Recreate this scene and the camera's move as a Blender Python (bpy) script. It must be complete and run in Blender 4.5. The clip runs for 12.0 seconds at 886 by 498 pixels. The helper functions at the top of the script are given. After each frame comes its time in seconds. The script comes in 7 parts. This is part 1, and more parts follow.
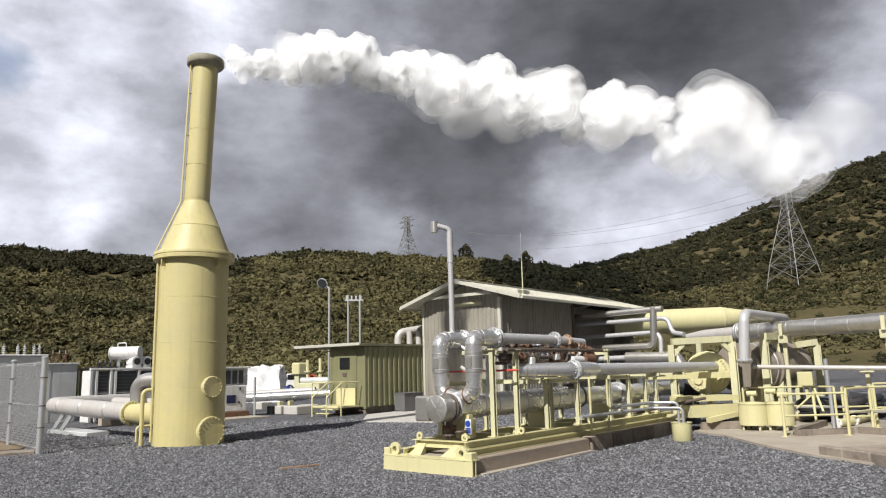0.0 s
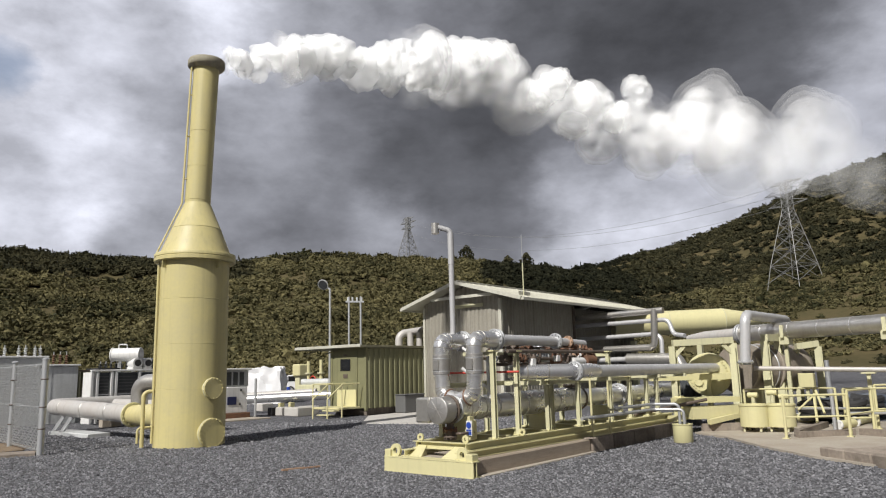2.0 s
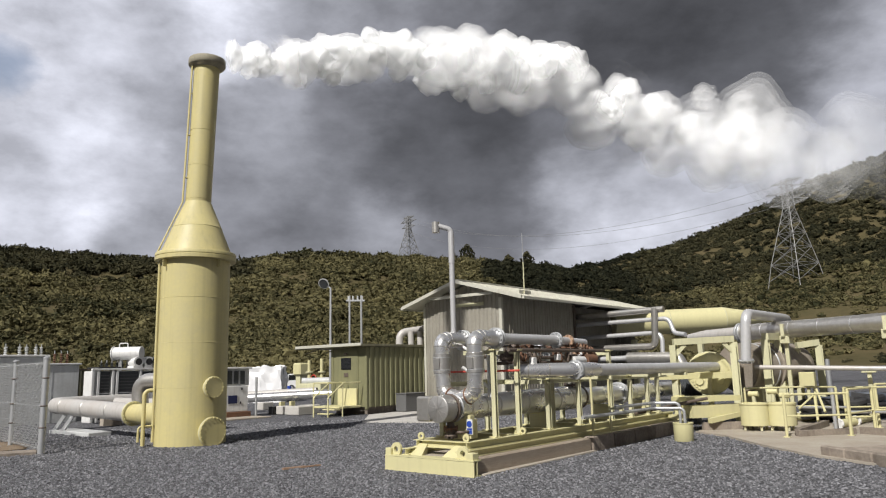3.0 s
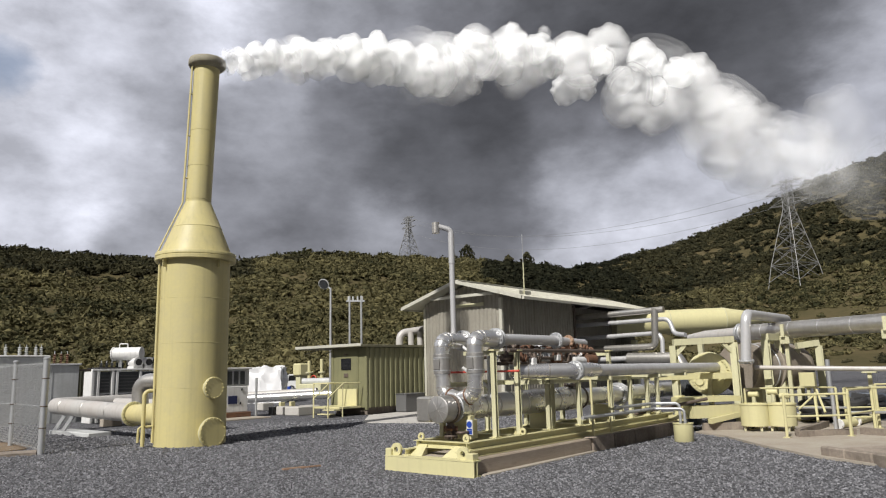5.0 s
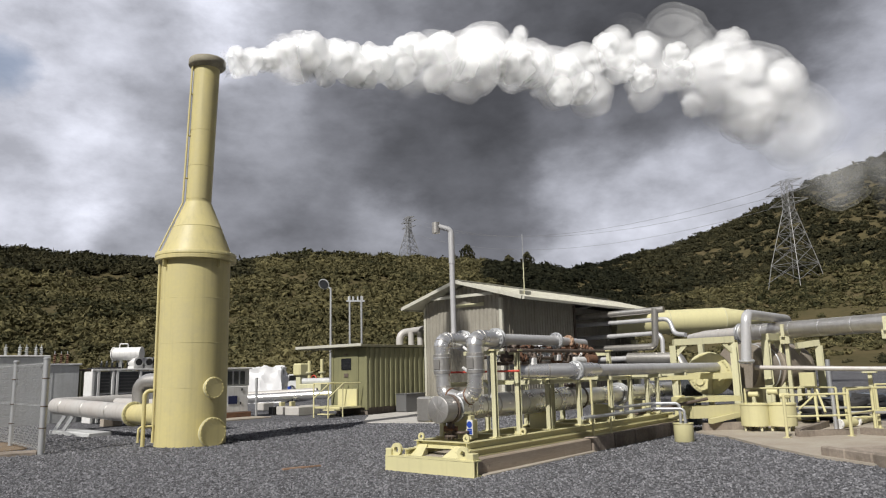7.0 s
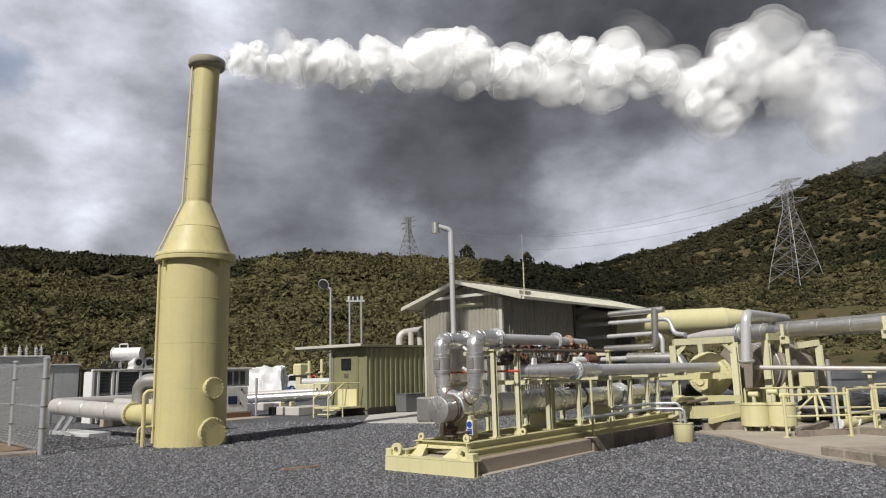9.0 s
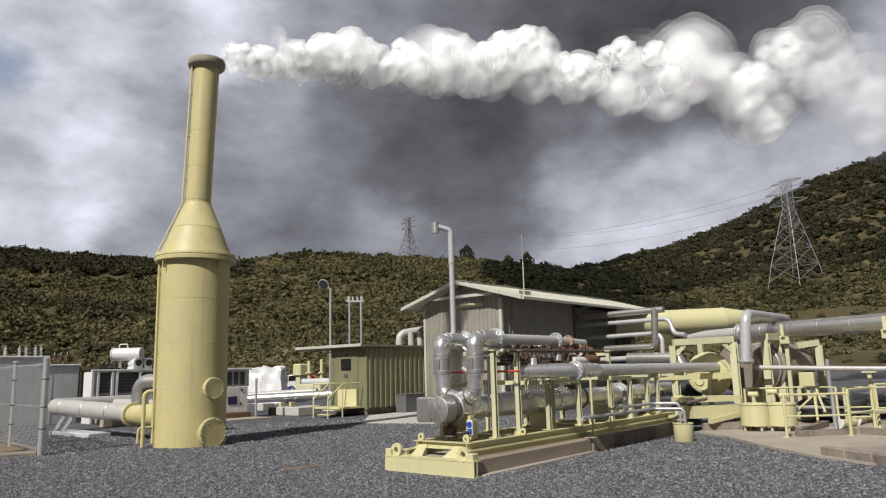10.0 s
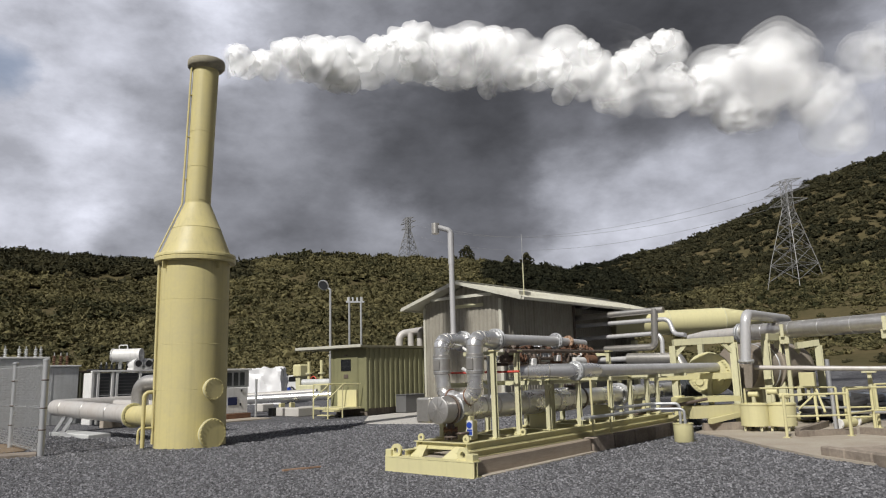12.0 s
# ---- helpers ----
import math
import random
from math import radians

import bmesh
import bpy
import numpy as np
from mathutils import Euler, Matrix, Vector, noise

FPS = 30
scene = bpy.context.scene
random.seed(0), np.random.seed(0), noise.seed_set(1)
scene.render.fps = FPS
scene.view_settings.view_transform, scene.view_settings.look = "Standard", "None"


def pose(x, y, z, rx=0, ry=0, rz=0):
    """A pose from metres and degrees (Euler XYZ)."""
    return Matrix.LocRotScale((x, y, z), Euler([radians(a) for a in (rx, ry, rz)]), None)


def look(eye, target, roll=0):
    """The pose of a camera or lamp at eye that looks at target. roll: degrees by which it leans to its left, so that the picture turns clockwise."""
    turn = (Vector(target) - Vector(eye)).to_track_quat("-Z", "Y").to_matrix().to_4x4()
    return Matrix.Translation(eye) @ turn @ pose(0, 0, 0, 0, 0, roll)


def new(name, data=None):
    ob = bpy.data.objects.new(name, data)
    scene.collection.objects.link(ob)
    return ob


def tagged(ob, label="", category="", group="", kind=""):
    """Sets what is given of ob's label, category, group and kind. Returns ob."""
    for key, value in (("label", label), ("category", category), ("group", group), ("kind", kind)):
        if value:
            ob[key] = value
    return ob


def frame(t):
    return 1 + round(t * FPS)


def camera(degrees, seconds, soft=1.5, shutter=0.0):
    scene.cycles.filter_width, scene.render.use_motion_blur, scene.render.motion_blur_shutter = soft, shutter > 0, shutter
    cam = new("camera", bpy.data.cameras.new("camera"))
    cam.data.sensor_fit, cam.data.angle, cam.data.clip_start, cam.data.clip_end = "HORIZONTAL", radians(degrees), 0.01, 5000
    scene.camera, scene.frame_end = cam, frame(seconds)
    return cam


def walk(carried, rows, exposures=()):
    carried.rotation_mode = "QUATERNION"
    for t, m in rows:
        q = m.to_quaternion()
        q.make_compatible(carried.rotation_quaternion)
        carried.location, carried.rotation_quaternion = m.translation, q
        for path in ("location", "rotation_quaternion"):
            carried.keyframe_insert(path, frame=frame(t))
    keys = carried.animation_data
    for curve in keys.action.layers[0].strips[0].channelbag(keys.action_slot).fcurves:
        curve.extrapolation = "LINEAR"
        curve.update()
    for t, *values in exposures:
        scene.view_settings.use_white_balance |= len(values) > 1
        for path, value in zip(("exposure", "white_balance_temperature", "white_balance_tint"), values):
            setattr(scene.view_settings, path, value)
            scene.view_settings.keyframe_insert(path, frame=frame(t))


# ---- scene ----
# ---- camera: a tripod at eye height, with a slight tremble ----
EYE = Vector((0, 0, 1.7))
YAW = radians(39.7)
FWD = Vector((-math.sin(YAW), math.cos(YAW), 0))
RIGHT = Vector((math.cos(YAW), math.sin(YAW), 0))


def aimed(dx, dy, roll=0.0):
    """A pose of the camera, turned by dx to the left, dy upwards and roll, in thousandths of a radian and degrees."""
    way = Vector((-0.62959, 0.75835, 0.16889))
    way = way - RIGHT * dx / 1000 + Vector((0, 0, 1)) * dy / 1000
    return look(EYE, EYE + way, -1.44 + roll)


cam = camera(63.98, 12.0, soft=1.15)
walk(cam, [(0, aimed(-1.0, -1.1)), (0.5, aimed(0, 0.3)), (1.0, aimed(0, 0)), (1.5, aimed(0, -0.8)), (2.0, aimed(0, 1.0)),
           (2.5, aimed(0, 0)), (3.0, aimed(0.9, -0.6)), (5.0, aimed(0.9, 0)), (6.0, aimed(0.7, 0)), (6.5, aimed(1.0, -0.8)),
           (7.0, aimed(1.1, 0)), (9.0, aimed(0.9, 0.1, -0.03)), (9.5, aimed(0.6, 0.7, -0.08)), (10.0, aimed(0.6, 0.3, -0.06)),
           (10.5, aimed(0.5, 0.5, -0.1)), (11.5, aimed(0.4, 0.7, -0.1)), (12.0, aimed(0.3, 1.0, -0.13))],
     exposures=[(0, 0.25), (1.0, 0.08), (2.5, 0.04), (5.5, 0.0), (9.5, -0.07), (12.0, -0.14)])

# ---- sky, sun ----
sun_flat = Vector((0.17, -0.985, 0)).normalized()
SUN_EL = radians(43)
to_sun = sun_flat * math.cos(SUN_EL) + Vector((0, 0, math.sin(SUN_EL)))


def srgb(v):
    v = v / 255
    return v / 12.92 if v < 0.04045 else ((v + 0.055) / 1.055) ** 2.4


def way_at(az, el):
    a, e = radians(az), radians(el)
    return (FWD * math.cos(a) + RIGHT * math.sin(a)) * math.cos(e) + Vector((0, 0, math.sin(e)))


def make_world():
    world = bpy.data.worlds.new("cloudy_sky")
    scene.world = world
    world.use_nodes = True
    nt = world.node_tree
    nt.nodes.clear()
    N, L = nt.nodes.new, nt.links.new
    tc = N("ShaderNodeTexCoord")

    def math_node(op, a, b=None, c=None):
        n = N("ShaderNodeMath")
        n.operation = op
        for i, v in enumerate((a, b, c)):
            if v is None:
                continue
            if isinstance(v, (int, float)):
                n.inputs[i].default_value = v
            else:
                L(v, n.inputs[i])
        return n.outputs[0]

    def noise_node(scale, detail, rough, vec, dims="3D"):
        n = N("ShaderNodeTexNoise")
        n.inputs["Scale"].default_value, n.inputs["Detail"].default_value, n.inputs["Roughness"].default_value = scale, detail, rough
        L(vec, n.inputs["Vector"])
        return n

    # the clouds' edges wander
    flat = N("ShaderNodeMapping")
    flat.inputs["Scale"].default_value = (1, 1, 1.8)
    L(tc.outputs["Generated"], flat.inputs["Vector"])
    warp = noise_node(9, 9, 0.6, flat.outputs[0])
    off = N("ShaderNodeVectorMath")
    off.operation = "MULTIPLY_ADD"
    off.inputs[1].default_value, off.inputs[2].default_value = (0.085, 0.085, 0.07), (-0.0425, -0.0425, -0.035)
    L(warp.outputs["Color"], off.inputs[0])
    add = N("ShaderNodeVectorMath")
    L(tc.outputs["Generated"], add.inputs[0]), L(off.outputs[0], add.inputs[1])
    nrm = N("ShaderNodeVectorMath")
    nrm.operation = "NORMALIZE"
    L(add.outputs[0], nrm.inputs[0])
    # cloud masses: azimuth and height in degrees, brightness
    bright_side = [(-31.4, 23.8, 206), (-26.6, 24.7, 204), (-22.1, 26.2, 190), (-17.9, 27.1, 228), (-32.2, 19.7, 192), (-29.2, 18.4, 234), (-25.4, 17.5, 226),
                   (-27.9, 21, 200), (-30.8, 15, 192), (-28.2, 13.2, 240), (-31.2, 10.7, 200), (-25.3, 15.3, 172), (-23.5, 11.2, 162), (-23.5, 20, 158), (-20.5, 17.4, 150)]
    high_bank = [(-13.2, 26.3, 168), (-10.4, 28.1, 160), (-4.6, 27.5, 144), (2.2, 27.8, 120), (9, 27, 98), (14.5, 25.2, 80), (19.9, 24.8, 80), (25.3, 24.6, 82),
                 (30, 24.1, 98), (27.7, 21, 88), (31.8, 21.6, 185), (32.7, 16.8, 175), (23.7, 20.1, 96), (65, 30, 120), (-65, 35, 180), (0, 62, 95)]
    dark_bank = [(-15.4, 19, 160), (-12.2, 16.1, 142), (-15.7, 12.9, 138), (-7.6, 18.9, 120), (-1.4, 18, 92), (3.4, 19.2, 78), (-3.9, 14.8, 98), (-10.3, 11.7, 120),
                 (0.8, 13.9, 98), (5.6, 15.9, 94), (4.5, 11.9, 108), (7.6, 11.6, 112), (-4.4, 11, 172), (-6.7, 10.4, 138), (-1.1, 10.2, 118), (10.3, 17.9, 104), (17.1, 18.1, 108)]
    low_light = [(10.2, 14.2, 178), (12.5, 15.5, 156), (10.6, 11, 206), (14.6, 13.5, 200), (14.3, 10, 208), (18.9, 13.6, 190), (18.7, 10.5, 202), (22.9, 12.7, 202),
                 (23.2, 15.2, 158), (27.8, 14.5, 178), (30.7, 14.8, 170)]
    masses = bright_side + high_bank + dark_bank + low_light
    total = weight = None
    for az, el, v in masses:
        d = N("ShaderNodeVectorMath")
        d.operation = "DOT_PRODUCT"
        L(nrm.outputs[0], d.inputs[0])
        d.inputs[1].default_value = way_at(az, el)
        sharp = 1100.0 if abs(az) < 40 and el < 40 else 60.0
        w = math_node("EXPONENT", math_node("MULTIPLY", math_node("SUBTRACT", d.outputs["Value"], 1.0), sharp))
        wv = math_node("MULTIPLY", w, srgb(v))
        total = wv if total is None else math_node("ADD", total, wv)
        weight = w if weight is None else math_node("ADD", weight, w)
    lum = math_node("DIVIDE", math_node("ADD", total, 1e-5 * 0.16), math_node("ADD", weight, 1e-5))
    fine = noise_node(11, 9, 0.58, flat.outputs[0])
    fluff = N("ShaderNodeMapRange")
    fluff.inputs["From Min"].default_value, fluff.inputs["From Max"].default_value = 0.3, 0.7
    fluff.inputs["To Min"].default_value, fluff.inputs["To Max"].default_value = 0.78, 1.3
    L(fine.outputs["Fac"], fluff.inputs["Value"])
    lum = math_node("MULTIPLY", lum, fluff.outputs[0])
    cloud = N("ShaderNodeMix")
    cloud.data_type = "RGBA"
    cloud.blend_type = "MULTIPLY"
    cloud.inputs["Factor"].default_value = 1.0
    L(lum, cloud.inputs[6])
    cloud.inputs[7].default_value = (0.975, 1.0, 1.13, 1)
    # clear sky shows through thin gaps on the bright side
    sky = N("ShaderNodeTexSky")
    sky.sky_type, sky.sun_disc = "NISHITA", False
    sky.sun_elevation, sky.sun_rotation = SUN_EL, math.atan2(to_sun.x, to_sun.y)
    gap = N("ShaderNodeVectorMath")
    gap.operation = "DOT_PRODUCT"
    L(nrm.outputs[0], gap.inputs[0])
    gap.inputs[1].default_value = way_at(-33.5, 21.3)
    hole = N("ShaderNodeMapRange")
    hole.inputs["From Min"].default_value, hole.inputs["From Max"].default_value = math.cos(radians(2.6)), math.cos(radians(0.6))
    hole.inputs["To Max"].default_value = 0.6
    L(gap.outputs["Value"], hole.inputs["Value"])
    skylight = N("ShaderNodeMix")
    skylight.data_type, skylight.blend_type = "RGBA", "MULTIPLY"
    skylight.inputs["Factor"].default_value = 1.0
    L(sky.outputs[0], skylight.inputs[6])
    skylight.inputs[7].default_value = (0.1, 0.1, 0.1, 1)
    mix = N("ShaderNodeMix")
    mix.data_type = "RGBA"
    L(hole.outputs[0], mix.inputs["Factor"]), L(cloud.outputs[2], mix.inputs[6]), L(skylight.outputs[2], mix.inputs[7])
    bg = N("ShaderNodeBackground")
    out = N("ShaderNodeOutputWorld")
    L(mix.outputs[2], bg.inputs["Color"]), L(bg.outputs[0], out.inputs["Surface"])


make_world()
lamp = bpy.data.lights.new("sun", "SUN")
lamp.energy, lamp.angle, lamp.color = 5.0, radians(0.6), (1.0, 0.97, 0.92)
sun = new("sun", lamp)
sun.matrix_world = look(to_sun * 60, (0, 0, 0))
scene.cycles.transparent_max_bounces = 64


# ---- materials ----
def material(name, colour, rough=0.6, metal=0.0, other=None, scale=6.0, amount=0.35, bump=0.0, bump_scale=60.0, spec=0.5,
             streak=0.0, per_object=0.0, coat=0.0, rough_vary=0.15, stretch=(1, 1, 1)):
    """A surface with two scales of stain and a fine relief, in metres."""
    m = bpy.data.materials.new(name)
    m.use_nodes = True
    nt = m.node_tree
    N, L = nt.nodes.new, nt.links.new
    bs = nt.nodes["Principled BSDF"]
    bs.inputs["Metallic"].default_value = metal
    bs.inputs["Specular IOR Level"].default_value = spec
    bs.inputs["Coat Weight"].default_value = coat
    geo = N("ShaderNodeNewGeometry")
    mp = N("ShaderNodeMapping")
    mp.inputs["Scale"].default_value = stretch
    L(geo.outputs["Position"], mp.inputs["Vector"])
    big = N("ShaderNodeTexNoise")
    big.inputs["Scale"].default_value, big.inputs["Detail"].default_value, big.inputs["Roughness"].default_value = scale * 0.2, 5, 0.65
    small = N("ShaderNodeTexNoise")
    small.inputs["Scale"].default_value, small.inputs["Detail"].default_value = scale * 3, 4
    L(mp.outputs[0], big.inputs["Vector"]), L(mp.outputs[0], small.inputs["Vector"])
    add = N("ShaderNodeMath")
    add.operation = "MULTIPLY_ADD"
    add.inputs[1].default_value = 0.4
    L(small.outputs["Fac"], add.inputs[0]), L(big.outputs["Fac"], add.inputs[2])
    rng = N("ShaderNodeMapRange")
    rng.inputs["From Min"].default_value, rng.inputs["From Max"].default_value = 0.5, 0.95
    rng.inputs["To Max"].default_value = amount
    L(add.outputs[0], rng.inputs["Value"])
    mix = N("ShaderNodeMix")
    mix.data_type = "RGBA"
    other = other or tuple(c * 0.6 for c in colour)
    mix.inputs[6].default_value, mix.inputs[7].default_value = (*colour, 1), (*other, 1)
    L(rng.outputs[0], mix.inputs["Factor"])
    col = mix.outputs[2]
    if streak:
        mp2 = N("ShaderNodeMapping")
        mp2.inputs["Scale"].default_value = (9, 9, 0.35)
        L(geo.outputs["Position"], mp2.inputs["Vector"])
        st = N("ShaderNodeTexNoise")
        st.inputs["Scale"].default_value, st.inputs["Detail"].default_value = 1.0, 6
        L(mp2.outputs[0], st.inputs["Vector"])
        sr = N("ShaderNodeMapRange")
        sr.inputs["From Min"].default_value, sr.inputs["From Max"].default_value = 0.5, 0.75
        sr.inputs["To Max"].default_value = streak
        L(st.outputs["Fac"], sr.inputs["Value"])
        mx = N("ShaderNodeMix")
        mx.data_type = "RGBA"
        L(sr.outputs[0], mx.inputs["Factor"]), L(col, mx.inputs[6])
        mx.inputs[7].default_value = (*[c * 0.45 for c in other], 1)
        col = mx.outputs[2]
    if per_object:
        info = N("ShaderNodeObjectInfo")
        vr = N("ShaderNodeMapRange")
        vr.inputs["To Min"].default_value, vr.inputs["To Max"].default_value = 1 - per_object, 1 + per_object
        L(info.outputs["Random"], vr.inputs["Value"])
        mo = N("ShaderNodeMix")
        mo.data_type, mo.blend_type = "RGBA", "MULTIPLY"
        mo.inputs["Factor"].default_value = 1.0
        L(col, mo.inputs[6]), L(vr.outputs[0], mo.inputs[7])
        col = mo.outputs[2]
    L(col, bs.inputs["Base Color"])
    rr = N("ShaderNodeMapRange")
    rr.inputs["To Min"].default_value, rr.inputs["To Max"].default_value = max(0.03, rough - rough_vary), min(1, rough + rough_vary)
    L(big.outputs["Fac"], rr.inputs["Value"])
    L(rr.outputs[0], bs.inputs["Roughness"])
    if bump:
        bn = N("ShaderNodeTexNoise")
        bn.inputs["Scale"].default_value, bn.inputs["Detail"].default_value = bump_scale, 3
        L(geo.outputs["Position"], bn.inputs["Vector"])
        bp = N("ShaderNodeBump")
        bp.inputs["Strength"].default_value, bp.inputs["Distance"].default_value = min(1, bump), 0.02
        L(bn.outputs["Fac"], bp.inputs["Height"])
        L(bp.outputs[0], bs.inputs["Normal"])
    return m


CREAM = material("cream_paint", (0.60, 0.56, 0.31), 0.42, other=(0.50, 0.46, 0.28), amount=0.6, scale=3, streak=0.12, bump=0.05, spec=0.4)
CREAM_FADED = material("faded_cream_paint", (0.57, 0.55, 0.35), 0.5, other=(0.40, 0.38, 0.27), amount=0.5, scale=8, streak=0.25, bump=0.08, per_object=0.06)
STACK_PAINT = material("yellow_cream_stack_paint", (0.56, 0.49, 0.225), 0.45, other=(0.46, 0.41, 0.23), amount=0.8, scale=4, streak=0.22, bump=0.05, spec=0.4)
RIM_DIRT = material("weathered_rim_paint", (0.36, 0.33, 0.24), 0.7, other=(0.2, 0.18, 0.14), amount=0.8, scale=10, streak=0.3)
CLADDING = material("dull_aluminium_cladding", (0.66, 0.64, 0.60), 0.36, 0.85, other=(0.42, 0.39, 0.35), amount=0.7, scale=5, bump=0.12, bump_scale=9, streak=0.15, per_object=0.05)
CLADDING_BRIGHT = material("bright_aluminium_cladding", (0.82, 0.82, 0.82), 0.29, 0.85, other=(0.6, 0.58, 0.55), amount=0.6, scale=7, bump=0.2, bump_scale=12, per_object=0.05)
GALV = material("galvanised_steel", (0.55, 0.56, 0.57), 0.45, 0.6, other=(0.4, 0.4, 0.4), amount=0.6, scale=14, streak=0.2)
GREY_PIPE = material("grey_painted_pipe", (0.55, 0.55, 0.56), 0.4, 0.3, other=(0.42, 0.41, 0.40), amount=0.6, scale=5, streak=0.2)
WHITE_PIPE = material("white_pipe_wrap", (0.48, 0.468, 0.45), 0.5, 0.1, other=(0.42, 0.37, 0.33), amount=0.6, scale=4, streak=0.25, bump=0.1, bump_scale=14)
RUST = material("rusty_iron", (0.2, 0.1, 0.055), 0.8, 0.2, other=(0.1, 0.06, 0.045), amount=0.9, scale=20, bump=0.4)
IRON = material("weathered_iron", (0.16, 0.13, 0.11), 0.65, 0.4, other=(0.1, 0.07, 0.05), amount=0.8, scale=18, bump=0.3)
CLADDING_DULL = material("dull_folded_cladding", (0.42, 0.41, 0.40), 0.45, 0.7, other=(0.3, 0.28, 0.25), amount=0.7, scale=12, bump=0.25, bump_scale=18)
CONCRETE_WORN = material("weathered_brown_concrete", (0.36, 0.30, 0.235), 0.9, other=(0.2, 0.155, 0.115), amount=0.9, scale=5, bump=0.5, bump_scale=30, streak=0.1, stretch=(1, 0.35, 3))
SHELL_STEEL = material("weathered_shell_steel", (0.34, 0.30, 0.25), 0.6, 0.3, other=(0.2, 0.16, 0.12), amount=0.8, scale=6, streak=0.3, bump=0.2)
RUST_PALE = material("pale_rust", (0.36, 0.24, 0.16), 0.8, 0.1, other=(0.2, 0.11, 0.07), amount=0.9, scale=20, bump=0.3)
DARK = material("black_rubber", (0.02, 0.02, 0.022), 0.6, other=(0.035, 0.033, 0.03), amount=0.6, scale=9)
CONCRETE = material("worn_concrete", (0.40, 0.36, 0.30), 0.9, other=(0.28, 0.23, 0.18), amount=0.8, scale=5, bump=0.4, bump_scale=35, streak=0.1)
CONCRETE_STAINED = material("stained_concrete", (0.30, 0.255, 0.21), 0.9, other=(0.12, 0.095, 0.075), amount=0.9, scale=6, bump=0.5, bump_scale=30, streak=0.35, per_object=0.25)
GREEN_SHEET = material("olive_painted_sheet", (0.205, 0.2, 0.105), 0.6, other=(0.14, 0.135, 0.075), amount=0.6, scale=4, streak=0.3)
GREEN_DARK = material("olive_roof_edge", (0.2, 0.19, 0.12), 0.7, other=(0.1, 0.09, 0.06), amount=0.6, scale=6)
CLAD_WALL = material("weathered_zinc_sheet", (0.36, 0.34, 0.29), 0.55, 0.25, other=(0.24, 0.22, 0.18), amount=0.8, scale=3, streak=0.4)
ROOF_SHEET = material("pale_roof_sheet", (0.55, 0.54, 0.47), 0.5, 0.1, other=(0.4, 0.38, 0.3), amount=0.6, scale=3, streak=0.2)
WHITE_SHEET = material("white_painted_sheet", (0.72, 0.72, 0.71), 0.5, other=(0.5, 0.48, 0.45), amount=0.6, scale=4, streak=0.25)
GREY_SHEET = material("pale_grey_painted_sheet", (0.56, 0.57, 0.57), 0.5, other=(0.33, 0.33, 0.32), amount=0.6, scale=4, streak=0.2)
GRAVEL = material("crushed_grey_gravel", (0.125, 0.125, 0.134), 0.95, other=(0.075, 0.075, 0.082), amount=1.0, scale=11, bump=1.0, bump_scale=28, spec=0.2)
STONE = material("gravel_stone", (0.19, 0.19, 0.202), 0.9, other=(0.1, 0.1, 0.106), amount=0.8, scale=30, spec=0.25)
GLASS_DARK = material("dark_window_glass", (0.012, 0.013, 0.015), 0.15, other=(0.02, 0.02, 0.02), rough_vary=0.05)
BLUE = material("blue_plastic", (0.02, 0.06, 0.35), 0.5, other=(0.02, 0.05, 0.25))
NAVY = material("navy_panel", (0.012, 0.018, 0.08), 0.4, other=(0.012, 0.016, 0.06))
RED = material("red_paint", (0.5, 0.05, 0.03), 0.5, other=(0.4, 0.05, 0.03))
TARP = material("white_plastic_sheeting", (0.85, 0.85, 0.86), 0.4, other=(0.7, 0.7, 0.7), amount=0.5, scale=6, bump=0.5, bump_scale=5)


def stone_cells(m, scale):
    """Crushed stone: each cell its own grey, dark gaps as relief."""
    nt = m.node_tree
    N, L = nt.nodes.new, nt.links.new
    bs = nt.nodes["Principled BSDF"]
    geo = N("ShaderNodeNewGeometry")
    vo = N("ShaderNodeTexVoronoi")
    vo.inputs["Scale"].default_value = scale
    L(geo.outputs["Position"], vo.inputs["Vector"])
    old = bs.inputs["Base Color"].links[0].from_socket
    sep = N("ShaderNodeSeparateColor")
    L(vo.outputs["Color"], sep.inputs[0])
    rg = N("ShaderNodeMapRange")
    rg.inputs["To Min"].default_value, rg.inputs["To Max"].default_value = 0.4, 1.8
    L(sep.outputs[0], rg.inputs["Value"])
    mx = N("ShaderNodeMix")
    mx.data_type, mx.blend_type = "RGBA", "MULTIPLY"
    mx.inputs["Factor"].default_value = 1.0
    L(old, mx.inputs[6]), L(rg.outputs[0], mx.inputs[7])
    L(mx.outputs[2], bs.inputs["Base Color"])
    bp = N("ShaderNodeBump")
    bp.invert = True
    bp.inputs["Strength"].default_value, bp.inputs["Distance"].default_value = 1.0, 0.03
    L(vo.outputs["Distance"], bp.inputs["Height"])
    L(bp.outputs[0], bs.inputs["Normal"])


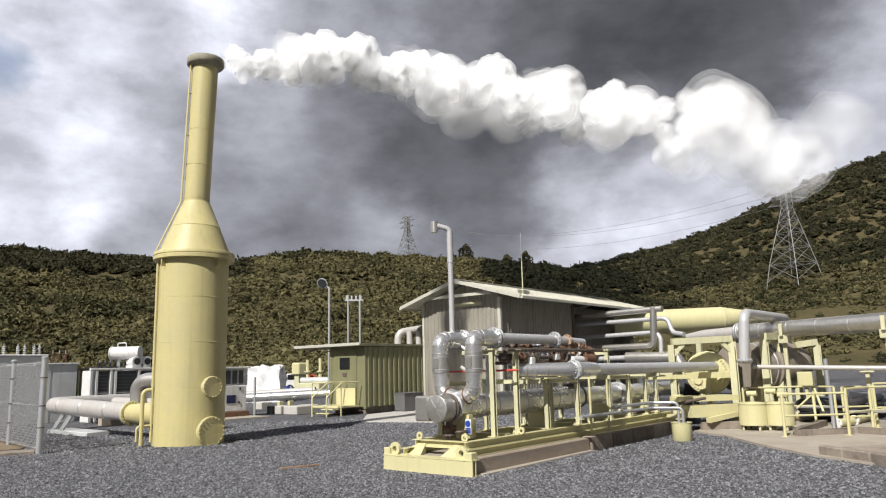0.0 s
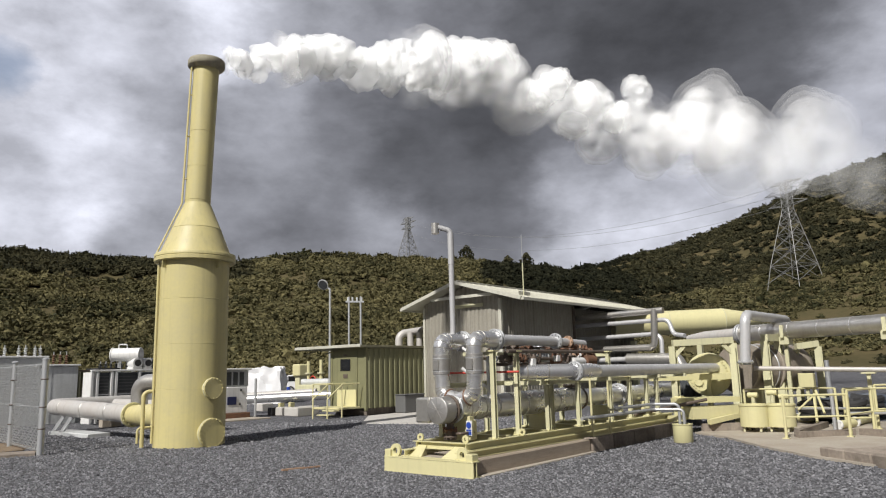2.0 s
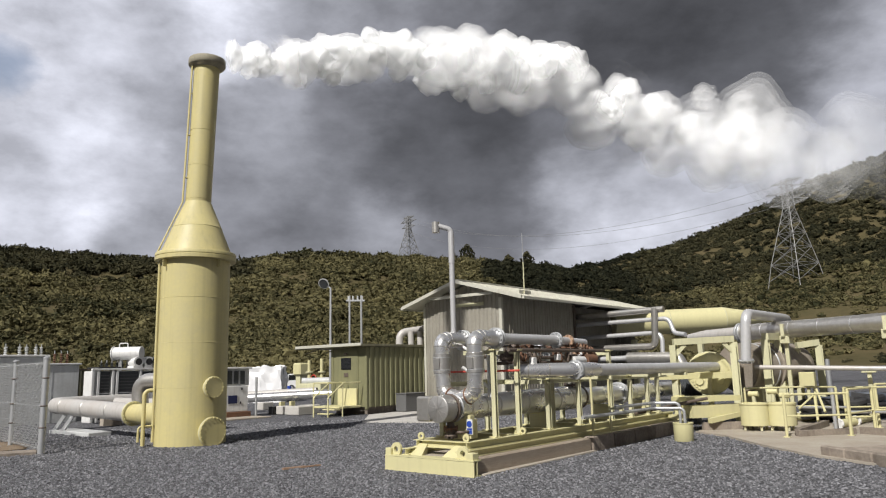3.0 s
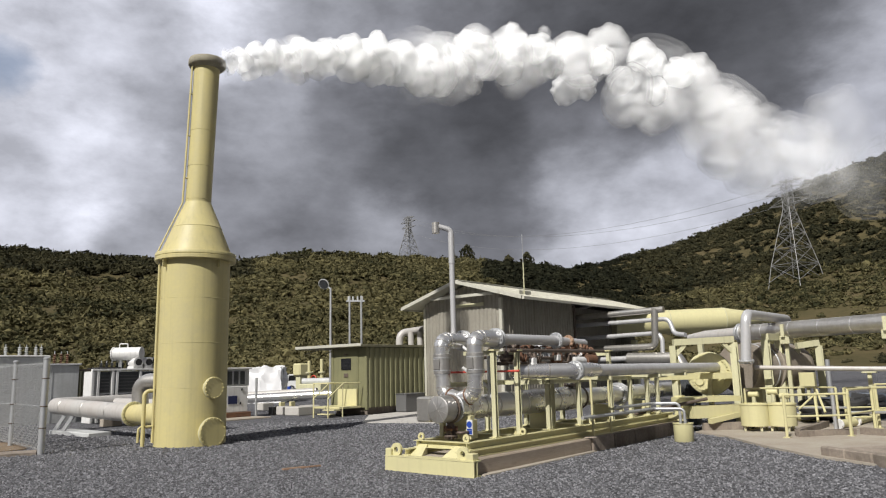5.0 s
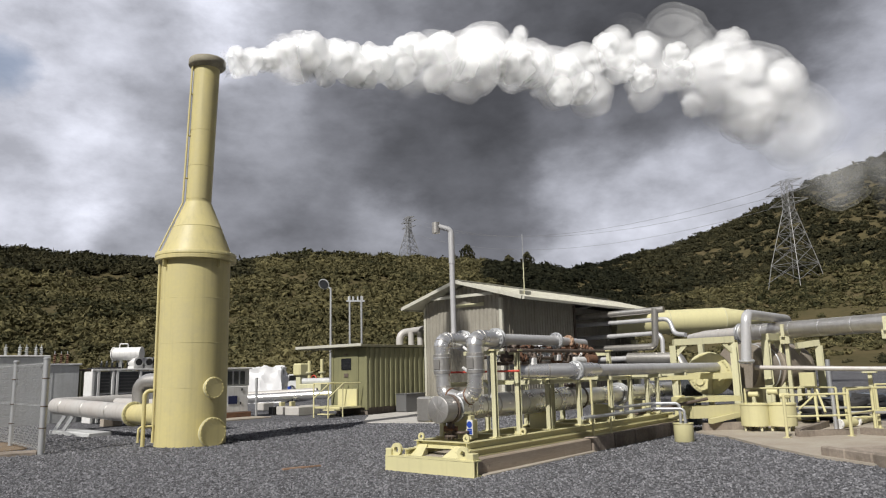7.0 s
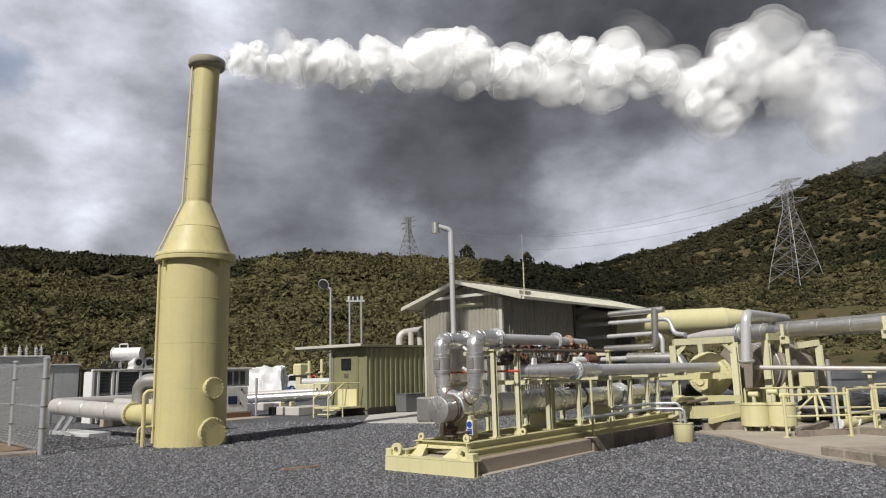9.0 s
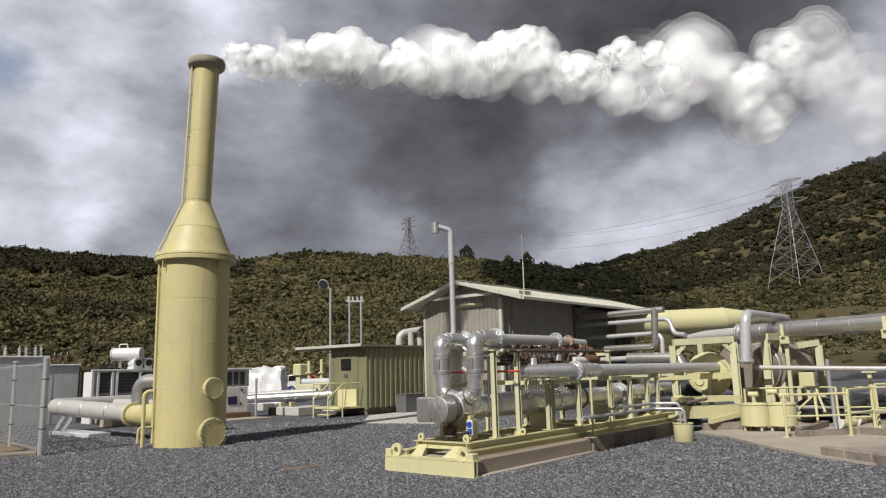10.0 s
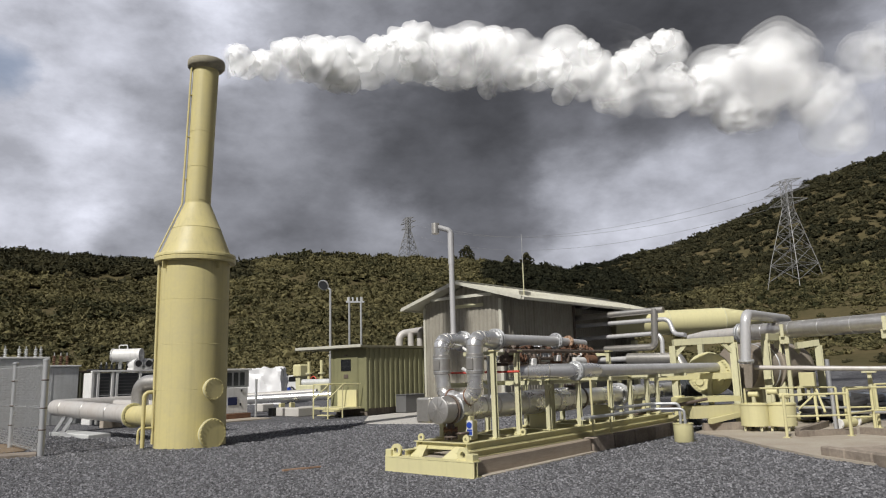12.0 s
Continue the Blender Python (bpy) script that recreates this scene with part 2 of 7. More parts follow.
def island_greys(m):
    nt = m.node_tree
    N, L = nt.nodes.new, nt.links.new
    bs = nt.nodes["Principled BSDF"]
    geo = N("ShaderNodeNewGeometry")
    old = bs.inputs["Base Color"].links[0].from_socket
    rg = N("ShaderNodeMapRange")
    rg.inputs["To Min"].default_value, rg.inputs["To Max"].default_value = 0.45, 1.75
    L(geo.outputs["Random Per Island"], rg.inputs["Value"])
    mx = N("ShaderNodeMix")
    mx.data_type, mx.blend_type = "RGBA", "MULTIPLY"
    mx.inputs["Factor"].default_value = 1.0
    L(old, mx.inputs[6]), L(rg.outputs[0], mx.inputs[7])
    L(mx.outputs[2], bs.inputs["Base Color"])


stone_cells(GRAVEL, 24)
island_greys(STONE)


# ---- mesh tools ----
def part(name, bm, mat, parent, label="", smooth=True, angle=38):
    me = bpy.data.meshes.new(name)
    bm.normal_update()
    bm.to_mesh(me)
    bm.free()
    if smooth:
        me.polygons.foreach_set("use_smooth", [True] * len(me.polygons))
        me.set_sharp_from_angle(angle=radians(angle))
    me.materials.append(mat)
    ob = new(name, me)
    if parent is not None:
        ob.parent = parent
        up = parent
        base = Vector((0, 0, 0))
        while up is not None:
            base += up.location
            up = up.parent
        me.transform(Matrix.Translation(-base))
    if label:
        ob["label"] = label
    return ob


def thing(name, at, label, category, group="", kind=""):
    """An Empty at a thing's base; its parts are built in world places."""
    return tagged(place_empty(name, at), label, category, group, kind)


def place_empty(name, at):
    ob = new(name)
    ob.empty_display_size = 0.2
    ob.location = at
    return ob


def single(name, bm, mat, label, category, group="", kind="", angle=38):
    return tagged(part(name, bm, mat, None, "", True, angle), label, category, group, kind)


def box(bm, x0, x1, y0, y1, z0, z1, bevel=0.0, m=None):
    vs = [bm.verts.new((x, y, z)) for x in (x0, x1) for y in (y0, y1) for z in (z0, z1)]
    quads = [(0, 1, 3, 2), (4, 6, 7, 5), (0, 4, 5, 1), (2, 3, 7, 6), (0, 2, 6, 4), (1, 5, 7, 3)]
    fs = [bm.faces.new([vs[i] for i in q]) for q in quads]
    if bevel:
        es = list({e for f in fs for e in f.edges})
        r = bmesh.ops.bevel(bm, geom=es, offset=bevel, segments=1, affect="EDGES")
        vs = list({v for f in r["faces"] for v in f.verts} | {v for v in vs if v.is_valid})
    if m is not None:
        bmesh.ops.transform(bm, matrix=m, verts=vs)
    return bm


def fresh():
    return bmesh.new()


def bent(points, radius, steps=6):
    """The polyline with rounded corners."""
    pts = [Vector(p) for p in points]
    out = [pts[0]]
    for a, b, c in zip(pts, pts[1:], pts[2:]):
        u, v = (a - b), (c - b)
        r = min(radius, u.length * 0.49, v.length * 0.49)
        u.normalize(), v.normalize()
        ang = u.angle(v)
        if ang > 3.1:
            out.append(b)
            continue
        d = min(r / math.tan(ang / 2), (a - b).length * 0.49, (c - b).length * 0.49)
        rr = d * math.tan(ang / 2)
        mid = b + (u + v).normalized() * (rr / math.sin(ang / 2))
        p, q = b + u * d - mid, b + v * d - mid
        for i in range(steps + 1):
            k = i / steps
            out.append(mid + (p * (1 - k) + q * k).normalized() * rr)
    out.append(pts[-1])
    return out


def tube(bm, points, r, seg=14, radii=None, caps=True):
    """A round bar along the points."""
    pts = [Vector(p) for p in points]
    rings = []
    side = None
    for i, p in enumerate(pts):
        d = (pts[min(i + 1, len(pts) - 1)] - pts[max(i - 1, 0)]).normalized()
        if side is None:
            side = d.orthogonal().normalized()
        side = (side - d * side.dot(d)).normalized()
        other = d.cross(side)
        rad = radii[i] if radii else r
        rings.append([bm.verts.new(p + (side * math.cos(2 * math.pi * k / seg) + other * math.sin(2 * math.pi * k / seg)) * rad) for k in range(seg)])
    for a, b in zip(rings, rings[1:]):
        for k in range(seg):
            bm.faces.new((a[k], a[(k + 1) % seg], b[(k + 1) % seg], b[k]))
    if caps:
        bm.faces.new(rings[0][::-1]), bm.faces.new(rings[-1])
    return bm


def ring(bm, c, axis, r_out, thick, seg=24, bolts=0):
    """A flange disc round an axis, with bolt heads."""
    c, a = Vector(c), Vector(axis).normalized()
    b = min(0.012, thick * 0.3)
    tube(bm, [c - a * thick / 2, c - a * (thick / 2 - b), c + a * (thick / 2 - b), c + a * thick / 2], r_out, seg, [r_out - b, r_out, r_out, r_out - b])
    s = a.orthogonal().normalized()
    o = a.cross(s)
    for k in range(bolts):
        w = 2 * math.pi * k / bolts
        p = c + (s * math.cos(w) + o * math.sin(w)) * (r_out * 0.86)
        tube(bm, [p - a * (thick / 2 + 0.03), p + a * (thick / 2 + 0.03)], max(0.012, r_out * 0.055), 6)
    return bm


def lathe(bm, profile, seg=48, cx=0.0, cy=0.0, close=True):
    rings = [[bm.verts.new((cx + r * math.cos(2 * math.pi * k / seg), cy + r * math.sin(2 * math.pi * k / seg), z)) for k in range(seg)] for r, z in profile]
    for a, b in zip(rings, rings[1:]):
        for k in range(seg):
            bm.faces.new((a[k], a[(k + 1) % seg], b[(k + 1) % seg], b[k]))
    if close:
        bm.faces.new(rings[0][::-1]), bm.faces.new(rings[-1])
    return bm


def ibeam(bm, p0, p1, w, h, t=0.015, up=(0, 0, 1)):
    """A rolled steel beam between two points, its flanges across up."""
    p0, p1, up = Vector(p0), Vector(p1), Vector(up)
    d = (p1 - p0).normalized()
    side = d.cross(up).normalized()
    up = side.cross(d)
    prof = [(-w / 2, -h / 2), (w / 2, -h / 2), (w / 2, -h / 2 + t), (t / 2, -h / 2 + t), (t / 2, h / 2 - t), (w / 2, h / 2 - t), (w / 2, h / 2),
            (-w / 2, h / 2), (-w / 2, h / 2 - t), (-t / 2, h / 2 - t), (-t / 2, -h / 2 + t), (-w / 2, -h / 2 + t)]
    a = [bm.verts.new(p0 + side * x + up * y) for x, y in prof]
    b = [bm.verts.new(p1 + side * x + up * y) for x, y in prof]
    n = len(prof)
    for k in range(n):
        bm.faces.new((a[k], a[(k + 1) % n], b[(k + 1) % n], b[k]))
    bm.faces.new(a[::-1]), bm.faces.new(b)
    return bm


def bar(bm, p0, p1, w, h=None):
    """A square bar between two points."""
    p0, p1 = Vector(p0), Vector(p1)
    d = p1 - p0
    up = Vector((0, 0, 1)) if abs(d.normalized().z) < 0.95 else Vector((0, 1, 0))
    side = d.cross(up).normalized()
    up = side.cross(d).normalized()
    h = h or w
    q = [(-w / 2, -h / 2), (w / 2, -h / 2), (w / 2, h / 2), (-w / 2, h / 2)]
    a = [bm.verts.new(p0 + side * x + up * y) for x, y in q]
    b = [bm.verts.new(p1 + side * x + up * y) for x, y in q]
    for k in range(4):
        bm.faces.new((a[k], a[(k + 1) % 4], b[(k + 1) % 4], b[k]))
    bm.faces.new(a[::-1]), bm.faces.new(b)
    return bm


def sheet(bm, p0, p1, z0, z1, pitch=0.25, depth=0.035, thick=0.0):
    """Ribbed sheet metal from p0 to p1 on plan, its ribs upright, bulging to the right of the way from p0 to p1."""
    p0, p1 = Vector((*p0, 0)), Vector((*p1, 0))
    d = p1 - p0
    n = max(1, round(d.length / pitch))
    d.normalize()
    out = Vector((d.y, -d.x, 0))
    step = (p1 - p0).length / n
    low, high = [], []
    for i in range(n):
        for k, o in ((0.0, 0), (0.38, 0), (0.5, 1), (0.88, 1)):
            p = p0 + d * step * (i + k) + out * depth * o
            low.append(p)
    low.append(p1)
    a = [bm.verts.new((p.x, p.y, z0)) for p in low]
    b = [bm.verts.new((p.x, p.y, z1(p) if callable(z1) else z1)) for p in low]
    for i in range(len(a) - 1):
        bm.faces.new((a[i], a[i + 1], b[i + 1], b[i]))
    return bm


# ---- ground and hills: one sheet to the horizon ----
SKYLINE = [(-60, 8.5), (-32, 8.55), (-28.6, 8.35), (-25, 8.25), (-17, 8.1), (-14.3, 8.4), (-10.3, 8.95), (-8.5, 9.1), (-3.9, 8.72), (1.6, 8.45), (5.3, 8.1), (10.2, 7.42),
           (14.6, 7.85), (16.8, 8.1), (20.7, 9.32), (24.8, 10.8), (28.7, 12.35), (33, 13.45), (45, 15), (70, 12)]


def skyline(az):
    a = [p[0] for p in SKYLINE]
    return float(np.interp(az, a, [p[1] for p in SKYLINE]))


def ridge_range(az):
    return float(np.interp(az, [-60, -20, -14, 0, 9, 14, 24, 60], [430, 420, 330, 300, 330, 380, 520, 480]))


def foot_range(az):
    return float(np.interp(az, [-60, -10, 10, 20, 60], [95, 85, 82, 80, 78]))


def land(az, r):
    """Height of the land at an azimuth (degrees right of the view) and range."""
    if abs(az) > 100 or r < 40:
        return 0.0
    r0, r1 = foot_range(az), ridge_range(az)
    top = math.tan(radians(skyline(max(-60, min(60, az))))) * r1 + 1.7
    k = (r - r0) / (r1 - r0)
    if k <= 0:
        return 0.0
    a = radians(az)
    n = noise.fractal((math.sin(a) * r / 55, math.cos(a) * r / 55, 3.3), 0.9, 2.1, 5)
    if k < 1:
        s = 0.55 * k + 0.45 * k * k * (3 - 2 * k)
        z = top * s + n * 5 * min(1, k * 3) * (1 - k ** 6)
    else:
        z = top * max(0.3, 1 - (k - 1) * 0.9) + n * 4 * (k - 1)
    return z * max(0, min(1, (100 - abs(az)) / 20))


def on_land(az, r):
    a = radians(az)
    p = FWD * math.cos(a) * r + RIGHT * math.sin(a) * r
    return Vector((p.x, p.y, land(az, r)))


def grass_material():
    m = material("dry_grass_slope", (0.062, 0.056, 0.026), 0.95, other=(0.125, 0.098, 0.052), amount=0.9, scale=0.5, bump=1.0, bump_scale=1.2, spec=0.1)
    return m


SCRUB_GROUND = grass_material()


def build_ground():
    azs = list(np.arange(-45, 46, 0.75)) 
    azs = list(range(-180, -45, 9)) + azs + list(range(48, 180, 9))
    rs = [0.5, 6, 15, 30, 45, 56, 62, 70, 78, 86, 95] + list(np.geomspace(103, 470, 44)) + [560, 800, 1500, 3500]
    verts, faces = [(0, 0, 0)], []
    for a in azs:
        for r in rs:
            p = on_land(a, r)
            verts.append((p.x, p.y, p.z))
    nr, na = len(rs), len(azs)
    for i in range(na):
        j = (i + 1) % na
        faces.append((0, 1 + j * nr, 1 + i * nr))
        for k in range(nr - 1):
            faces.append((1 + i * nr + k, 1 + j * nr + k, 1 + j * nr + k + 1, 1 + i * nr + k + 1))
    me = bpy.data.meshes.new("ground")
    me.from_pydata(verts, [], faces)
    me.polygons.foreach_set("use_smooth", [True] * len(me.polygons))
    me.materials.append(GRAVEL), me.materials.append(SCRUB_GROUND)
    for p in me.polygons:
        c = p.center
        p.material_index = 1 if Vector((c.x, c.y)).length > 88 else 0
    me.update()
    tagged(new("ground", me), "grey gravel yard running out to scrubby hills", "ground", kind="structure")


build_ground()


def leaf_material(name, a, b):
    m = bpy.data.materials.new(name)
    m.use_nodes = True
    nt = m.node_tree
    N, L = nt.nodes.new, nt.links.new
    bs = nt.nodes["Principled BSDF"]
    bs.inputs["Roughness"].default_value = 0.8
    bs.inputs["Specular IOR Level"].default_value = 0.15
    geo = N("ShaderNodeNewGeometry")
    no = N("ShaderNodeTexNoise")
    no.inputs["Scale"].default_value, no.inputs["Detail"].default_value = 0.03, 4
    L(geo.outputs["Position"], no.inputs["Vector"])
    ad = N("ShaderNodeMath")
    ad.operation = "MULTIPLY_ADD"
    ad.inputs[1].default_value = 0.45
    L(geo.outputs["Random Per Island"], ad.inputs[0]), L(no.outputs["Fac"], ad.inputs[2])
    rp = N("ShaderNodeMapRange")
    rp.inputs["From Min"].default_value, rp.inputs["From Max"].default_value = 0.45, 0.95
    L(ad.outputs[0], rp.inputs["Value"])
    mx = N("ShaderNodeMix")
    mx.data_type = "RGBA"
    mx.inputs[6].default_value, mx.inputs[7].default_value = (*a, 1), (*b, 1)
    L(rp.outputs[0], mx.inputs["Factor"]), L(mx.outputs[2], bs.inputs["Base Color"])
    return m


LEAF = leaf_material("scrub_leaves", (0.026, 0.028, 0.012), (0.15, 0.132, 0.062))
# cloud shadow over the hollow, put into a darker leaf colour
LEAF_SHADED = leaf_material("cloud_shaded_leaves", (0.007, 0.009, 0.004), (0.026, 0.026, 0.013))
# dark foliage of the ridge trees; on the upper slopes it paints cloud shadow
LEAF_DARK = leaf_material("dark_shaded_leaves", (0.013, 0.015, 0.007), (0.058, 0.053, 0.026))


def blob_template(seed, leaves=64):
    """A bush: a small dark heart and many leaf sprays round it."""
    rnd = np.random.RandomState(seed)
    bm = bmesh.new()
    bmesh.ops.create_icosphere(bm, subdivisions=1, radius=0.72)
    for v in bm.verts:
        v.co *= 1 + 0.5 * noise.noise(v.co * 2.3 + Vector((seed * 7.1, 0, 0)))
        v.co.z *= 0.8
    vs = [tuple(v.co) for v in bm.verts]
    fs = [[v.index for v in f.verts] for f in bm.faces if f.normal.z > -0.55]
    bm.free()
    for _ in range(leaves):
        d = rnd.normal(size=3)
        d /= np.linalg.norm(d)
        if d[2] < -0.35:
            d[2] = -d[2]
        c = d * (0.62 + 0.42 * rnd.rand()) * (1 + 0.35 * noise.noise(Vector(d * 2.2) + Vector((seed * 3.1, 5, 0))))
        c[2] *= 0.85
        a = rnd.normal(size=3) * 0.15
        b = rnd.normal(size=3) * 0.15
        n = len(vs)
        vs += [tuple(c + a), tuple(c + b), tuple(c - a - b * 0.3)]
        fs.append([n, n + 1, n + 2])
    return np.array(vs), np.array(fs)


def scatter(name, mat, spots, label, category):
    """spots: place, radius, height factor."""
    temps = [blob_template(s) for s in range(7)]
    vv, ff, base = [], [], 0
    for i, (p, r, h) in enumerate(spots):
        vs, fs = temps[i % 7]
        w = random.uniform(0, 6.283)
        c, s = math.cos(w), math.sin(w)
        q = np.stack([vs[:, 0] * c - vs[:, 1] * s, vs[:, 0] * s + vs[:, 1] * c, vs[:, 2] * h + h * 0.45], 1) * r + np.array(p)
        vv.append(q), ff.append(fs + base)
        base += len(vs)
    vv, ff = np.concatenate(vv), np.concatenate(ff)
    me = bpy.data.meshes.new(name)
    me.from_pydata(vv.tolist(), [], ff.tolist())
    me.materials.append(mat)
    return tagged(new(name, me), label, category, kind="stuff")


def build_scrub():
    rnd = random.Random(5)
    low, dark, valley = [], [], []
    while len(low) + len(dark) + len(valley) < 25000:
        az = rnd.uniform(-36, 36.5)
        r0, r1 = foot_range(az), ridge_range(az)
        k = rnd.random() ** 0.85
        r = (r0 + 4) * ((r1 + 10) / (r0 + 4)) ** k
        k = (r - r0) / (r1 - r0)
        p = on_land(az, r)
        n = noise.noise(Vector((p.x / 28, p.y / 28, 1.0)))
        patch = noise.noise(Vector((p.x / 60, p.y / 60, 9.0)))
        if (az > 12 and k < 0.13 or k < 0.05) and n < 0.2 and rnd.random() < 0.85:
            continue                                # open grass low on the slope
        if k < 0.6 and az < 11 and noise.noise(Vector((p.x / 16, p.y / 16, 4.0))) > 0.22 and rnd.random() < 0.7:
            continue                                # grassy glades among the bushes
        size = rnd.choice((0.55, 0.7, 0.9, 1.2, 1.6)) * rnd.uniform(0.85, 1.15) * (0.35 + r / 230)
        if az > 13:
            size *= 0.85
        if n > 0.25:
            size *= 1.25
        # upper slopes take darker leaves as painted cloud shadow; odd patches at random
        cloud_shaded_bushes = (az > 15 and k > 0.27 + 0.15 * patch) or (az < -15 and k > 0.55 + 0.15 * patch) or (8 < az < 17 and k > 0.35) or patch > 0.42
        p.z -= 0.15
        # growth in the hollow gets the leaf colour darkened for cloud shadow
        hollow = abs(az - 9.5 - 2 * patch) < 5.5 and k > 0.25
        (valley if hollow else dark if cloud_shaded_bushes else low).append((p, size, rnd.uniform(0.5, 0.95)))
    scatter("scrub", LEAF, low, "olive green scrub bushes covering the hillside", "bushes")
    scatter("shaded_hollow", LEAF_SHADED, valley, "bushes filling the hollow, coloured dark for the cloud shadow on it", "wood")
    scatter("cloud_shaded_bushes", LEAF_DARK, dark, "dark green bushes and woods on the upper slopes, darkened for cloud shadow", "bushes")


build_scrub()

# ---- the silencer stack ----
CX, CY = -17.09, 10.19


def leaned(bm):
    """The upper pipe stands a little out of plumb."""
    for v in bm.verts:
        v.co += RIGHT * 0.03 * max(0.0, v.co.z - 6.2)
    return bm


def build_stack():
    st = thing("silencer_stack", (CX, CY, 0), "tall cream painted steel silencer stack with a conical neck", "stack")
    bm = lathe(fresh(), [(0.88, -0.05), (0.88, 1.42), (0.885, 1.425), (0.88, 1.43), (0.88, 2.55), (0.886, 2.556), (0.88, 2.562), (0.88, 3.7), (0.886, 3.706), (0.88, 3.712), (0.88, 4.72), (0.8, 4.72)], 64, CX, CY)
    part("drum", bm, STACK_PAINT, st)
    bm = lathe(fresh(), [(0.85, 4.7), (1.02, 4.7), (1.035, 4.715), (1.035, 4.8), (1.02, 4.815), (1.035, 4.83), (1.035, 4.9), (1.02, 4.92), (0.9, 4.92)], 64, CX, CY)
    ring_ob = part("collar", bm, STACK_PAINT, st)
    for k in range(4):
        w = 2 * math.pi * k / 4 + 0.1
        b = fresh()
        box(b, 0.875, 1.0, -0.012, 0.012, 4.5, 4.7, 0, Matrix.Translation((CX, CY, 0)) @ Matrix.Rotation(w, 4, "Z"))
        part("gusset", b, STACK_PAINT, ring_ob, smooth=False)
    bm = lathe(fresh(), [(0.92, 4.9), (0.9, 4.95), (0.64, 5.62), (0.645, 5.63), (0.635, 5.64), (0.36, 6.3), (0.34, 6.34)], 64, CX, CY)
    part("cone", bm, STACK_PAINT, st)
    pr = [(0.335, 6.3)]
    for z in (6.42, 7.35, 8.35):
        pr += [(0.335, z - 0.006), (0.342, z), (0.335, z + 0.006)]
    pr += [(0.345, 10.25), (0.345, 10.45), (0.31, 10.45), (0.31, 6.5)]
    part("pipe", leaned(lathe(fresh(), pr, 48, CX, CY, close=False)), STACK_PAINT, st)
    bm = lathe(fresh(), [(0.345, 10.18), (0.47, 10.24), (0.5, 10.28), (0.5, 10.42), (0.485, 10.45), (0.33, 10.45), (0.33, 10.3), (0.345, 10.18)], 48, CX, CY, close=False)
    part("rim", leaned(bm), RIM_DIRT, st, "weathered rim at the mouth")
    # drain line that climbs the side away from the sun's right
    w = math.atan2(-CY, -CX) - radians(82)

    def at(r, z, dw=0.0):
        a = w + dw
        return (CX + r * math.cos(a), CY + r * math.sin(a), z)
    for dw, nm in ((0.0, "conduit"), (0.11, "conduit")):
        b = tube(fresh(), bent([at(0.92, 0.1, dw), at(0.92, 4.66, dw)], 0.1), 0.024, 8)
        part(nm, b, STACK_PAINT, st)
        b = tube(fresh(), bent([at(0.98, 4.94, dw), at(0.41, 6.32, dw * 1.6), at(0.40, 10.2, dw * 1.6)], 0.3), 0.02, 8)
        part(nm, leaned(b), STACK_PAINT, st)
    for z, r in ((1.0, 0.9), (2.2, 0.9), (3.4, 0.9), (4.4, 0.9), (7.0, 0.37), (8.2, 0.37), (9.4, 0.37)):
        b = bar(fresh(), at(r - 0.04, z, -0.03), at(r - 0.0, z, 0.14 if r > 0.5 else 0.22), 0.05, 0.02)
        part("bracket", leaned(b), STACK_PAINT, st, smooth=False)
    # two manholes with bolted covers
    for z, r in ((0.33, 0.37), (1.42, 0.27)):
        b = tube(fresh(), [(CX + 0.75, CY, z), (CX + 1.02, CY, z)], r * 0.8, 28)
        neck = part("manhole", b, STACK_PAINT, st)
        b = ring(fresh(), (CX + 0.985, CY, z), (1, 0, 0), r, 0.035, 36)
        part("flange", b, CREAM_FADED, neck)
        b = ring(fresh(), (CX + 1.035, CY, z), (1, 0, 0), r, 0.04, 36)
        cover = part("cover", b, STACK_PAINT, neck)
        n = 20 if r > 0.3 else 16
        for k in range(n):
            a = 2 * math.pi * k / n
            p = (CX + 0.95, CY + math.cos(a) * r * 0.91, z + math.sin(a) * r * 0.91)
            b = tube(fresh(), [p, (CX + 1.08, p[1], p[2])], 0.017, 6)
            part("bolt", b, STACK_PAINT, neck)
    # drain loop beside the base
    b = tube(fresh(), bent([at(0.86, 1.38, 0.05), at(1.14, 1.38, 0.05), at(1.14, 0.02, 0.05)], 0.16, 8), 0.05, 12)
    part("drain_pipe", b, STACK_PAINT, st)
    b = tube(fresh(), bent([at(0.86, 0.5, 0.05), at(1.25, 0.5, 0.05), at(1.25, 0.12, 0.05)], 0.1, 6), 0.03, 10)
    part("drain_pipe", b, STACK_PAINT, st)


build_stack()


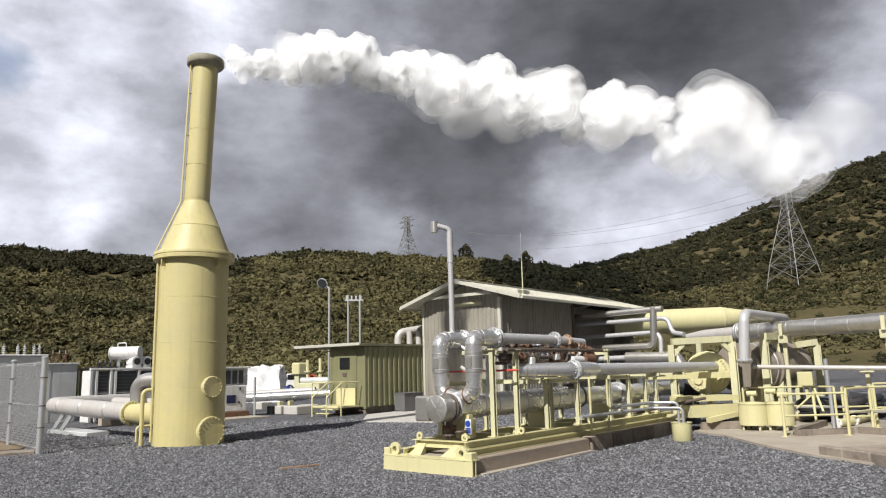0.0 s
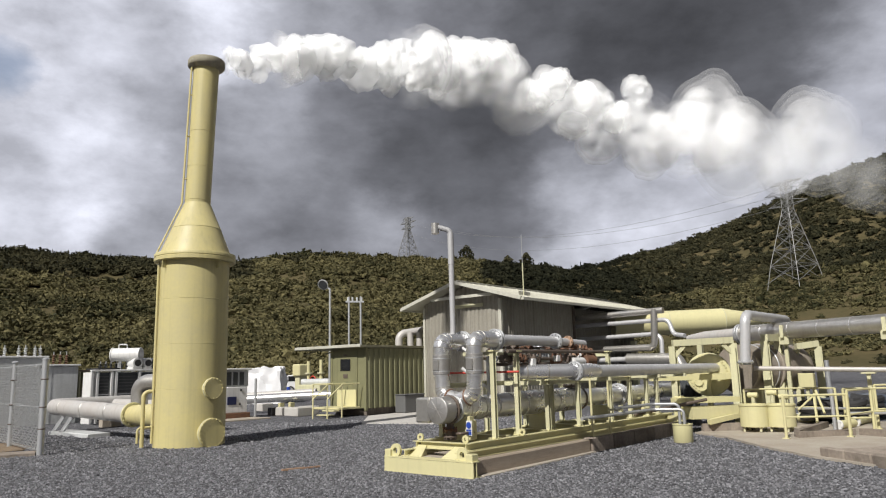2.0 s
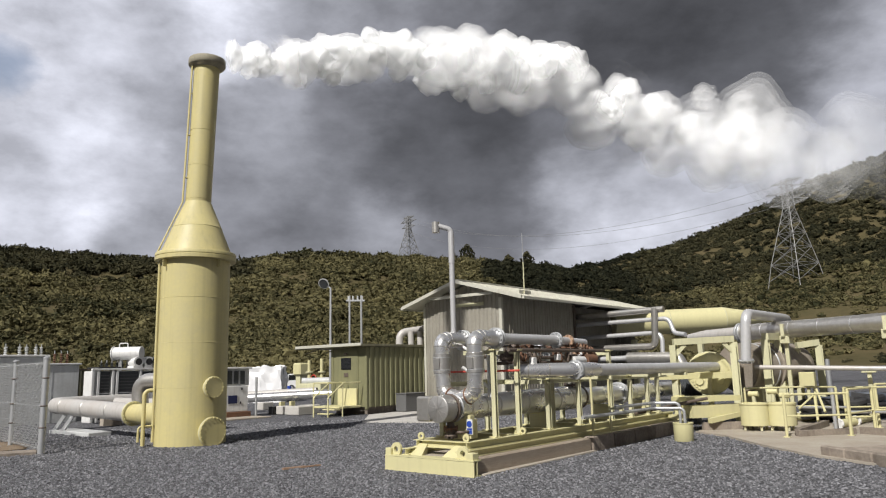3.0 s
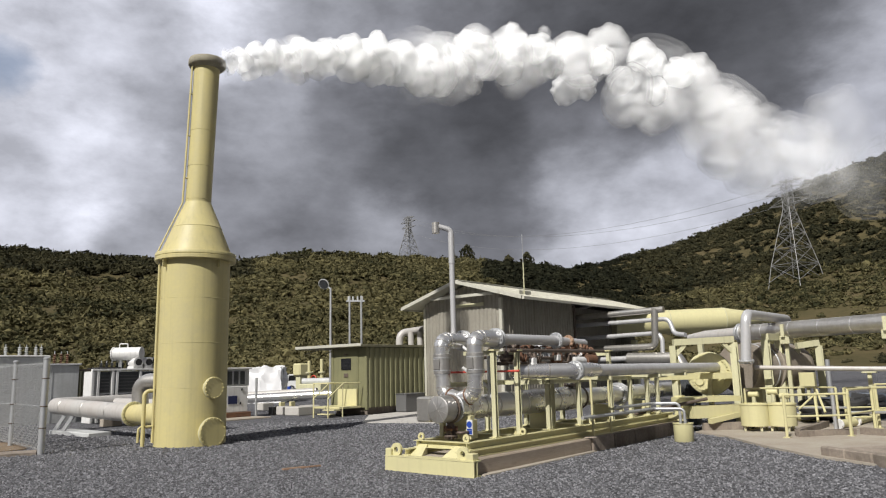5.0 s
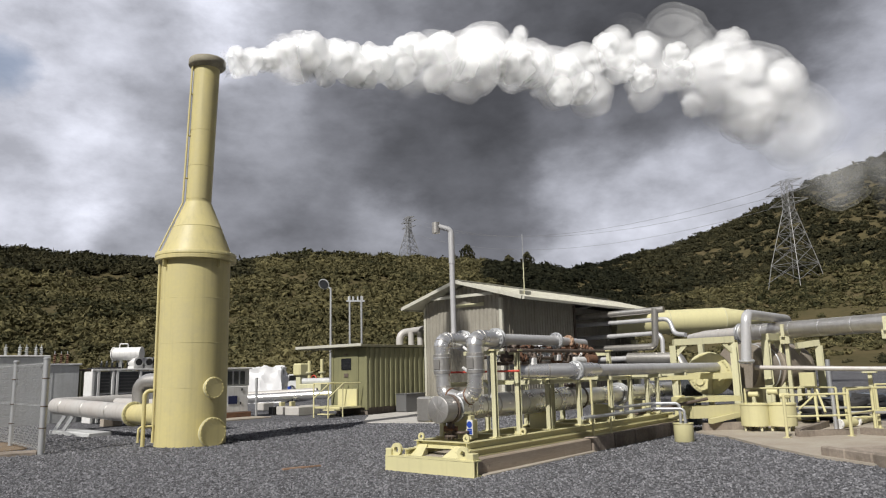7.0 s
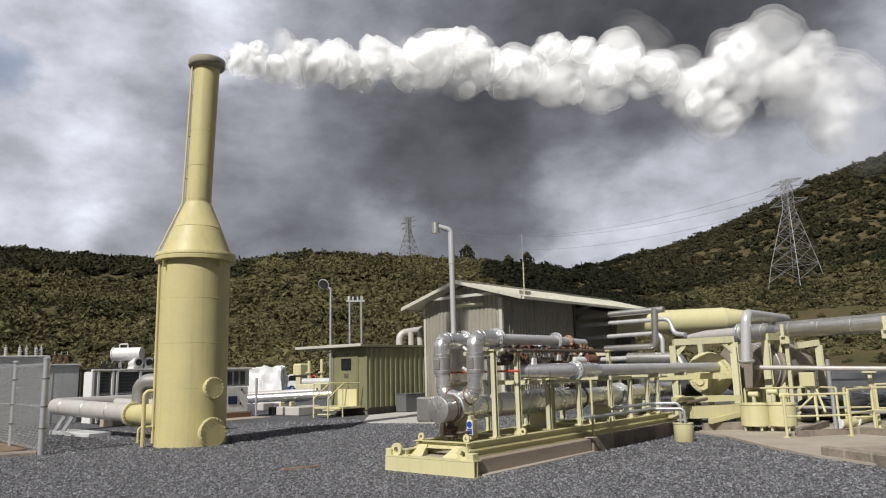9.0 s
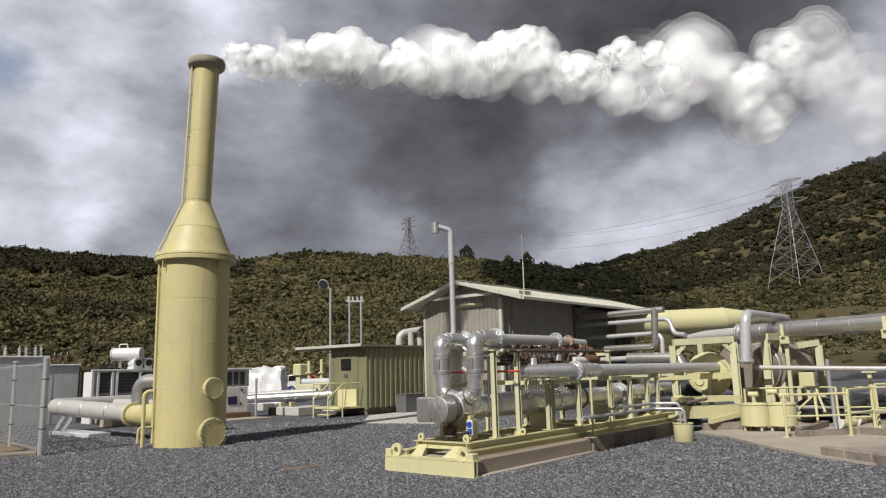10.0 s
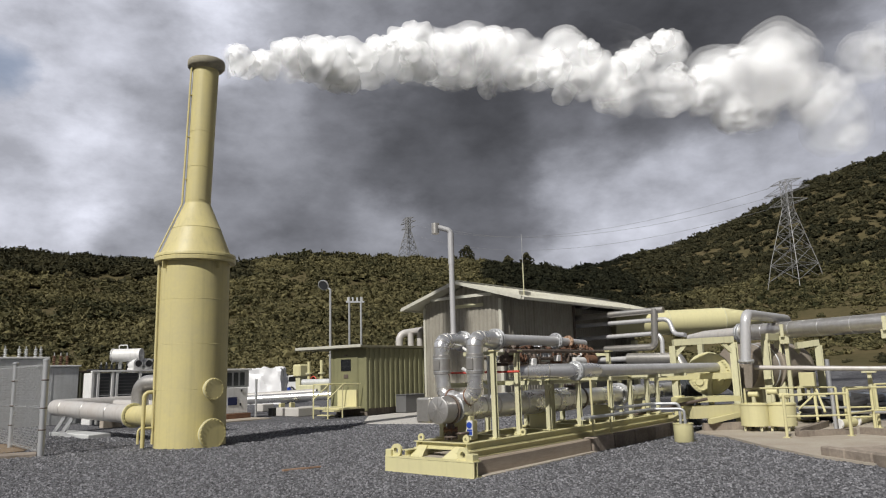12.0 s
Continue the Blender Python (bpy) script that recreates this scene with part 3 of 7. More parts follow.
def build_inlet():
    ob = thing("steam_inlet_pipe", (-22, CY, 0), "white wrapped steam pipe running into the stack", "pipe")
    part("reducer", tube(fresh(), [(CX - 0.7, CY, 0.7), (-18.9, CY, 0.7), (-19.9, CY, 0.7), (-20.05, CY, 0.7)], 0.3, 28, [0.32, 0.32, 0.27, 0.27]), STACK_PAINT, ob, "cream reducer")
    part("flange", ring(fresh(), (-20.1, CY, 0.7), (1, 0, 0), 0.35, 0.06, 32, 20), CREAM, ob)
    part("flange", ring(fresh(), (-20.17, CY, 0.7), (1, 0, 0), 0.34, 0.05, 32, 0), WHITE_PIPE, ob)
    part("pipe", tube(fresh(), bent([(-20.1, CY, 0.72), (-25.6, CY, 0.86), (-26.3, CY + 3.2, 0.86)], 0.45, 8), 0.26, 28), WHITE_PIPE, ob)
    for x in (-21.4, -23.0, -24.6):
        part("cladding_band", ring(fresh(), (x, CY, 0.72 + (-20.1 - x) * 0.0255), (1, 0, 0), 0.267, 0.05, 28), CLADDING, ob)
    part("pedestal", box(fresh(), -24.9, -22.1, CY - 0.35, CY + 0.35, -0.02, 0.12, 0.02), GREY_SHEET, ob)
    for x in (-24.5, -23.9):
        part("saddle", bar(fresh(), (x - 0.25, CY - 0.3, 0.0), (x, CY, 0.65), 0.16, 0.1), GALV, ob, smooth=False)
    # riser behind the stack
    ob = thing("riser_pipe", (-20.83, 10.78, 0.34), "short clad pipe bend rising behind the stack", "pipe")
    part("pipe", tube(fresh(), bent([(-20.83, 10.78, 0.34), (-20.87, 10.74, 1.58), (-20.19, 11.05, 1.61)], 0.32, 8), 0.24, 24), CLADDING, ob)
    ob = thing("steam_pipe", (-26, 13, 0), "pale pipe lying low on saddles", "pipe")
    part("pipe", tube(fresh(), [(-28.6, 12.2, 0.85), (-20.5, 13.0, 0.75)], 0.2, 20), WHITE_PIPE, ob)
    for x in (-26.5, -23.5):
        part("saddle", box(fresh(), x - 0.15, x + 0.15, 12.25, 12.95, 0, 0.62, 0.01), CONCRETE, ob)


build_inlet()


# ---- the separator skid ----
SX0, SX1, SY0, SY1 = -9.16, -7.18, 9.26, 18.3


def lug(bm, x, y, z, r=0.1, t=0.03):
    """A lifting eye standing across the skid's length."""
    m = Matrix.Translation((x, y, z))
    seg = 20
    outer, inner = [], []
    for k in range(seg):
        a = 2 * math.pi * k / seg
        o = (r * 1.15 * math.cos(a), max(-0.9 * r, r * 1.15 * math.sin(a)))
        i = (r * 0.5 * math.cos(a), r * 0.5 * math.sin(a))
        outer.append(o), inner.append(i)
    ends = []
    for yy in (-t / 2, t / 2):
        ends.append(([bm.verts.new(m @ Vector((a, yy, b + r))) for a, b in outer], [bm.verts.new(m @ Vector((a, yy, b + r))) for a, b in inner]))
    (o0, i0), (o1, i1) = ends
    for k in range(seg):
        j = (k + 1) % seg
        bm.faces.new((o0[k], o0[j], i0[j], i0[k])), bm.faces.new((o1[j], o1[k], i1[k], i1[j]))
        bm.faces.new((o0[j], o0[k], o1[k], o1[j])), bm.faces.new((i0[k], i0[j], i1[j], i1[k]))
    return bm


def build_skid():
    # concrete plinth in cast lengths, darker past the first
    pl = thing("plinth", (-8.1, 13.8, 0), "worn concrete plinth under the pipe skid, darker past its first kerb", "plinth")
    part("slab", box(fresh(), -9.05, -7.36, 9.45, 18.25, -0.05, 0.255, 0.01), CONCRETE, pl)
    y = 9.42
    for n in (3.88, 0.95, 1.0, 1.1, 0.9, 1.0):
        proud = 0.0 if y < 10 else 0.035
        box_ = box(fresh(), -7.45, -7.27 + proud + random.uniform(0, 0.015), y + 0.012, y + n - 0.012, -0.03, 0.262 + proud * 0.6 + random.uniform(-0.008, 0.01), 0.018)
        part("kerb", box_, CONCRETE_WORN if y < 10 else CONCRETE_STAINED, pl, smooth=False)
        y += n
    part("haunch", box(fresh(), -7.27, -7.15, 9.5, 13.3, -0.04, 0.03, 0.01), CONCRETE, pl)
    sk = thing("pipe_skid", (-8.17, 13.8, 0.26), "cream painted steel skid frame of welded beams", "skid")
    # drag bar at the front end
    front = part("end_beam", ibeam(fresh(), (SX0, SY0 + 0.1, 0.13), (SX1, SY0 + 0.1, 0.13), 0.2, 0.26, 0.02), CREAM, sk, smooth=False)
    part("web_plate", box(fresh(), SX0, SX1, SY0 + 0.005, SY0 + 0.03, 0.0, 0.235, 0.003), CREAM, sk, smooth=False)
    part("tail_beam", box(fresh(), -8.9, -7.4, SY0 + 0.2, SY0 + 0.27, 0.06, 0.24, 0.01), CREAM, sk, smooth=False)
    for x in (SX0 + 0.2, SX1 - 0.28):
        part("lifting_lug", lug(fresh(), x, SY0 + 0.1, 0.25, 0.1, 0.05), CREAM, sk)
    for x in (SX0 + 0.06, SX1 - 0.1):
        part("end_stub", box(fresh(), x - 0.07, x + 0.07, SY0 + 0.02, SY0 + 0.18, 0.25, 0.37, 0.01), CREAM, sk, smooth=False)
    for x, w in ((-8.62, 0.2), (-7.78, 0.2)):
        b = fresh()
        vs = [b.verts.new(p) for p in ((x - w, SY0 + 0.14, 0.25), (x + w, SY0 + 0.14, 0.25), (x + 0.1, SY0 + 0.42, 0.43), (x - 0.1, SY0 + 0.42, 0.43),
                                       (x - w, SY0 + 0.14, 0.2), (x + w, SY0 + 0.14, 0.2), (x + 0.1, SY0 + 0.42, 0.2), (x - 0.1, SY0 + 0.42, 0.2))]
        for q in ((0, 1, 2, 3), (7, 6, 5, 4), (0, 4, 5, 1), (1, 5, 6, 2), (2, 6, 7, 3), (3, 7, 4, 0)):
            b.faces.new([vs[i] for i in q])
        part("ramp_gusset", b, CREAM, sk, smooth=False)
    # lower and upper long beams, a double ladder frame
    for x, d in ((-8.72, -0.04), (-7.6, 0.04)):
        part("base_beam", ibeam(fresh(), (x + d, 9.36, 0.315), (x + d, SY1, 0.315), 0.15, 0.11, 0.012), CREAM, sk, smooth=False)
        part("long_beam", ibeam(fresh(), (x, 9.62, 0.435), (x, SY1, 0.435), 0.15, 0.125, 0.012), CREAM, sk, smooth=False)
    for y in (9.69, 11.2, 12.6, 14.0, 15.4, 16.8, 18.22):
        part("cross_beam", ibeam(fresh(), (-8.66, y, 0.435), (-7.66, y, 0.435), 0.13, 0.12, 0.012), CREAM, sk, smooth=False)
    for x, y in ((-8.68, 9.7), (-7.66, 9.7), (-7.55, 11.25), (-7.55, 13.9)):
        part("lifting_lug", lug(fresh(), x, y, 0.495, 0.06, 0.03), CREAM, sk)
    # upright columns along both sides, of several heights
    cols = [(10.53, 2.03, -7.64), (11.28, 2.03, -7.64), (12.33, 1.47, -7.64), (12.63, 1.46, -7.74), (13.55, 1.46, -7.64), (15.0, 2.04, -7.64), (16.0, 1.46, -7.64), (16.95, 1.46, -7.64),
            (17.55, 1.46, -7.64), (10.3, 1.47, -8.68), (11.7, 1.47, -8.68), (13.1, 1.47, -8.68), (14.6, 1.47, -8.68), (16.2, 1.47, -8.68), (17.6, 1.47, -8.68)]
    for y, z, x in cols:
        part("column", ibeam(fresh(), (x, y, 0.5), (x, y, z), 0.085, 0.085, 0.012, up=(0, 1, 0)), CREAM_FADED, sk, smooth=False)
        part("base_plate", box(fresh(), x - 0.09, x + 0.06, y - 0.09, y + 0.09, 0.501, 0.518), CREAM, sk, smooth=False)
        part("top_plate", box(fresh(), x - 0.08, x + 0.08, y - 0.08, y + 0.08, z, z + 0.025), CREAM, sk, smooth=False)
    part("tie", bar(fresh(), (-8.5, 15.0, 1.99), (-7.64, 15.0, 1.99), 0.08), CREAM_FADED, sk, smooth=False)
    for y in (10.53, 11.28):
        part("tie", bar(fresh(), (-8.3, y, 2.0), (-7.64, y, 2.0), 0.07), CREAM_FADED, sk, smooth=False)
    for y in (12.33, 13.55, 16.0, 17.55):
        part("tie", bar(fresh(), (-8.68, y, 1.42), (-7.64, y, 1.42), 0.08), CREAM_FADED, sk, smooth=False)
    part("rail_beam", ibeam(fresh(), (-7.64, 12.2, 1.43), (-7.64, 18.2, 1.43), 0.09, 0.09, 0.012), CREAM_FADED, sk, smooth=False)
    part("rail_beam", ibeam(fresh(), (-8.68, 10.3, 1.43), (-8.68, 18.2, 1.43), 0.09, 0.09, 0.012), CREAM_FADED, sk, smooth=False)
    # saddles under the vessel
    for y in (10.35, 12.9, 15.6, 17.6):
        part("saddle", box(fresh(), -8.42, -7.98, y - 0.09, y + 0.09, 0.49, 0.82, 0.006), CREAM, sk, smooth=False)
    part("front_saddle", box(fresh(), -8.42, -7.92, 10.16, 10.28, 0.49, 0.9, 0.004), CREAM, sk, smooth=False)


build_skid()


def build_sign():
    s = thing("notice_plate", (-7.92, 10.14, 0.57), "small blue and white safety notice plate on the skid", "sign")
    part("plate", box(fresh(), -7.99, -7.86, 10.135, 10.15, 0.57, 0.83, 0.002), WHITE_SHEET, s, smooth=False)
    part("symbol", tube(fresh(), [(-7.925, 10.125, 0.75), (-7.925, 10.134, 0.75)], 0.055, 20), BLUE, s)
    for z in (0.665, 0.63, 0.6):
        part("writing_bar", box(fresh(), -7.98, -7.87, 10.129, 10.134, z - 0.014, z + 0.014), BLUE, s, smooth=False)


build_sign()


def build_header():
    """The large vessel along the skid and its two swept branches."""
    v = thing("separator_vessel", (-8.2, 14.5, 0.7), "large clad horizontal steam header with a dished end", "pipe vessel")
    X, Z = -8.2, 1.03
    part("shell", tube(fresh(), [(X, 9.86, Z), (X, 11.24, Z)], 0.215, 32), CLADDING_BRIGHT, v)
    part("shell", tube(fresh(), [(X, 11.22, Z), (X, 12.2, Z)], 0.225, 32), CLADDING_BRIGHT, v)
    part("shell", tube(fresh(), [(X, 12.18, Z), (X, 13.4, Z)], 0.24, 32), CLADDING_BRIGHT, v)
    part("shell", tube(fresh(), [(X, 13.38, Z), (X, 14.5, Z)], 0.25, 32), CLADDING_BRIGHT, v)
    part("shell", tube(fresh(), [(X, 14.6, Z), (X, 20.2, Z)], 0.195, 32), CLADDING_BRIGHT, v)
    for y in (10.35, 10.8, 11.23, 11.7, 12.19, 12.8, 13.39, 13.9):
        part("band", ring(fresh(), (X, y, Z), (0, 1, 0), 0.222 + 0.0095 * (y - 10.3), 0.03, 32), CLADDING, v)
    for y in (15.4, 15.9, 17.2, 17.8, 18.9, 19.9):
        part("band", ring(fresh(), (X, y, Z), (0, 1, 0), 0.202, 0.03, 32), CLADDING_BRIGHT, v)
    part("end_cap", tube(fresh(), [(X, 9.6, Z), (X, 9.61, Z), (X, 9.87, Z)], 0.235, 32, [0.215, 0.232, 0.235]), CLADDING_DULL, v, "dull folded aluminium end cover")
    for k in range(10):
        a = math.pi * k / 5 + 0.3
        part("seam", bar(fresh(), (X, 9.598, Z), (X + 0.21 * math.cos(a), 9.598, Z + 0.21 * math.sin(a)), 0.008, 0.004), CLADDING_DULL, v, smooth=False)
    part("flange", ring(fresh(), (X, 9.93, Z), (0, 1, 0), 0.255, 0.05, 32, 18), IRON, v)
    part("flange", ring(fresh(), (X, 10.03, Z), (0, 1, 0), 0.25, 0.04, 32, 18), GALV, v)
    part("dark_band", ring(fresh(), (X, 14.5, Z), (0, 1, 0), 0.258, 0.1, 32), IRON, v)
    part("flange", ring(fresh(), (X, 16.45, Z), (0, 1, 0), 0.27, 0.06, 32, 18), GALV, v)
    part("flange", ring(fresh(), (X, 16.55, Z), (0, 1, 0), 0.27, 0.06, 32, 0), GALV, v)
    part("lagging_box", box(fresh(), X - 0.62, X - 0.3, 9.72, 10.1, 0.8, 1.24, 0.03), CLADDING, v, "square lagging box", smooth=False)
    part("drain_valve", tube(fresh(), [(X, 9.95, 0.85), (X, 9.95, 0.72), (X, 9.95, 0.66), (X, 9.95, 0.5)], 0.06, 12, [0.06, 0.07, 0.1, 0.06]), IRON, v)
    part("drain_flange", ring(fresh(), (X, 9.95, 0.68), (0, 0, 1), 0.13, 0.04, 20, 8), RUST, v)
    part("drain_flange", ring(fresh(), (X, 9.95, 0.56), (0, 0, 1), 0.12, 0.04, 20, 8), IRON, v)
    part("drain_line", tube(fresh(), bent([(X - 0.1, 9.95, 0.62), (X + 0.25, 9.95, 0.62), (X + 0.25, 10.3, 0.62)], 0.06), 0.025, 8), IRON, v)


build_header()


def swept(name, x0, sgn, y, xt, label):
    """A clad loop that leaves the vessel aslant, climbs and turns along the skid."""
    v = thing(name, (xt, y, 1.0), label, "pipe")
    foot = bent([(-8.2 - sgn * 0.02, y, 1.16), (xt - sgn * 0.03, y, 1.27), (xt, y, 1.78)], 0.5, 10)
    part("branch", tube(fresh(), foot, 0.14, 28), CLADDING_BRIGHT, v)
    for i in range(2, len(foot) - 1, 2):
        part("lobster_band", ring(fresh(), foot[i], foot[i + 1] - foot[i - 1], 0.147, 0.016, 28), CLADDING, v)
    part("branch_collar", ring(fresh(), foot[1], foot[1] - foot[0], 0.155, 0.035, 24, 0), RUST, v)
    part("riser", tube(fresh(), [(xt, y, 1.6), (xt, y, 2.05)], 0.148, 28), CLADDING_BRIGHT, v)
    part("jacket", tube(fresh(), [(xt, y, 1.64), (xt, y, 1.645), (xt, y, 1.995), (xt, y, 2.0)], 0.16, 28, [0.15, 0.16, 0.16, 0.15]), CLADDING_DULL, v, "wrapped insulation jacket with straps")
    for z in (1.70, 1.93):
        part("strap", ring(fresh(), (xt, y, z), (0, 0, 1), 0.164, 0.025, 28), GALV, v)
    part("jacket_flap", box(fresh(), xt - 0.07, xt + 0.07, y - 0.172, y - 0.15, 1.72, 1.91, 0.006), CLADDING, v, smooth=False)
    elbow = bent([(xt, y, 1.95), (xt, y, 2.26), (xt, y + 0.62, 2.26)], 0.3, 10)
    part("elbow", tube(fresh(), elbow, 0.15, 28), CLADDING_BRIGHT, v)
    for p in elbow[2:-1:3]:
        i = elbow.index(p)
        d = elbow[i + 1] - elbow[i - 1]
        part("lobster_band", ring(fresh(), p, d, 0.156, 0.016, 28), CLADDING, v)
    part("flange", ring(fresh(), (xt, y + 0.62, 2.26), (0, 1, 0), 0.2, 0.05, 28, 14), GALV, v)
    part("flange", ring(fresh(), (xt, y + 0.69, 2.26), (0, 1, 0), 0.2, 0.05, 28, 0), GALV, v)
    return v


v1 = swept("steam_branch", -8.2, 1, 10.2, -7.8, "bright clad pipe loop turning over the skid")
part("run", tube(fresh(), [(-7.8, 10.85, 2.26), (-7.8, 13.1, 2.26)], 0.1, 24), GREY_PIPE, v1)
part("flange", ring(fresh(), (-7.8, 13.0, 2.26), (0, 1, 0), 0.17, 0.06, 24, 12), GALV, v1)
part("run", tube(fresh(), [(-7.8, 13.0, 2.26), (-7.8, 14.2, 2.22)], 0.085, 20), GREY_PIPE, v1)
v2 = swept("steam_branch", -8.2, -1, 10.25, -8.62, "bright clad pipe loop carrying a tall vent pipe")
part("run", tube(fresh(), [(-8.62, 10.9, 2.26), (-8.62, 14.0, 2.26)], 0.1, 24), GREY_PIPE, v2)
part("valve_body", tube(fresh(), [(-8.62, 10.95, 2.26), (-8.62, 11.1, 2.26), (-8.62, 11.3, 2.26), (-8.62, 11.45, 2.26)], 0.15, 20, [0.12, 0.16, 0.16, 0.12]), IRON, v2)
# the tall vent pipe that stands on it
vent = thing("vent_pipe", (-8.62, 10.55, 2.3), "tall grey vent pipe with a hooded elbow", "pipe")
part("pipe", tube(fresh(), bent([(-8.62, 10.62, 2.3), (-8.62, 10.62, 4.42), (-8.82, 10.44, 4.5)], 0.1, 6), 0.052, 16), GREY_PIPE, vent)
part("upper_pipe", tube(fresh(), [(-8.62, 10.62, 3.75), (-8.62, 10.62, 4.36)], 0.06, 16), GREY_PIPE, vent)
part("hood", tube(fresh(), [(-8.84, 10.42, 4.36), (-8.84, 10.42, 4.57)], 0.075, 16), CLADDING, vent)


def build_cross_pipe():
    p = thing("long_pipe", (-7.0, 16, 1.0), "long grey pipe carried along the skid's outer side", "pipe")
    inlet = bent([(-7.92, 11.42, 1.655), (-7.03, 12.24, 1.655), (-7.0, 12.4, 1.655)], 0.1, 4)
    part("inlet", tube(fresh(), inlet, 0.13, 24), CLADDING_BRIGHT, p)
    for k in (0.3, 0.65):
        part("band", ring(fresh(), inlet[0].lerp(inlet[1], k), inlet[1] - inlet[0], 0.136, 0.03, 24), CLADDING, p)
    part("flange", ring(fresh(), (-7.0, 12.35, 1.64), (0, 1, 0), 0.19, 0.09, 24, 12), GALV, p)
    part("reducer", tube(fresh(), [(-7.0, 12.4, 1.64), (-7.0, 12.9, 1.64), (-7.0, 13.2, 1.64)], 0.14, 24, [0.14, 0.15, 0.13]), CLADDING_BRIGHT, p)
    part("run", tube(fresh(), bent([(-7.0, 13.1, 1.63), (-7.0, 22.6, 1.6), (-6.6, 22.9, 1.6)], 0.2), 0.125, 24), GREY_PIPE, p)
    for y in (13.55, 16.0, 17.55):
        part("bracket", bar(fresh(), (-7.64, y, 1.47), (-6.85, y, 1.47), 0.07), CREAM_FADED, p, smooth=False)


build_cross_pipe()

GREY_MID = material("mid_grey_paint", (0.13, 0.13, 0.13), 0.5, other=(0.09, 0.09, 0.09))


# ---- sheds ----
def build_shed():
    s = thing("shed", (-22.3, 23, 0), "olive green ribbed steel site shed with a flat roof", "shed")
    x0, x1, y0, y1, z0, z1 = -23.4, -21.25, 20.5, 26.5, 0.3, 2.72
    part("plinth", box(fresh(), x0 + 0.1, x1 - 0.1, y0 + 0.15, y1, 0, z0, 0.01), CONCRETE_STAINED, s, smooth=False)
    part("wall", sheet(fresh(), (x1, y0), (x1, y1), z0, z1, 0.3, 0.04), GREEN_SHEET, s, smooth=False)
    part("wall", sheet(fresh(), (x1, y1), (x0, y1), z0, z1, 0.3, 0.04), GREEN_SHEET, s, smooth=False)
    part("wall", sheet(fresh(), (x0, y1), (x0, y0), z0, z1, 0.3, 0.04), GREEN_SHEET, s, smooth=False)
    part("end_wall", box(fresh(), x0, x1, y0, y0 + 0.05, z0, z1), GREEN_SHEET, s, smooth=False)
    for x in (x0 + 0.05, x1 - 0.05):
        part("corner_post", box(fresh(), x - 0.06, x + 0.06, y0 - 0.03, y0 + 0.08, z0 - 0.1, z1 + 0.02, 0.01), GREEN_SHEET, s, smooth=False)
    d = part("door", box(fresh(), -23.1, -21.75, y0 - 0.035, y0 - 0.002, z0 + 0.03, 2.62, 0.006), GREEN_SHEET, s, smooth=False)
    part("pane", box(fresh(), -22.75, -22.15, y0 - 0.06, y0 - 0.04, 1.82, 2.3, 0.004), GLASS_DARK, d, smooth=False)
    part("door_lock", box(fresh(), -22.58, -22.32, y0 - 0.06, y0 - 0.036, 1.52, 1.68, 0.006), IRON, d, smooth=False)
    part("door_lamp", box(fresh(), -22.5, -22.38, y0 - 0.12, y0 - 0.036, 2.44, 2.5, 0.006), IRON, d, smooth=False)
    part("roof", box(fresh(), -25.3, x1 + 0.12, y0 - 0.4, y1 + 0.2, z1 + 0.02, z1 + 0.12, 0.01), GREEN_DARK, s, smooth=False)
    for x in (-25.2, -23.8):
        part("roof_bracket", bar(fresh(), (x, y0, 2.55), (x + 0.9, y0, 2.72), 0.04), GREEN_DARK, s, smooth=False)
    part("gutter", box(fresh(), -25.3, x1 + 0.12, y0 - 0.46, y0 - 0.402, z1 + 0.04, z1 + 0.16, 0.01), ROOF_SHEET, s, smooth=False)
    box_ = thing("steel_cabinet", (-20.9, 22.5, 0), "plain grey steel box standing against the shed", "cabinet")
    part("body", box(fresh(), -21.18, -20.6, 22.1, 23.3, 0.05, 0.75, 0.015), GREY_MID, box_, smooth=False)
    part("lid", box(fresh(), -21.2, -20.57, 22.07, 23.33, 0.752, 0.79, 0.01), GREY_MID, box_, smooth=False)
    # landing with steps
    st = thing("entry_steps", (-22.3, 19.7, 0), "cream steel entry steps with tubular handrails", "steps")
    part("landing", box(fresh(), -23.2, -21.5, 19.3, 20.4, 0.3, 0.38, 0.01), CREAM, st, smooth=False)
    part("riser_plate", box(fresh(), -22.9, -21.75, 20.38, 20.45, 0.38, 1.05, 0.005), CREAM, st, smooth=False)
    for i, z in enumerate((0.25, 0.1)):
        part("tread", box(fresh(), -22.25, -21.5, 19.0 - 0.27 * i, 19.28 - 0.27 * i, z, z + 0.04, 0.006), CREAM, st, smooth=False)
    for x in (-22.3, -21.45):
        part("handrail", tube(fresh(), bent([(x, 20.3, 1.3), (x, 19.4, 1.3), (x, 18.6, 0.75), (x, 18.6, 0.0)], 0.12), 0.028, 8), CREAM, st)
        part("post", tube(fresh(), [(x, 19.35, 0.0), (x, 19.35, 1.3)], 0.025, 8), CREAM, st)
    part("handrail", tube(fresh(), bent([(-23.15, 19.3, 0.0), (-23.15, 19.3, 1.3), (-22.3, 19.35, 1.3)], 0.08), 0.028, 8), CREAM, st)
    part("handrail", tube(fresh(), bent([(-23.15, 19.3, 1.3), (-23.15, 20.4, 1.3)], 0.08), 0.028, 8), CREAM, st)
    part("mid_rail", tube(fresh(), [(-23.15, 19.3, 0.85), (-22.3, 19.35, 0.85)], 0.02, 8), CREAM, st)


build_shed()


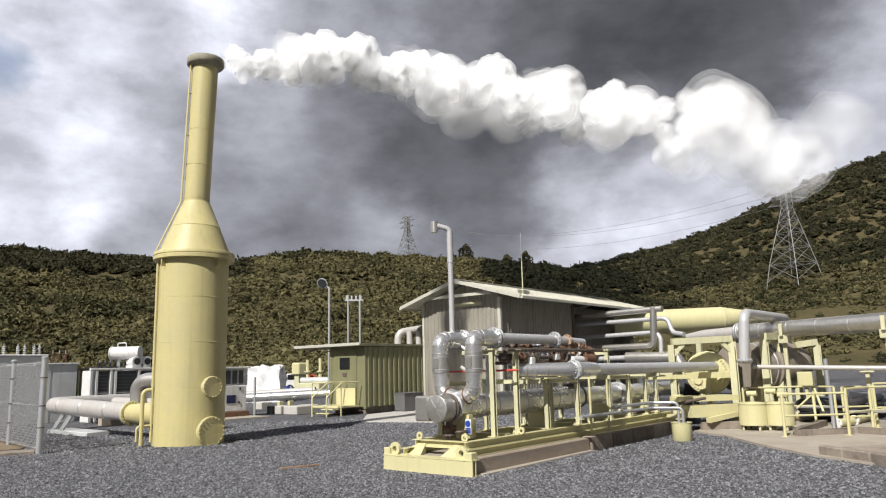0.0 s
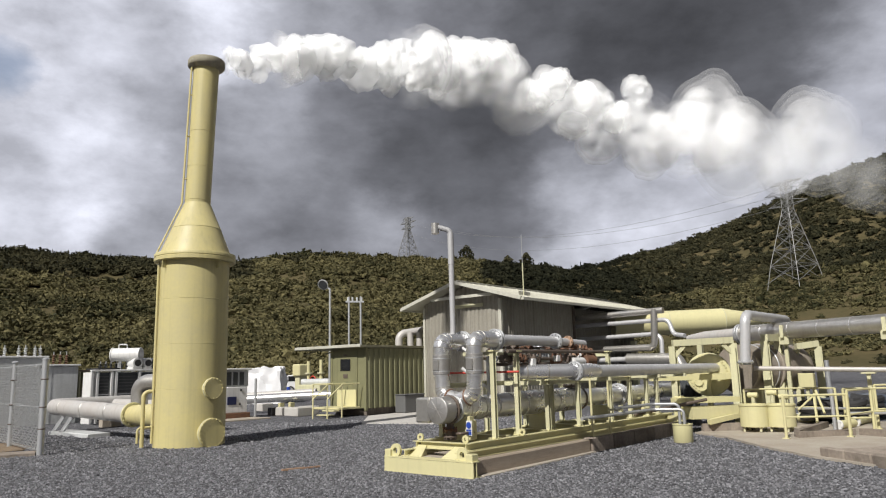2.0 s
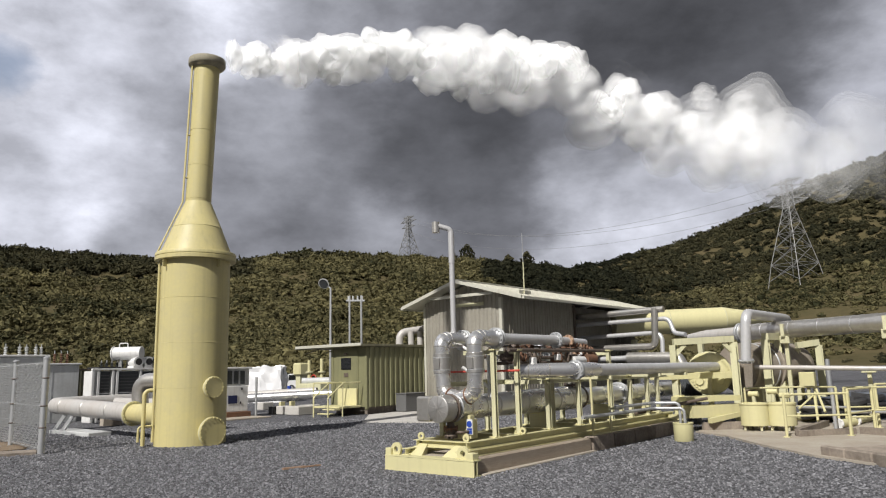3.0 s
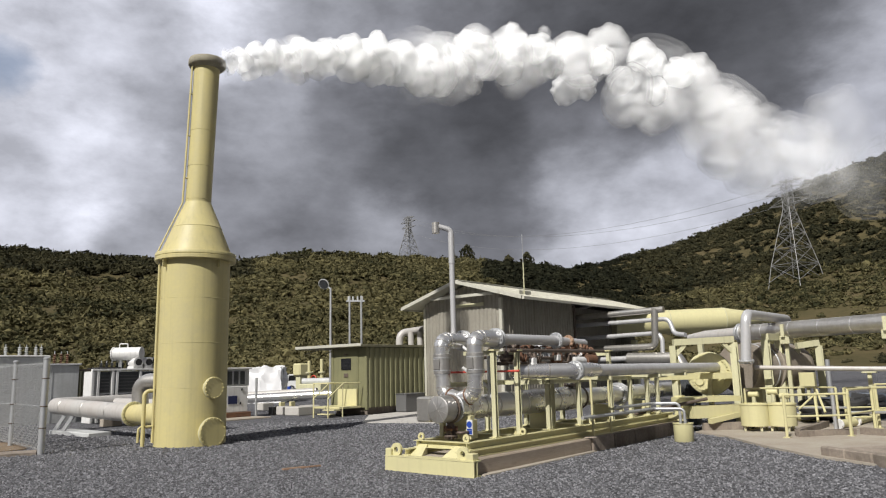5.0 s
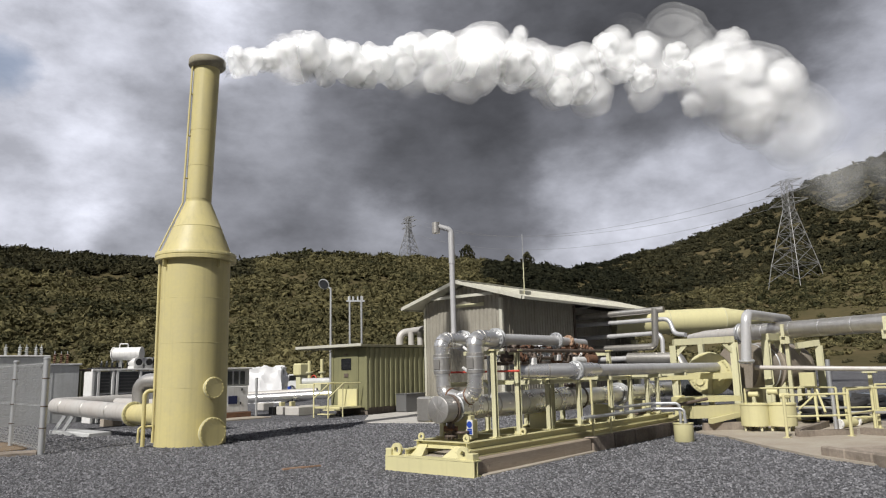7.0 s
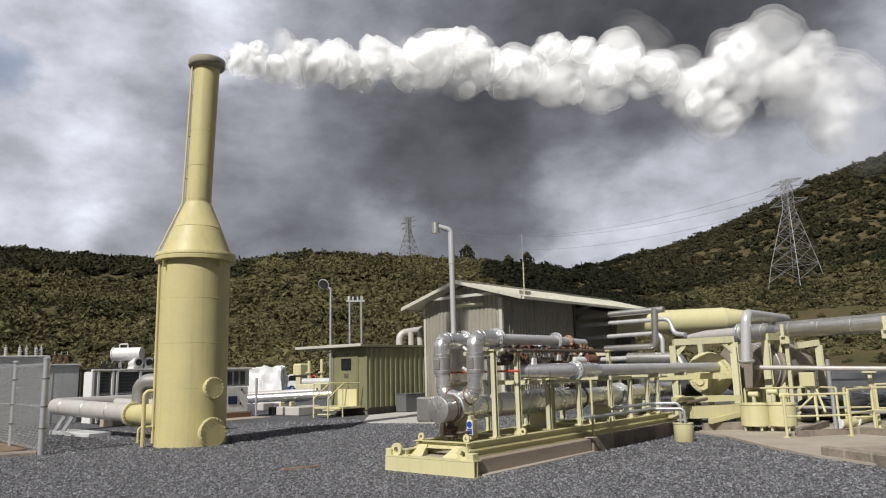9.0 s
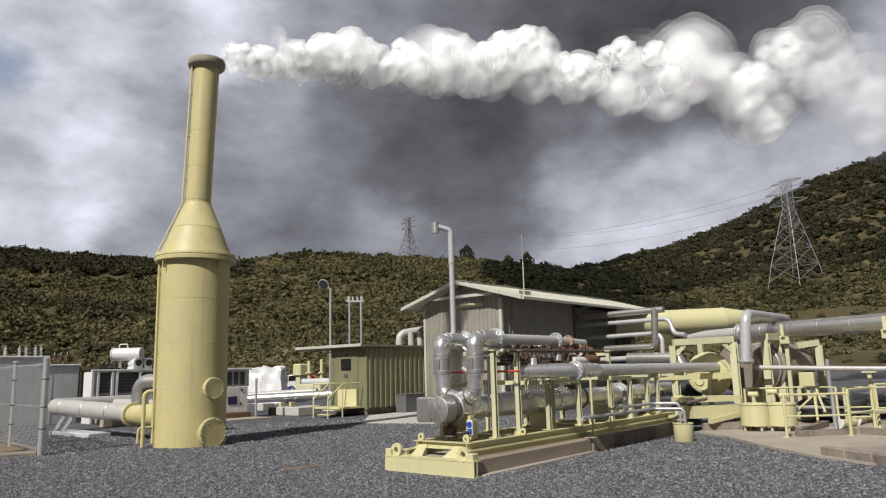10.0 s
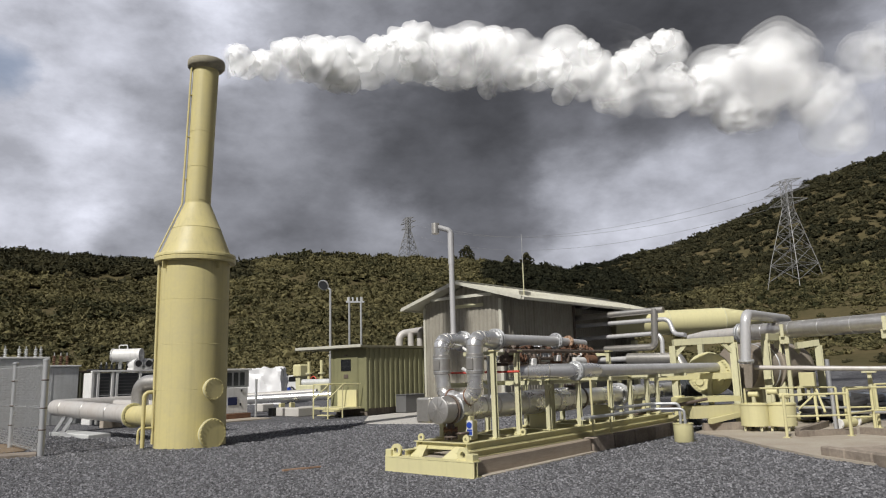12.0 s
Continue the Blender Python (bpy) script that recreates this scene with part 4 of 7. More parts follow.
def build_hall():
    h = thing("plant_hall", (-19, 30, 0), "weathered ribbed sheet metal hall with a shallow gable roof", "building")
    x0, x1, y0, y1 = -21.1, -16.95, 24.0, 36.5
    xm, zr, ze = -18.76, 5.38, 4.66

    def rake(p):
        return zr - 0.1 - (zr - ze) * abs(p.x - xm) / 2.6
    part("front_wall", sheet(fresh(), (x0, y0), (x1, y0), 0, rake, 0.22, 0.03), CLAD_WALL, h, smooth=False)
    part("side_wall", sheet(fresh(), (x1, y0), (x1, 29.9), 0, 4.72, 0.22, 0.03), CLAD_WALL, h, smooth=False)
    part("side_wall", sheet(fresh(), (x1 - 1.2, 29.9), (x1 - 1.2, y1), 0, 4.7, 0.22, 0.03), CLAD_WALL, h, smooth=False)
    part("side_wall", sheet(fresh(), (x0, y1), (x0, y0), 0, 4.6, 0.22, 0.03), CLAD_WALL, h, smooth=False)
    part("back_wall", sheet(fresh(), (x1, y1), (x0, y1), 0, rake, 0.22, 0.03), CLAD_WALL, h, smooth=False)
    part("corner_trim", box(fresh(), x1 - 0.05, x1 + 0.1, y0 - 0.08, y0 + 0.05, 0, 4.62, 0.01), ROOF_SHEET, h, smooth=False)
    part("corner_trim", box(fresh(), x1 - 0.02, x1 + 0.1, 29.85, 30.0, 0, 4.6, 0.01), IRON, h, smooth=False)
    part("corner_trim", box(fresh(), x0 - 0.06, x0 + 0.06, y0 - 0.06, y0 + 0.05, 0, 4.5, 0.01), ROOF_SHEET, h, smooth=False)
    for sx, xe in ((-1, -21.84), (1, -15.42)):
        b = fresh()
        vs = [b.verts.new(p) for p in ((xm, y0 - 0.7, zr), (xe, y0 - 0.7, 4.45), (xe, y1 + 0.5, 4.45), (xm, y1 + 0.5, zr))]
        f = b.faces.new(vs if sx < 0 else vs[::-1])
        r = bmesh.ops.extrude_face_region(b, geom=[f])
        bmesh.ops.translate(b, vec=(0, 0, 0.06), verts=[v for v in r["geom"] if isinstance(v, bmesh.types.BMVert)])
        roof = part("roof", b, ROOF_SHEET, h, smooth=False)
        n = 30
        for i in range(n):
            y = y0 - 0.65 + i * (y1 - y0 + 1.3) / (n - 1)
            part("rib", bar(fresh(), (xm, y, zr + 0.075), (xe, y, 4.525), 0.05, 0.03), ROOF_SHEET, roof, smooth=False)
        part("verge", bar(fresh(), (xm, y0 - 0.73, zr + 0.02), (xe, y0 - 0.73, 4.47), 0.05, 0.14), ROOF_SHEET, h, smooth=False)
        part("gutter", bar(fresh(), (xe + sx * 0.05, y0 - 0.7, 4.45), (xe + sx * 0.05, y1 + 0.5, 4.45), 0.12, 0.1), ROOF_SHEET, h, smooth=False)
    part("ridge_cap", bar(fresh(), (xm, y0 - 0.7, zr + 0.08), (xm, y1 + 0.5, zr + 0.08), 0.35, 0.04), ROOF_SHEET, h, smooth=False)
    part("purlin", bar(fresh(), (-20.3, y0 - 0.5, 4.78), (-17.0, y0 - 0.5, 4.78), 0.08, 0.12), ROOF_SHEET, h, smooth=False)
    part("vent_panel", box(fresh(), -19.6, -17.8, y0 - 0.04, y0 - 0.02, 4.35, 4.5, 0.005), CREAM_FADED, h, smooth=False)
    part("roof_cowl", box(fresh(), -16.4, -16.0, 24.0, 24.9, 4.66, 4.86, 0.02), ROOF_SHEET, h, smooth=False)
    m = thing("aerial_mast", (-15.95, 24.3, 4.62), "thin cream whip aerial on the hall roof", "mast")
    part("lower_pole", tube(fresh(), [(-15.95, 24.3, 4.62), (-15.95, 24.3, 6.0)], 0.022, 8), CREAM_FADED, m)
    part("whip", tube(fresh(), [(-15.95, 24.3, 6.0), (-15.95, 24.3, 7.2)], 0.014, 6), GALV, m)


build_hall()


def build_wall_pipes():
    w = thing("white_pipes", (-22.4, 24, 0), "white pipe bend with two legs beside the hall", "pipe")
    part("pipe", tube(fresh(), bent([(-22.75, 24.00, 0.89), (-22.72, 24.02, 3.45), (-21.86, 25.39, 3.68)], 0.35, 8), 0.17, 20), WHITE_PIPE, w)
    for x, y in ((-22.32, 24.36, 2.15)[:2], (-22.00, 24.63, 2.14)[:2]):
        part("leg", tube(fresh(), [(x, y, 0), (x, y, 3.5)], 0.14, 16), WHITE_PIPE, w)


build_wall_pipes()


def rack_pipe(pts, r, mat, label, bend=0.3):
    p = thing("pipe_run", pts[0], label, "pipe")
    part("pipe", tube(fresh(), bent(pts, bend, 8), r, 18), mat, p)
    return p


# pipes that leave the hall and turn down
RACK_Y = 30.5
rack_pipe([(-18.2, RACK_Y, 4.03), (-12.7, RACK_Y, 4.14)], 0.14, CLADDING, "clad pipe reaching out from the hall's recess")
rack_pipe([(-13.1, RACK_Y - 0.05, 4.2), (-13.2, RACK_Y - 0.05, 2.52), (-18.2, RACK_Y - 0.05, 2.5)], 0.15, CLADDING, "clad pipe bend dropping beside the tank", 0.25)
rack_pipe([(-18.2, RACK_Y + 0.1, 3.66), (-12.55, RACK_Y + 0.1, 3.72), (-12.3, RACK_Y, 3.05), (-11.7, RACK_Y - 0.3, 2.95)], 0.1, GREY_PIPE, "grey pipe bent down towards the main", 0.35)
rack_pipe([(-18.2, RACK_Y + 0.1, 3.02), (-12.9, RACK_Y + 0.1, 3.12), (-12.9, RACK_Y, 2.0)], 0.1, GREY_PIPE, "grey pipe turned down over the skid's far end", 0.4)
rack_pipe([(-16.3, RACK_Y - 0.3, 2.0), (-14.5, RACK_Y - 0.3, 2.03), (-14.3, RACK_Y - 0.3, 2.03)], 0.12, GREY_PIPE, "grey pipe behind the skid")
rack_pipe([(-14.4, RACK_Y - 0.3, 2.03), (-12.1, RACK_Y - 0.3, 1.98), (-11.9, RACK_Y - 0.3, 1.6)], 0.25, CLADDING, "dull clad pipe with a drooping end", 0.4)


def build_tank():
    t = thing("surge_tank", (-12, 29, 2.0), "long cream horizontal tank with a conical end on steel legs", "tank")
    a, b = Vector((-16.9, 34.05, 3.83)), Vector((-12.55, 37.7, 3.95))
    d = (b - a).normalized()
    part("shell", tube(fresh(), [a, a + d * 2.6, b], 0.62, 36), CREAM, t)
    part("end_cone", tube(fresh(), [b, b + d * 2.3], 0.62, 36, [0.62, 0.2]), CREAM, t)
    for k in (0.0, 2.8, 5.66):
        part("band", ring(fresh(), a + d * k, d, 0.632, 0.05, 36), CREAM_FADED, t)
    for k in (1.0, 4.4):
        p = a + d * k
        part("leg", bar(fresh(), (p.x, p.y, 0), (p.x, p.y, 3.0), 0.25), CREAM_FADED, t, smooth=False)


build_tank()


def build_main_pipe():
    p = thing("main_steam_pipe", (-4, 21, 0), "large silver clad steam main on steel supports", "pipe")
    a, b = Vector((-9.0, 23.55, 2.58)), Vector((-7.0, 22.55, 2.6))
    end = Vector((2.5, 17.9, 2.6))
    d = (end - b).normalized()
    part("reducer", tube(fresh(), [a, a + (b - a) * 0.35, b], 0.16, 24, [0.1, 0.18, 0.19]), WHITE_PIPE, p)
    part("run", tube(fresh(), [b, b + d * 2, b + d * 4, end], 0.235, 32), CLADDING, p)
    part("flange", ring(fresh(), b, d, 0.3, 0.07, 28, 16), GALV, p)
    part("flange", ring(fresh(), b + d * 0.1, d, 0.3, 0.06, 28, 0), GALV, p)
    for k in np.arange(0.9, 10, 0.95):
        part("band", ring(fresh(), b + d * float(k), d, 0.24, 0.03, 32), CLADDING_BRIGHT, p)
    for k in (1.6, 4.6, 7.5):
        q = b + d * k
        sup = part("support", bar(fresh(), (q.x, q.y, 0), (q.x, q.y, 2.2), 0.1), CREAM_FADED, p, smooth=False)
        part("shoe", box(fresh(), q.x - 0.13, q.x + 0.13, q.y - 0.2, q.y + 0.2, 2.2, 2.42, 0.01), CREAM_FADED, sup, smooth=False)
        part("clamp", bar(fresh(), (q.x - 0.02, q.y - 0.24, 2.4), (q.x - 0.02, q.y - 0.24, 2.75), 0.09), CREAM_FADED, sup, smooth=False)
    g = rack_pipe([(-5.93, 19.25, 1.67), (-5.84, 19.32, 2.96), (-5.93, 23.67, 3.00), (-5.99, 23.62, 1.71)], 0.13, GREY_PIPE, "dark grey inverted pipe loop", 0.25)
    part("flange", ring(fresh(), (-5.92, 19.26, 1.74), (0, 0, 1), 0.2, 0.05, 20, 10), GALV, g)
    q = rack_pipe([(-6.04, 20.33, 1.57), (-2.20, 20.79, 1.44)], 0.06, WHITE_PIPE, "thin white pipe run crossing on a post")


build_main_pipe()


# ---- small plant by the concrete apron ----
def build_bucket():
    b = thing("drain_pot", (-6.41, 15.95, 0), "cream open drain pot with two pipes dipping in", "pot")
    part("body", lathe(fresh(), [(0.2, 0.0), (0.215, 0.02), (0.215, 0.38), (0.225, 0.39), (0.225, 0.41), (0.2, 0.41), (0.195, 0.3), (0.19, 0.05)], 28, -6.41, 15.98), CREAM, b)


build_bucket()


def build_drum(x, y):
    b = thing("catch_drum", (x, y, 0), "cream steel catch drum on short legs", "drum", "catch drums")
    part("body", lathe(fresh(), [(0.3, 0.16), (0.335, 0.17), (0.335, 0.66), (0.35, 0.67), (0.355, 0.69), (0.35, 0.71), (0.31, 0.71), (0.305, 0.6)], 32, x, y), CREAM, b)
    for k in range(4):
        a = math.pi / 4 + k * math.pi / 2
        part("leg", bar(fresh(), (x + 0.27 * math.cos(a), y + 0.27 * math.sin(a), 0.05), (x + 0.27 * math.cos(a), y + 0.27 * math.sin(a), 0.2), 0.05), CREAM_FADED, b, smooth=False)


build_drum(-5.68, 18.75)
build_drum(-5.12, 18.98)


# ---- valves and small lines over the skid ----
def valve(x, y, z, size, body, wheel, along=(0, 1, 0), group="manifold valves"):
    a = Vector(along).normalized()
    c = Vector((x, y, z))
    v = thing("gate_valve", c, "weathered flanged gate valve with a handwheel", "valve", group)
    s = size
    part("body", tube(fresh(), [c - a * s, c - a * s * 0.5, c, c + a * s * 0.5, c + a * s], s * 0.5, 12, [s * 0.35, s * 0.4, s * 0.6, s * 0.4, s * 0.35]), body, v)
    for k in (-1, 1):
        part("flange", ring(fresh(), c + a * s * k, a, s * 0.75, s * 0.22, 16, 6), body, v)
    part("bonnet", tube(fresh(), [c, c + Vector((0, 0, s * 0.8)), c + Vector((0, 0, s * 1.3))], s * 0.3, 10, [s * 0.42, s * 0.4, s * 0.2]), body, v)
    part("stem", tube(fresh(), [c + Vector((0, 0, s * 1.2)), c + Vector((0, 0, s * 2.1))], s * 0.09, 6), GALV, v)
    w = [c + Vector((math.cos(k * math.pi / 8) * s * 0.8, math.sin(k * math.pi / 8) * s * 0.8, s * 1.9)) for k in range(17)]
    part("handwheel", tube(fresh(), w, s * 0.09, 6, caps=False), wheel, v)
    return v


def build_manifold():
    rnd = random.Random(3)
    mats = [IRON, RUST, IRON, GALV, RUST, IRON, WHITE_SHEET, IRON]
    for i, y in enumerate((11.15, 11.6, 12.05, 12.5, 12.95, 13.4, 13.85, 14.3)):
        valve(-7.75 + rnd.uniform(-0.06, 0.06), y, 1.9 + rnd.uniform(-0.05, 0.04), 0.11, mats[i], RUST if i % 2 else IRON)
    for i, y in enumerate((11.4, 12.2, 12.75, 13.3, 13.9)):
        valve(-8.3, y, 1.93, 0.11, mats[(i + 3) % 8], IRON, (1, 0, 0) if i % 2 else (0, 1, 0))
    for y0, z0, drop, n in ((13.42, 2.25, 0.26, 8), (13.5, 1.98, 0.1, 6)):
        fl = thing("flange_stack", (-7.8, y0, z0), "row of rust-brown bolted flanges on a short pipe", "flanges", "rusty flanges")
        a, b = Vector((-7.8, y0, z0)), Vector((-7.8, y0 + 1.05, z0 - drop))
        part("pipe", tube(fresh(), [a, b], 0.06, 14), IRON, fl)
        for k in range(n):
            q = a.lerp(b, (k + 0.5) / n)
            part("flange", ring(fresh(), q + Vector((rnd.uniform(-0.02, 0.02), 0, rnd.uniform(-0.02, 0.02))), b - a, rnd.choice((0.1, 0.125, 0.14)), 0.045, 18, 8), RUST if k % 3 else RUST_PALE, fl)
    for k, (y, z) in enumerate(((11.75, 2.12), (12.25, 2.1), (12.7, 2.13), (13.15, 2.1))):
        valve(-8.02, y, z, 0.09, (IRON, RUST, GALV, IRON)[k], IRON, (1, 0, 0))
    m = thing("manifold_pipes", (-8.0, 12.8, 1.8), "thin dark control lines between the valves", "pipes")
    for x, z in ((-7.75, 1.9), (-8.3, 1.93), (-8.05, 1.8), (-7.6, 2.04)):
        part("line", tube(fresh(), [(x, 10.95, z), (x, 14.7, z)], 0.035, 10), IRON, m)
    for y in (11.3, 11.85, 12.3, 13.1, 13.7, 14.5):
        part("riser", tube(fresh(), bent([(-7.75, y, 1.9), (-7.75, y, 2.12), (-8.3, y, 2.12), (-8.3, y, 1.93)], 0.06), 0.022, 8), IRON if y < 13 else RUST, m)
    part("actuator", tube(fresh(), [(-7.6, 13.3, 1.83), (-7.6, 13.75, 1.83)], 0.09, 16), WHITE_SHEET, m, "dirty white actuator can")
    part("actuator", tube(fresh(), [(-7.6, 13.8, 1.85), (-7.6, 14.2, 1.85)], 0.12, 16), RUST, m, "rust brown actuator")
    part("gauge_box", box(fresh(), -7.66, -7.56, 12.65, 12.78, 1.84, 1.96, 0.01), WHITE_SHEET, m, "white gauge box")
    part("gauge_box", box(fresh(), -7.66, -7.56, 11.72, 11.86, 1.76, 1.9, 0.01), WHITE_SHEET, m, "white gauge box")
    # white braces and a red barrier strip behind the columns
    b = thing("white_brace", (-8.6, 11.4, 0.6), "white painted pipe brace beside the header", "brace")
    part("leg", tube(fresh(), [(-7.75, 10.55, 1.2), (-7.75, 10.55, 1.95)], 0.045, 10), WHITE_SHEET, b)
    part("strut", tube(fresh(), [(-8.1, 10.2, 1.75), (-7.7, 10.6, 1.3)], 0.03, 10), WHITE_SHEET, b)
    part("strut", tube(fresh(), [(-8.62, 10.75, 2.2), (-8.2, 10.75, 1.95)], 0.03, 10), WHITE_SHEET, b)
    r = thing("barrier_strip", (-8.0, 10.9, 1.6), "thin red rod across behind the loops", "rod")
    part("rod", tube(fresh(), [(-9.0, 10.75, 1.66), (-7.4, 11.0, 1.66)], 0.02, 8), RED, r)
    # lines that cross towards the drain pot
    for dz, dx, y0 in ((0.0, 0.05, 12.6), (0.12, -0.05, 14.0)):
        d = thing("drain_line", (-7.2, y0, 0.7), "thin galvanised drain line bent over the pot", "pipe")
        part("pipe", tube(fresh(), bent([(-7.05, y0, 0.72 + dz), (-7.0, 15.8, 0.72 + dz), (-6.41 + dx, 15.98, 0.72 + dz), (-6.41 + dx, 15.98, 0.3)], 0.1), 0.034, 12), GALV, d)
        part("clip", box(fresh(), -7.3, -7.0, y0 + 0.2, y0 + 0.26, 0.66 + dz, 0.7 + dz), CREAM_FADED, d, smooth=False)
    # second, smaller clad line with a branch over the vessel's far half
    e = thing("branch_pipe", (-8.0, 15.2, 1.2), "clad tee rising from the header", "pipe")
    part("tee", tube(fresh(), bent([(-8.2, 14.2, 1.15), (-8.2, 14.2, 1.42), (-7.9, 14.6, 1.5)], 0.12), 0.1, 16), CLADDING, e)
    part("flange", ring(fresh(), (-8.2, 14.2, 1.3), (0, 0, 1), 0.16, 0.05, 20, 8), IRON, e)
    # a light frame standing in front of the header
    f = thing("hoop_stand", (-7.1, 14, 0.3), "slim cream hoop frame at the skid's edge", "frame")
    part("bar", tube(fresh(), [(-7.33, 13.52, 1.5), (-7.33, 14.3, 1.5)], 0.02, 8), CREAM, f)
    part("hoop", tube(fresh(), bent([(-7.33, 13.52, 0.28), (-7.33, 13.52, 1.52)], 0.05), 0.025, 8), CREAM, f)
    part("hoop", tube(fresh(), bent([(-7.33, 14.3, 0.28), (-7.33, 14.3, 1.52)], 0.05), 0.025, 8), CREAM, f)
    part("bar", tube(fresh(), [(-7.33, 13.52, 0.3), (-7.33, 14.3, 0.3)], 0.02, 8), CREAM, f)


build_manifold()


# ---- heat exchangers and their frames ----
def build_exchanger():
    e = thing("heat_exchanger", (-7.2, 21.5, 0.3), "dark weathered horizontal heat exchanger with a cream bolted end plate", "vessel")
    c = Vector((-7.18, 20.04, 1.43))
    a = Vector((c.x * 0.9, c.y, 0)).normalized()
    part("end_plate", ring(fresh(), c, a, 0.58, 0.08, 44, 36), CREAM, e, "cream round bolted blind plate")
    part("flange", ring(fresh(), c + a * 0.1, a, 0.6, 0.07, 44, 40), CREAM_FADED, e)
    part("shell", tube(fresh(), [c + a * 0.1, c + a * 1.6], 0.48, 36), IRON, e)
    s = a.cross(Vector((0, 0, 1))).normalized()
    for k in (-0.27, 0.27):
        q = c - a * 0.05 + s * k + Vector((0, 0, -0.2))
        part("nozzle", ring(fresh(), q, a, 0.12, 0.06, 24, 8), CREAM, e)
    part("centre_rib", bar(fresh(), c - a * 0.06 + Vector((0, 0, -0.1)), c - a * 0.06 + Vector((0, 0, -0.9)), 0.12, 0.1), CREAM, e, smooth=False)
    part("lifting_lug", bar(fresh(), c - a * 0.05 + Vector((0, 0, 0.22)) - s * 0.15, c - a * 0.05 + Vector((0, 0, 0.22)) + s * 0.15, 0.06, 0.05), IRON, e, smooth=False)
    p0, p1 = Vector((-6.60, 21.04, 1.56)), Vector((-5.86, 23.21, 1.54))
    d = (p1 - p0).normalized()
    e2 = thing("condenser_shell", (p0 + p1) / 2 - Vector((0, 0, 1.3)), "large grey brown weathered vessel with a dished end", "vessel")
    part("shell", tube(fresh(), [p0 - d * 0.2, p1], 0.68, 40), SHELL_STEEL, e2)
    part("dished_end", tube(fresh(), [p1, p1 + d * 0.15, p1 + d * 0.3, p1 + d * 0.4, p1 + d * 0.44], 0.68, 40, [0.68, 0.66, 0.55, 0.35, 0.05]), SHELL_STEEL, e2)
    for k in (0.35, 0.75, 1.2):
        part("band", ring(fresh(), p0 + d * k, d, 0.70, 0.05, 40, 0), GALV, e2)
    part("flange", ring(fresh(), p0 + d * 0.95, d, 0.74, 0.08, 40, 30), SHELL_STEEL, e2)
    for k in (0.2, 1.3):
        q = p0 + d * k
        part("saddle", box(fresh(), q.x - 0.4, q.x + 0.4, q.y - 0.1, q.y + 0.1, 0.0, q.z - 0.5, 0.01), CREAM_FADED, e2, smooth=False)


build_exchanger()


def build_portal(name, feet, tops, size, label):
    f = thing(name, (feet[0][0], feet[0][1], 0), label, "frame", "pipe support frames")
    for a, b in zip(feet, tops):
        part("column", ibeam(fresh(), (a[0], a[1], 0), (a[0], a[1], b[2]), size, size, 0.014, up=(0, 1, 0)), CREAM_FADED, f, smooth=False)
        part("foot_plate", box(fresh(), a[0] - size, a[0] + size, a[1] - size, a[1] + size, 0, 0.03), CREAM_FADED, f, smooth=False)
    for a, b in zip(tops, tops[1:]):
        part("beam", bar(fresh(), (a[0], a[1], a[2] + size * 0.5), (b[0], b[1], b[2] + size * 0.5), size), CREAM_FADED, f, smooth=False)
    return f


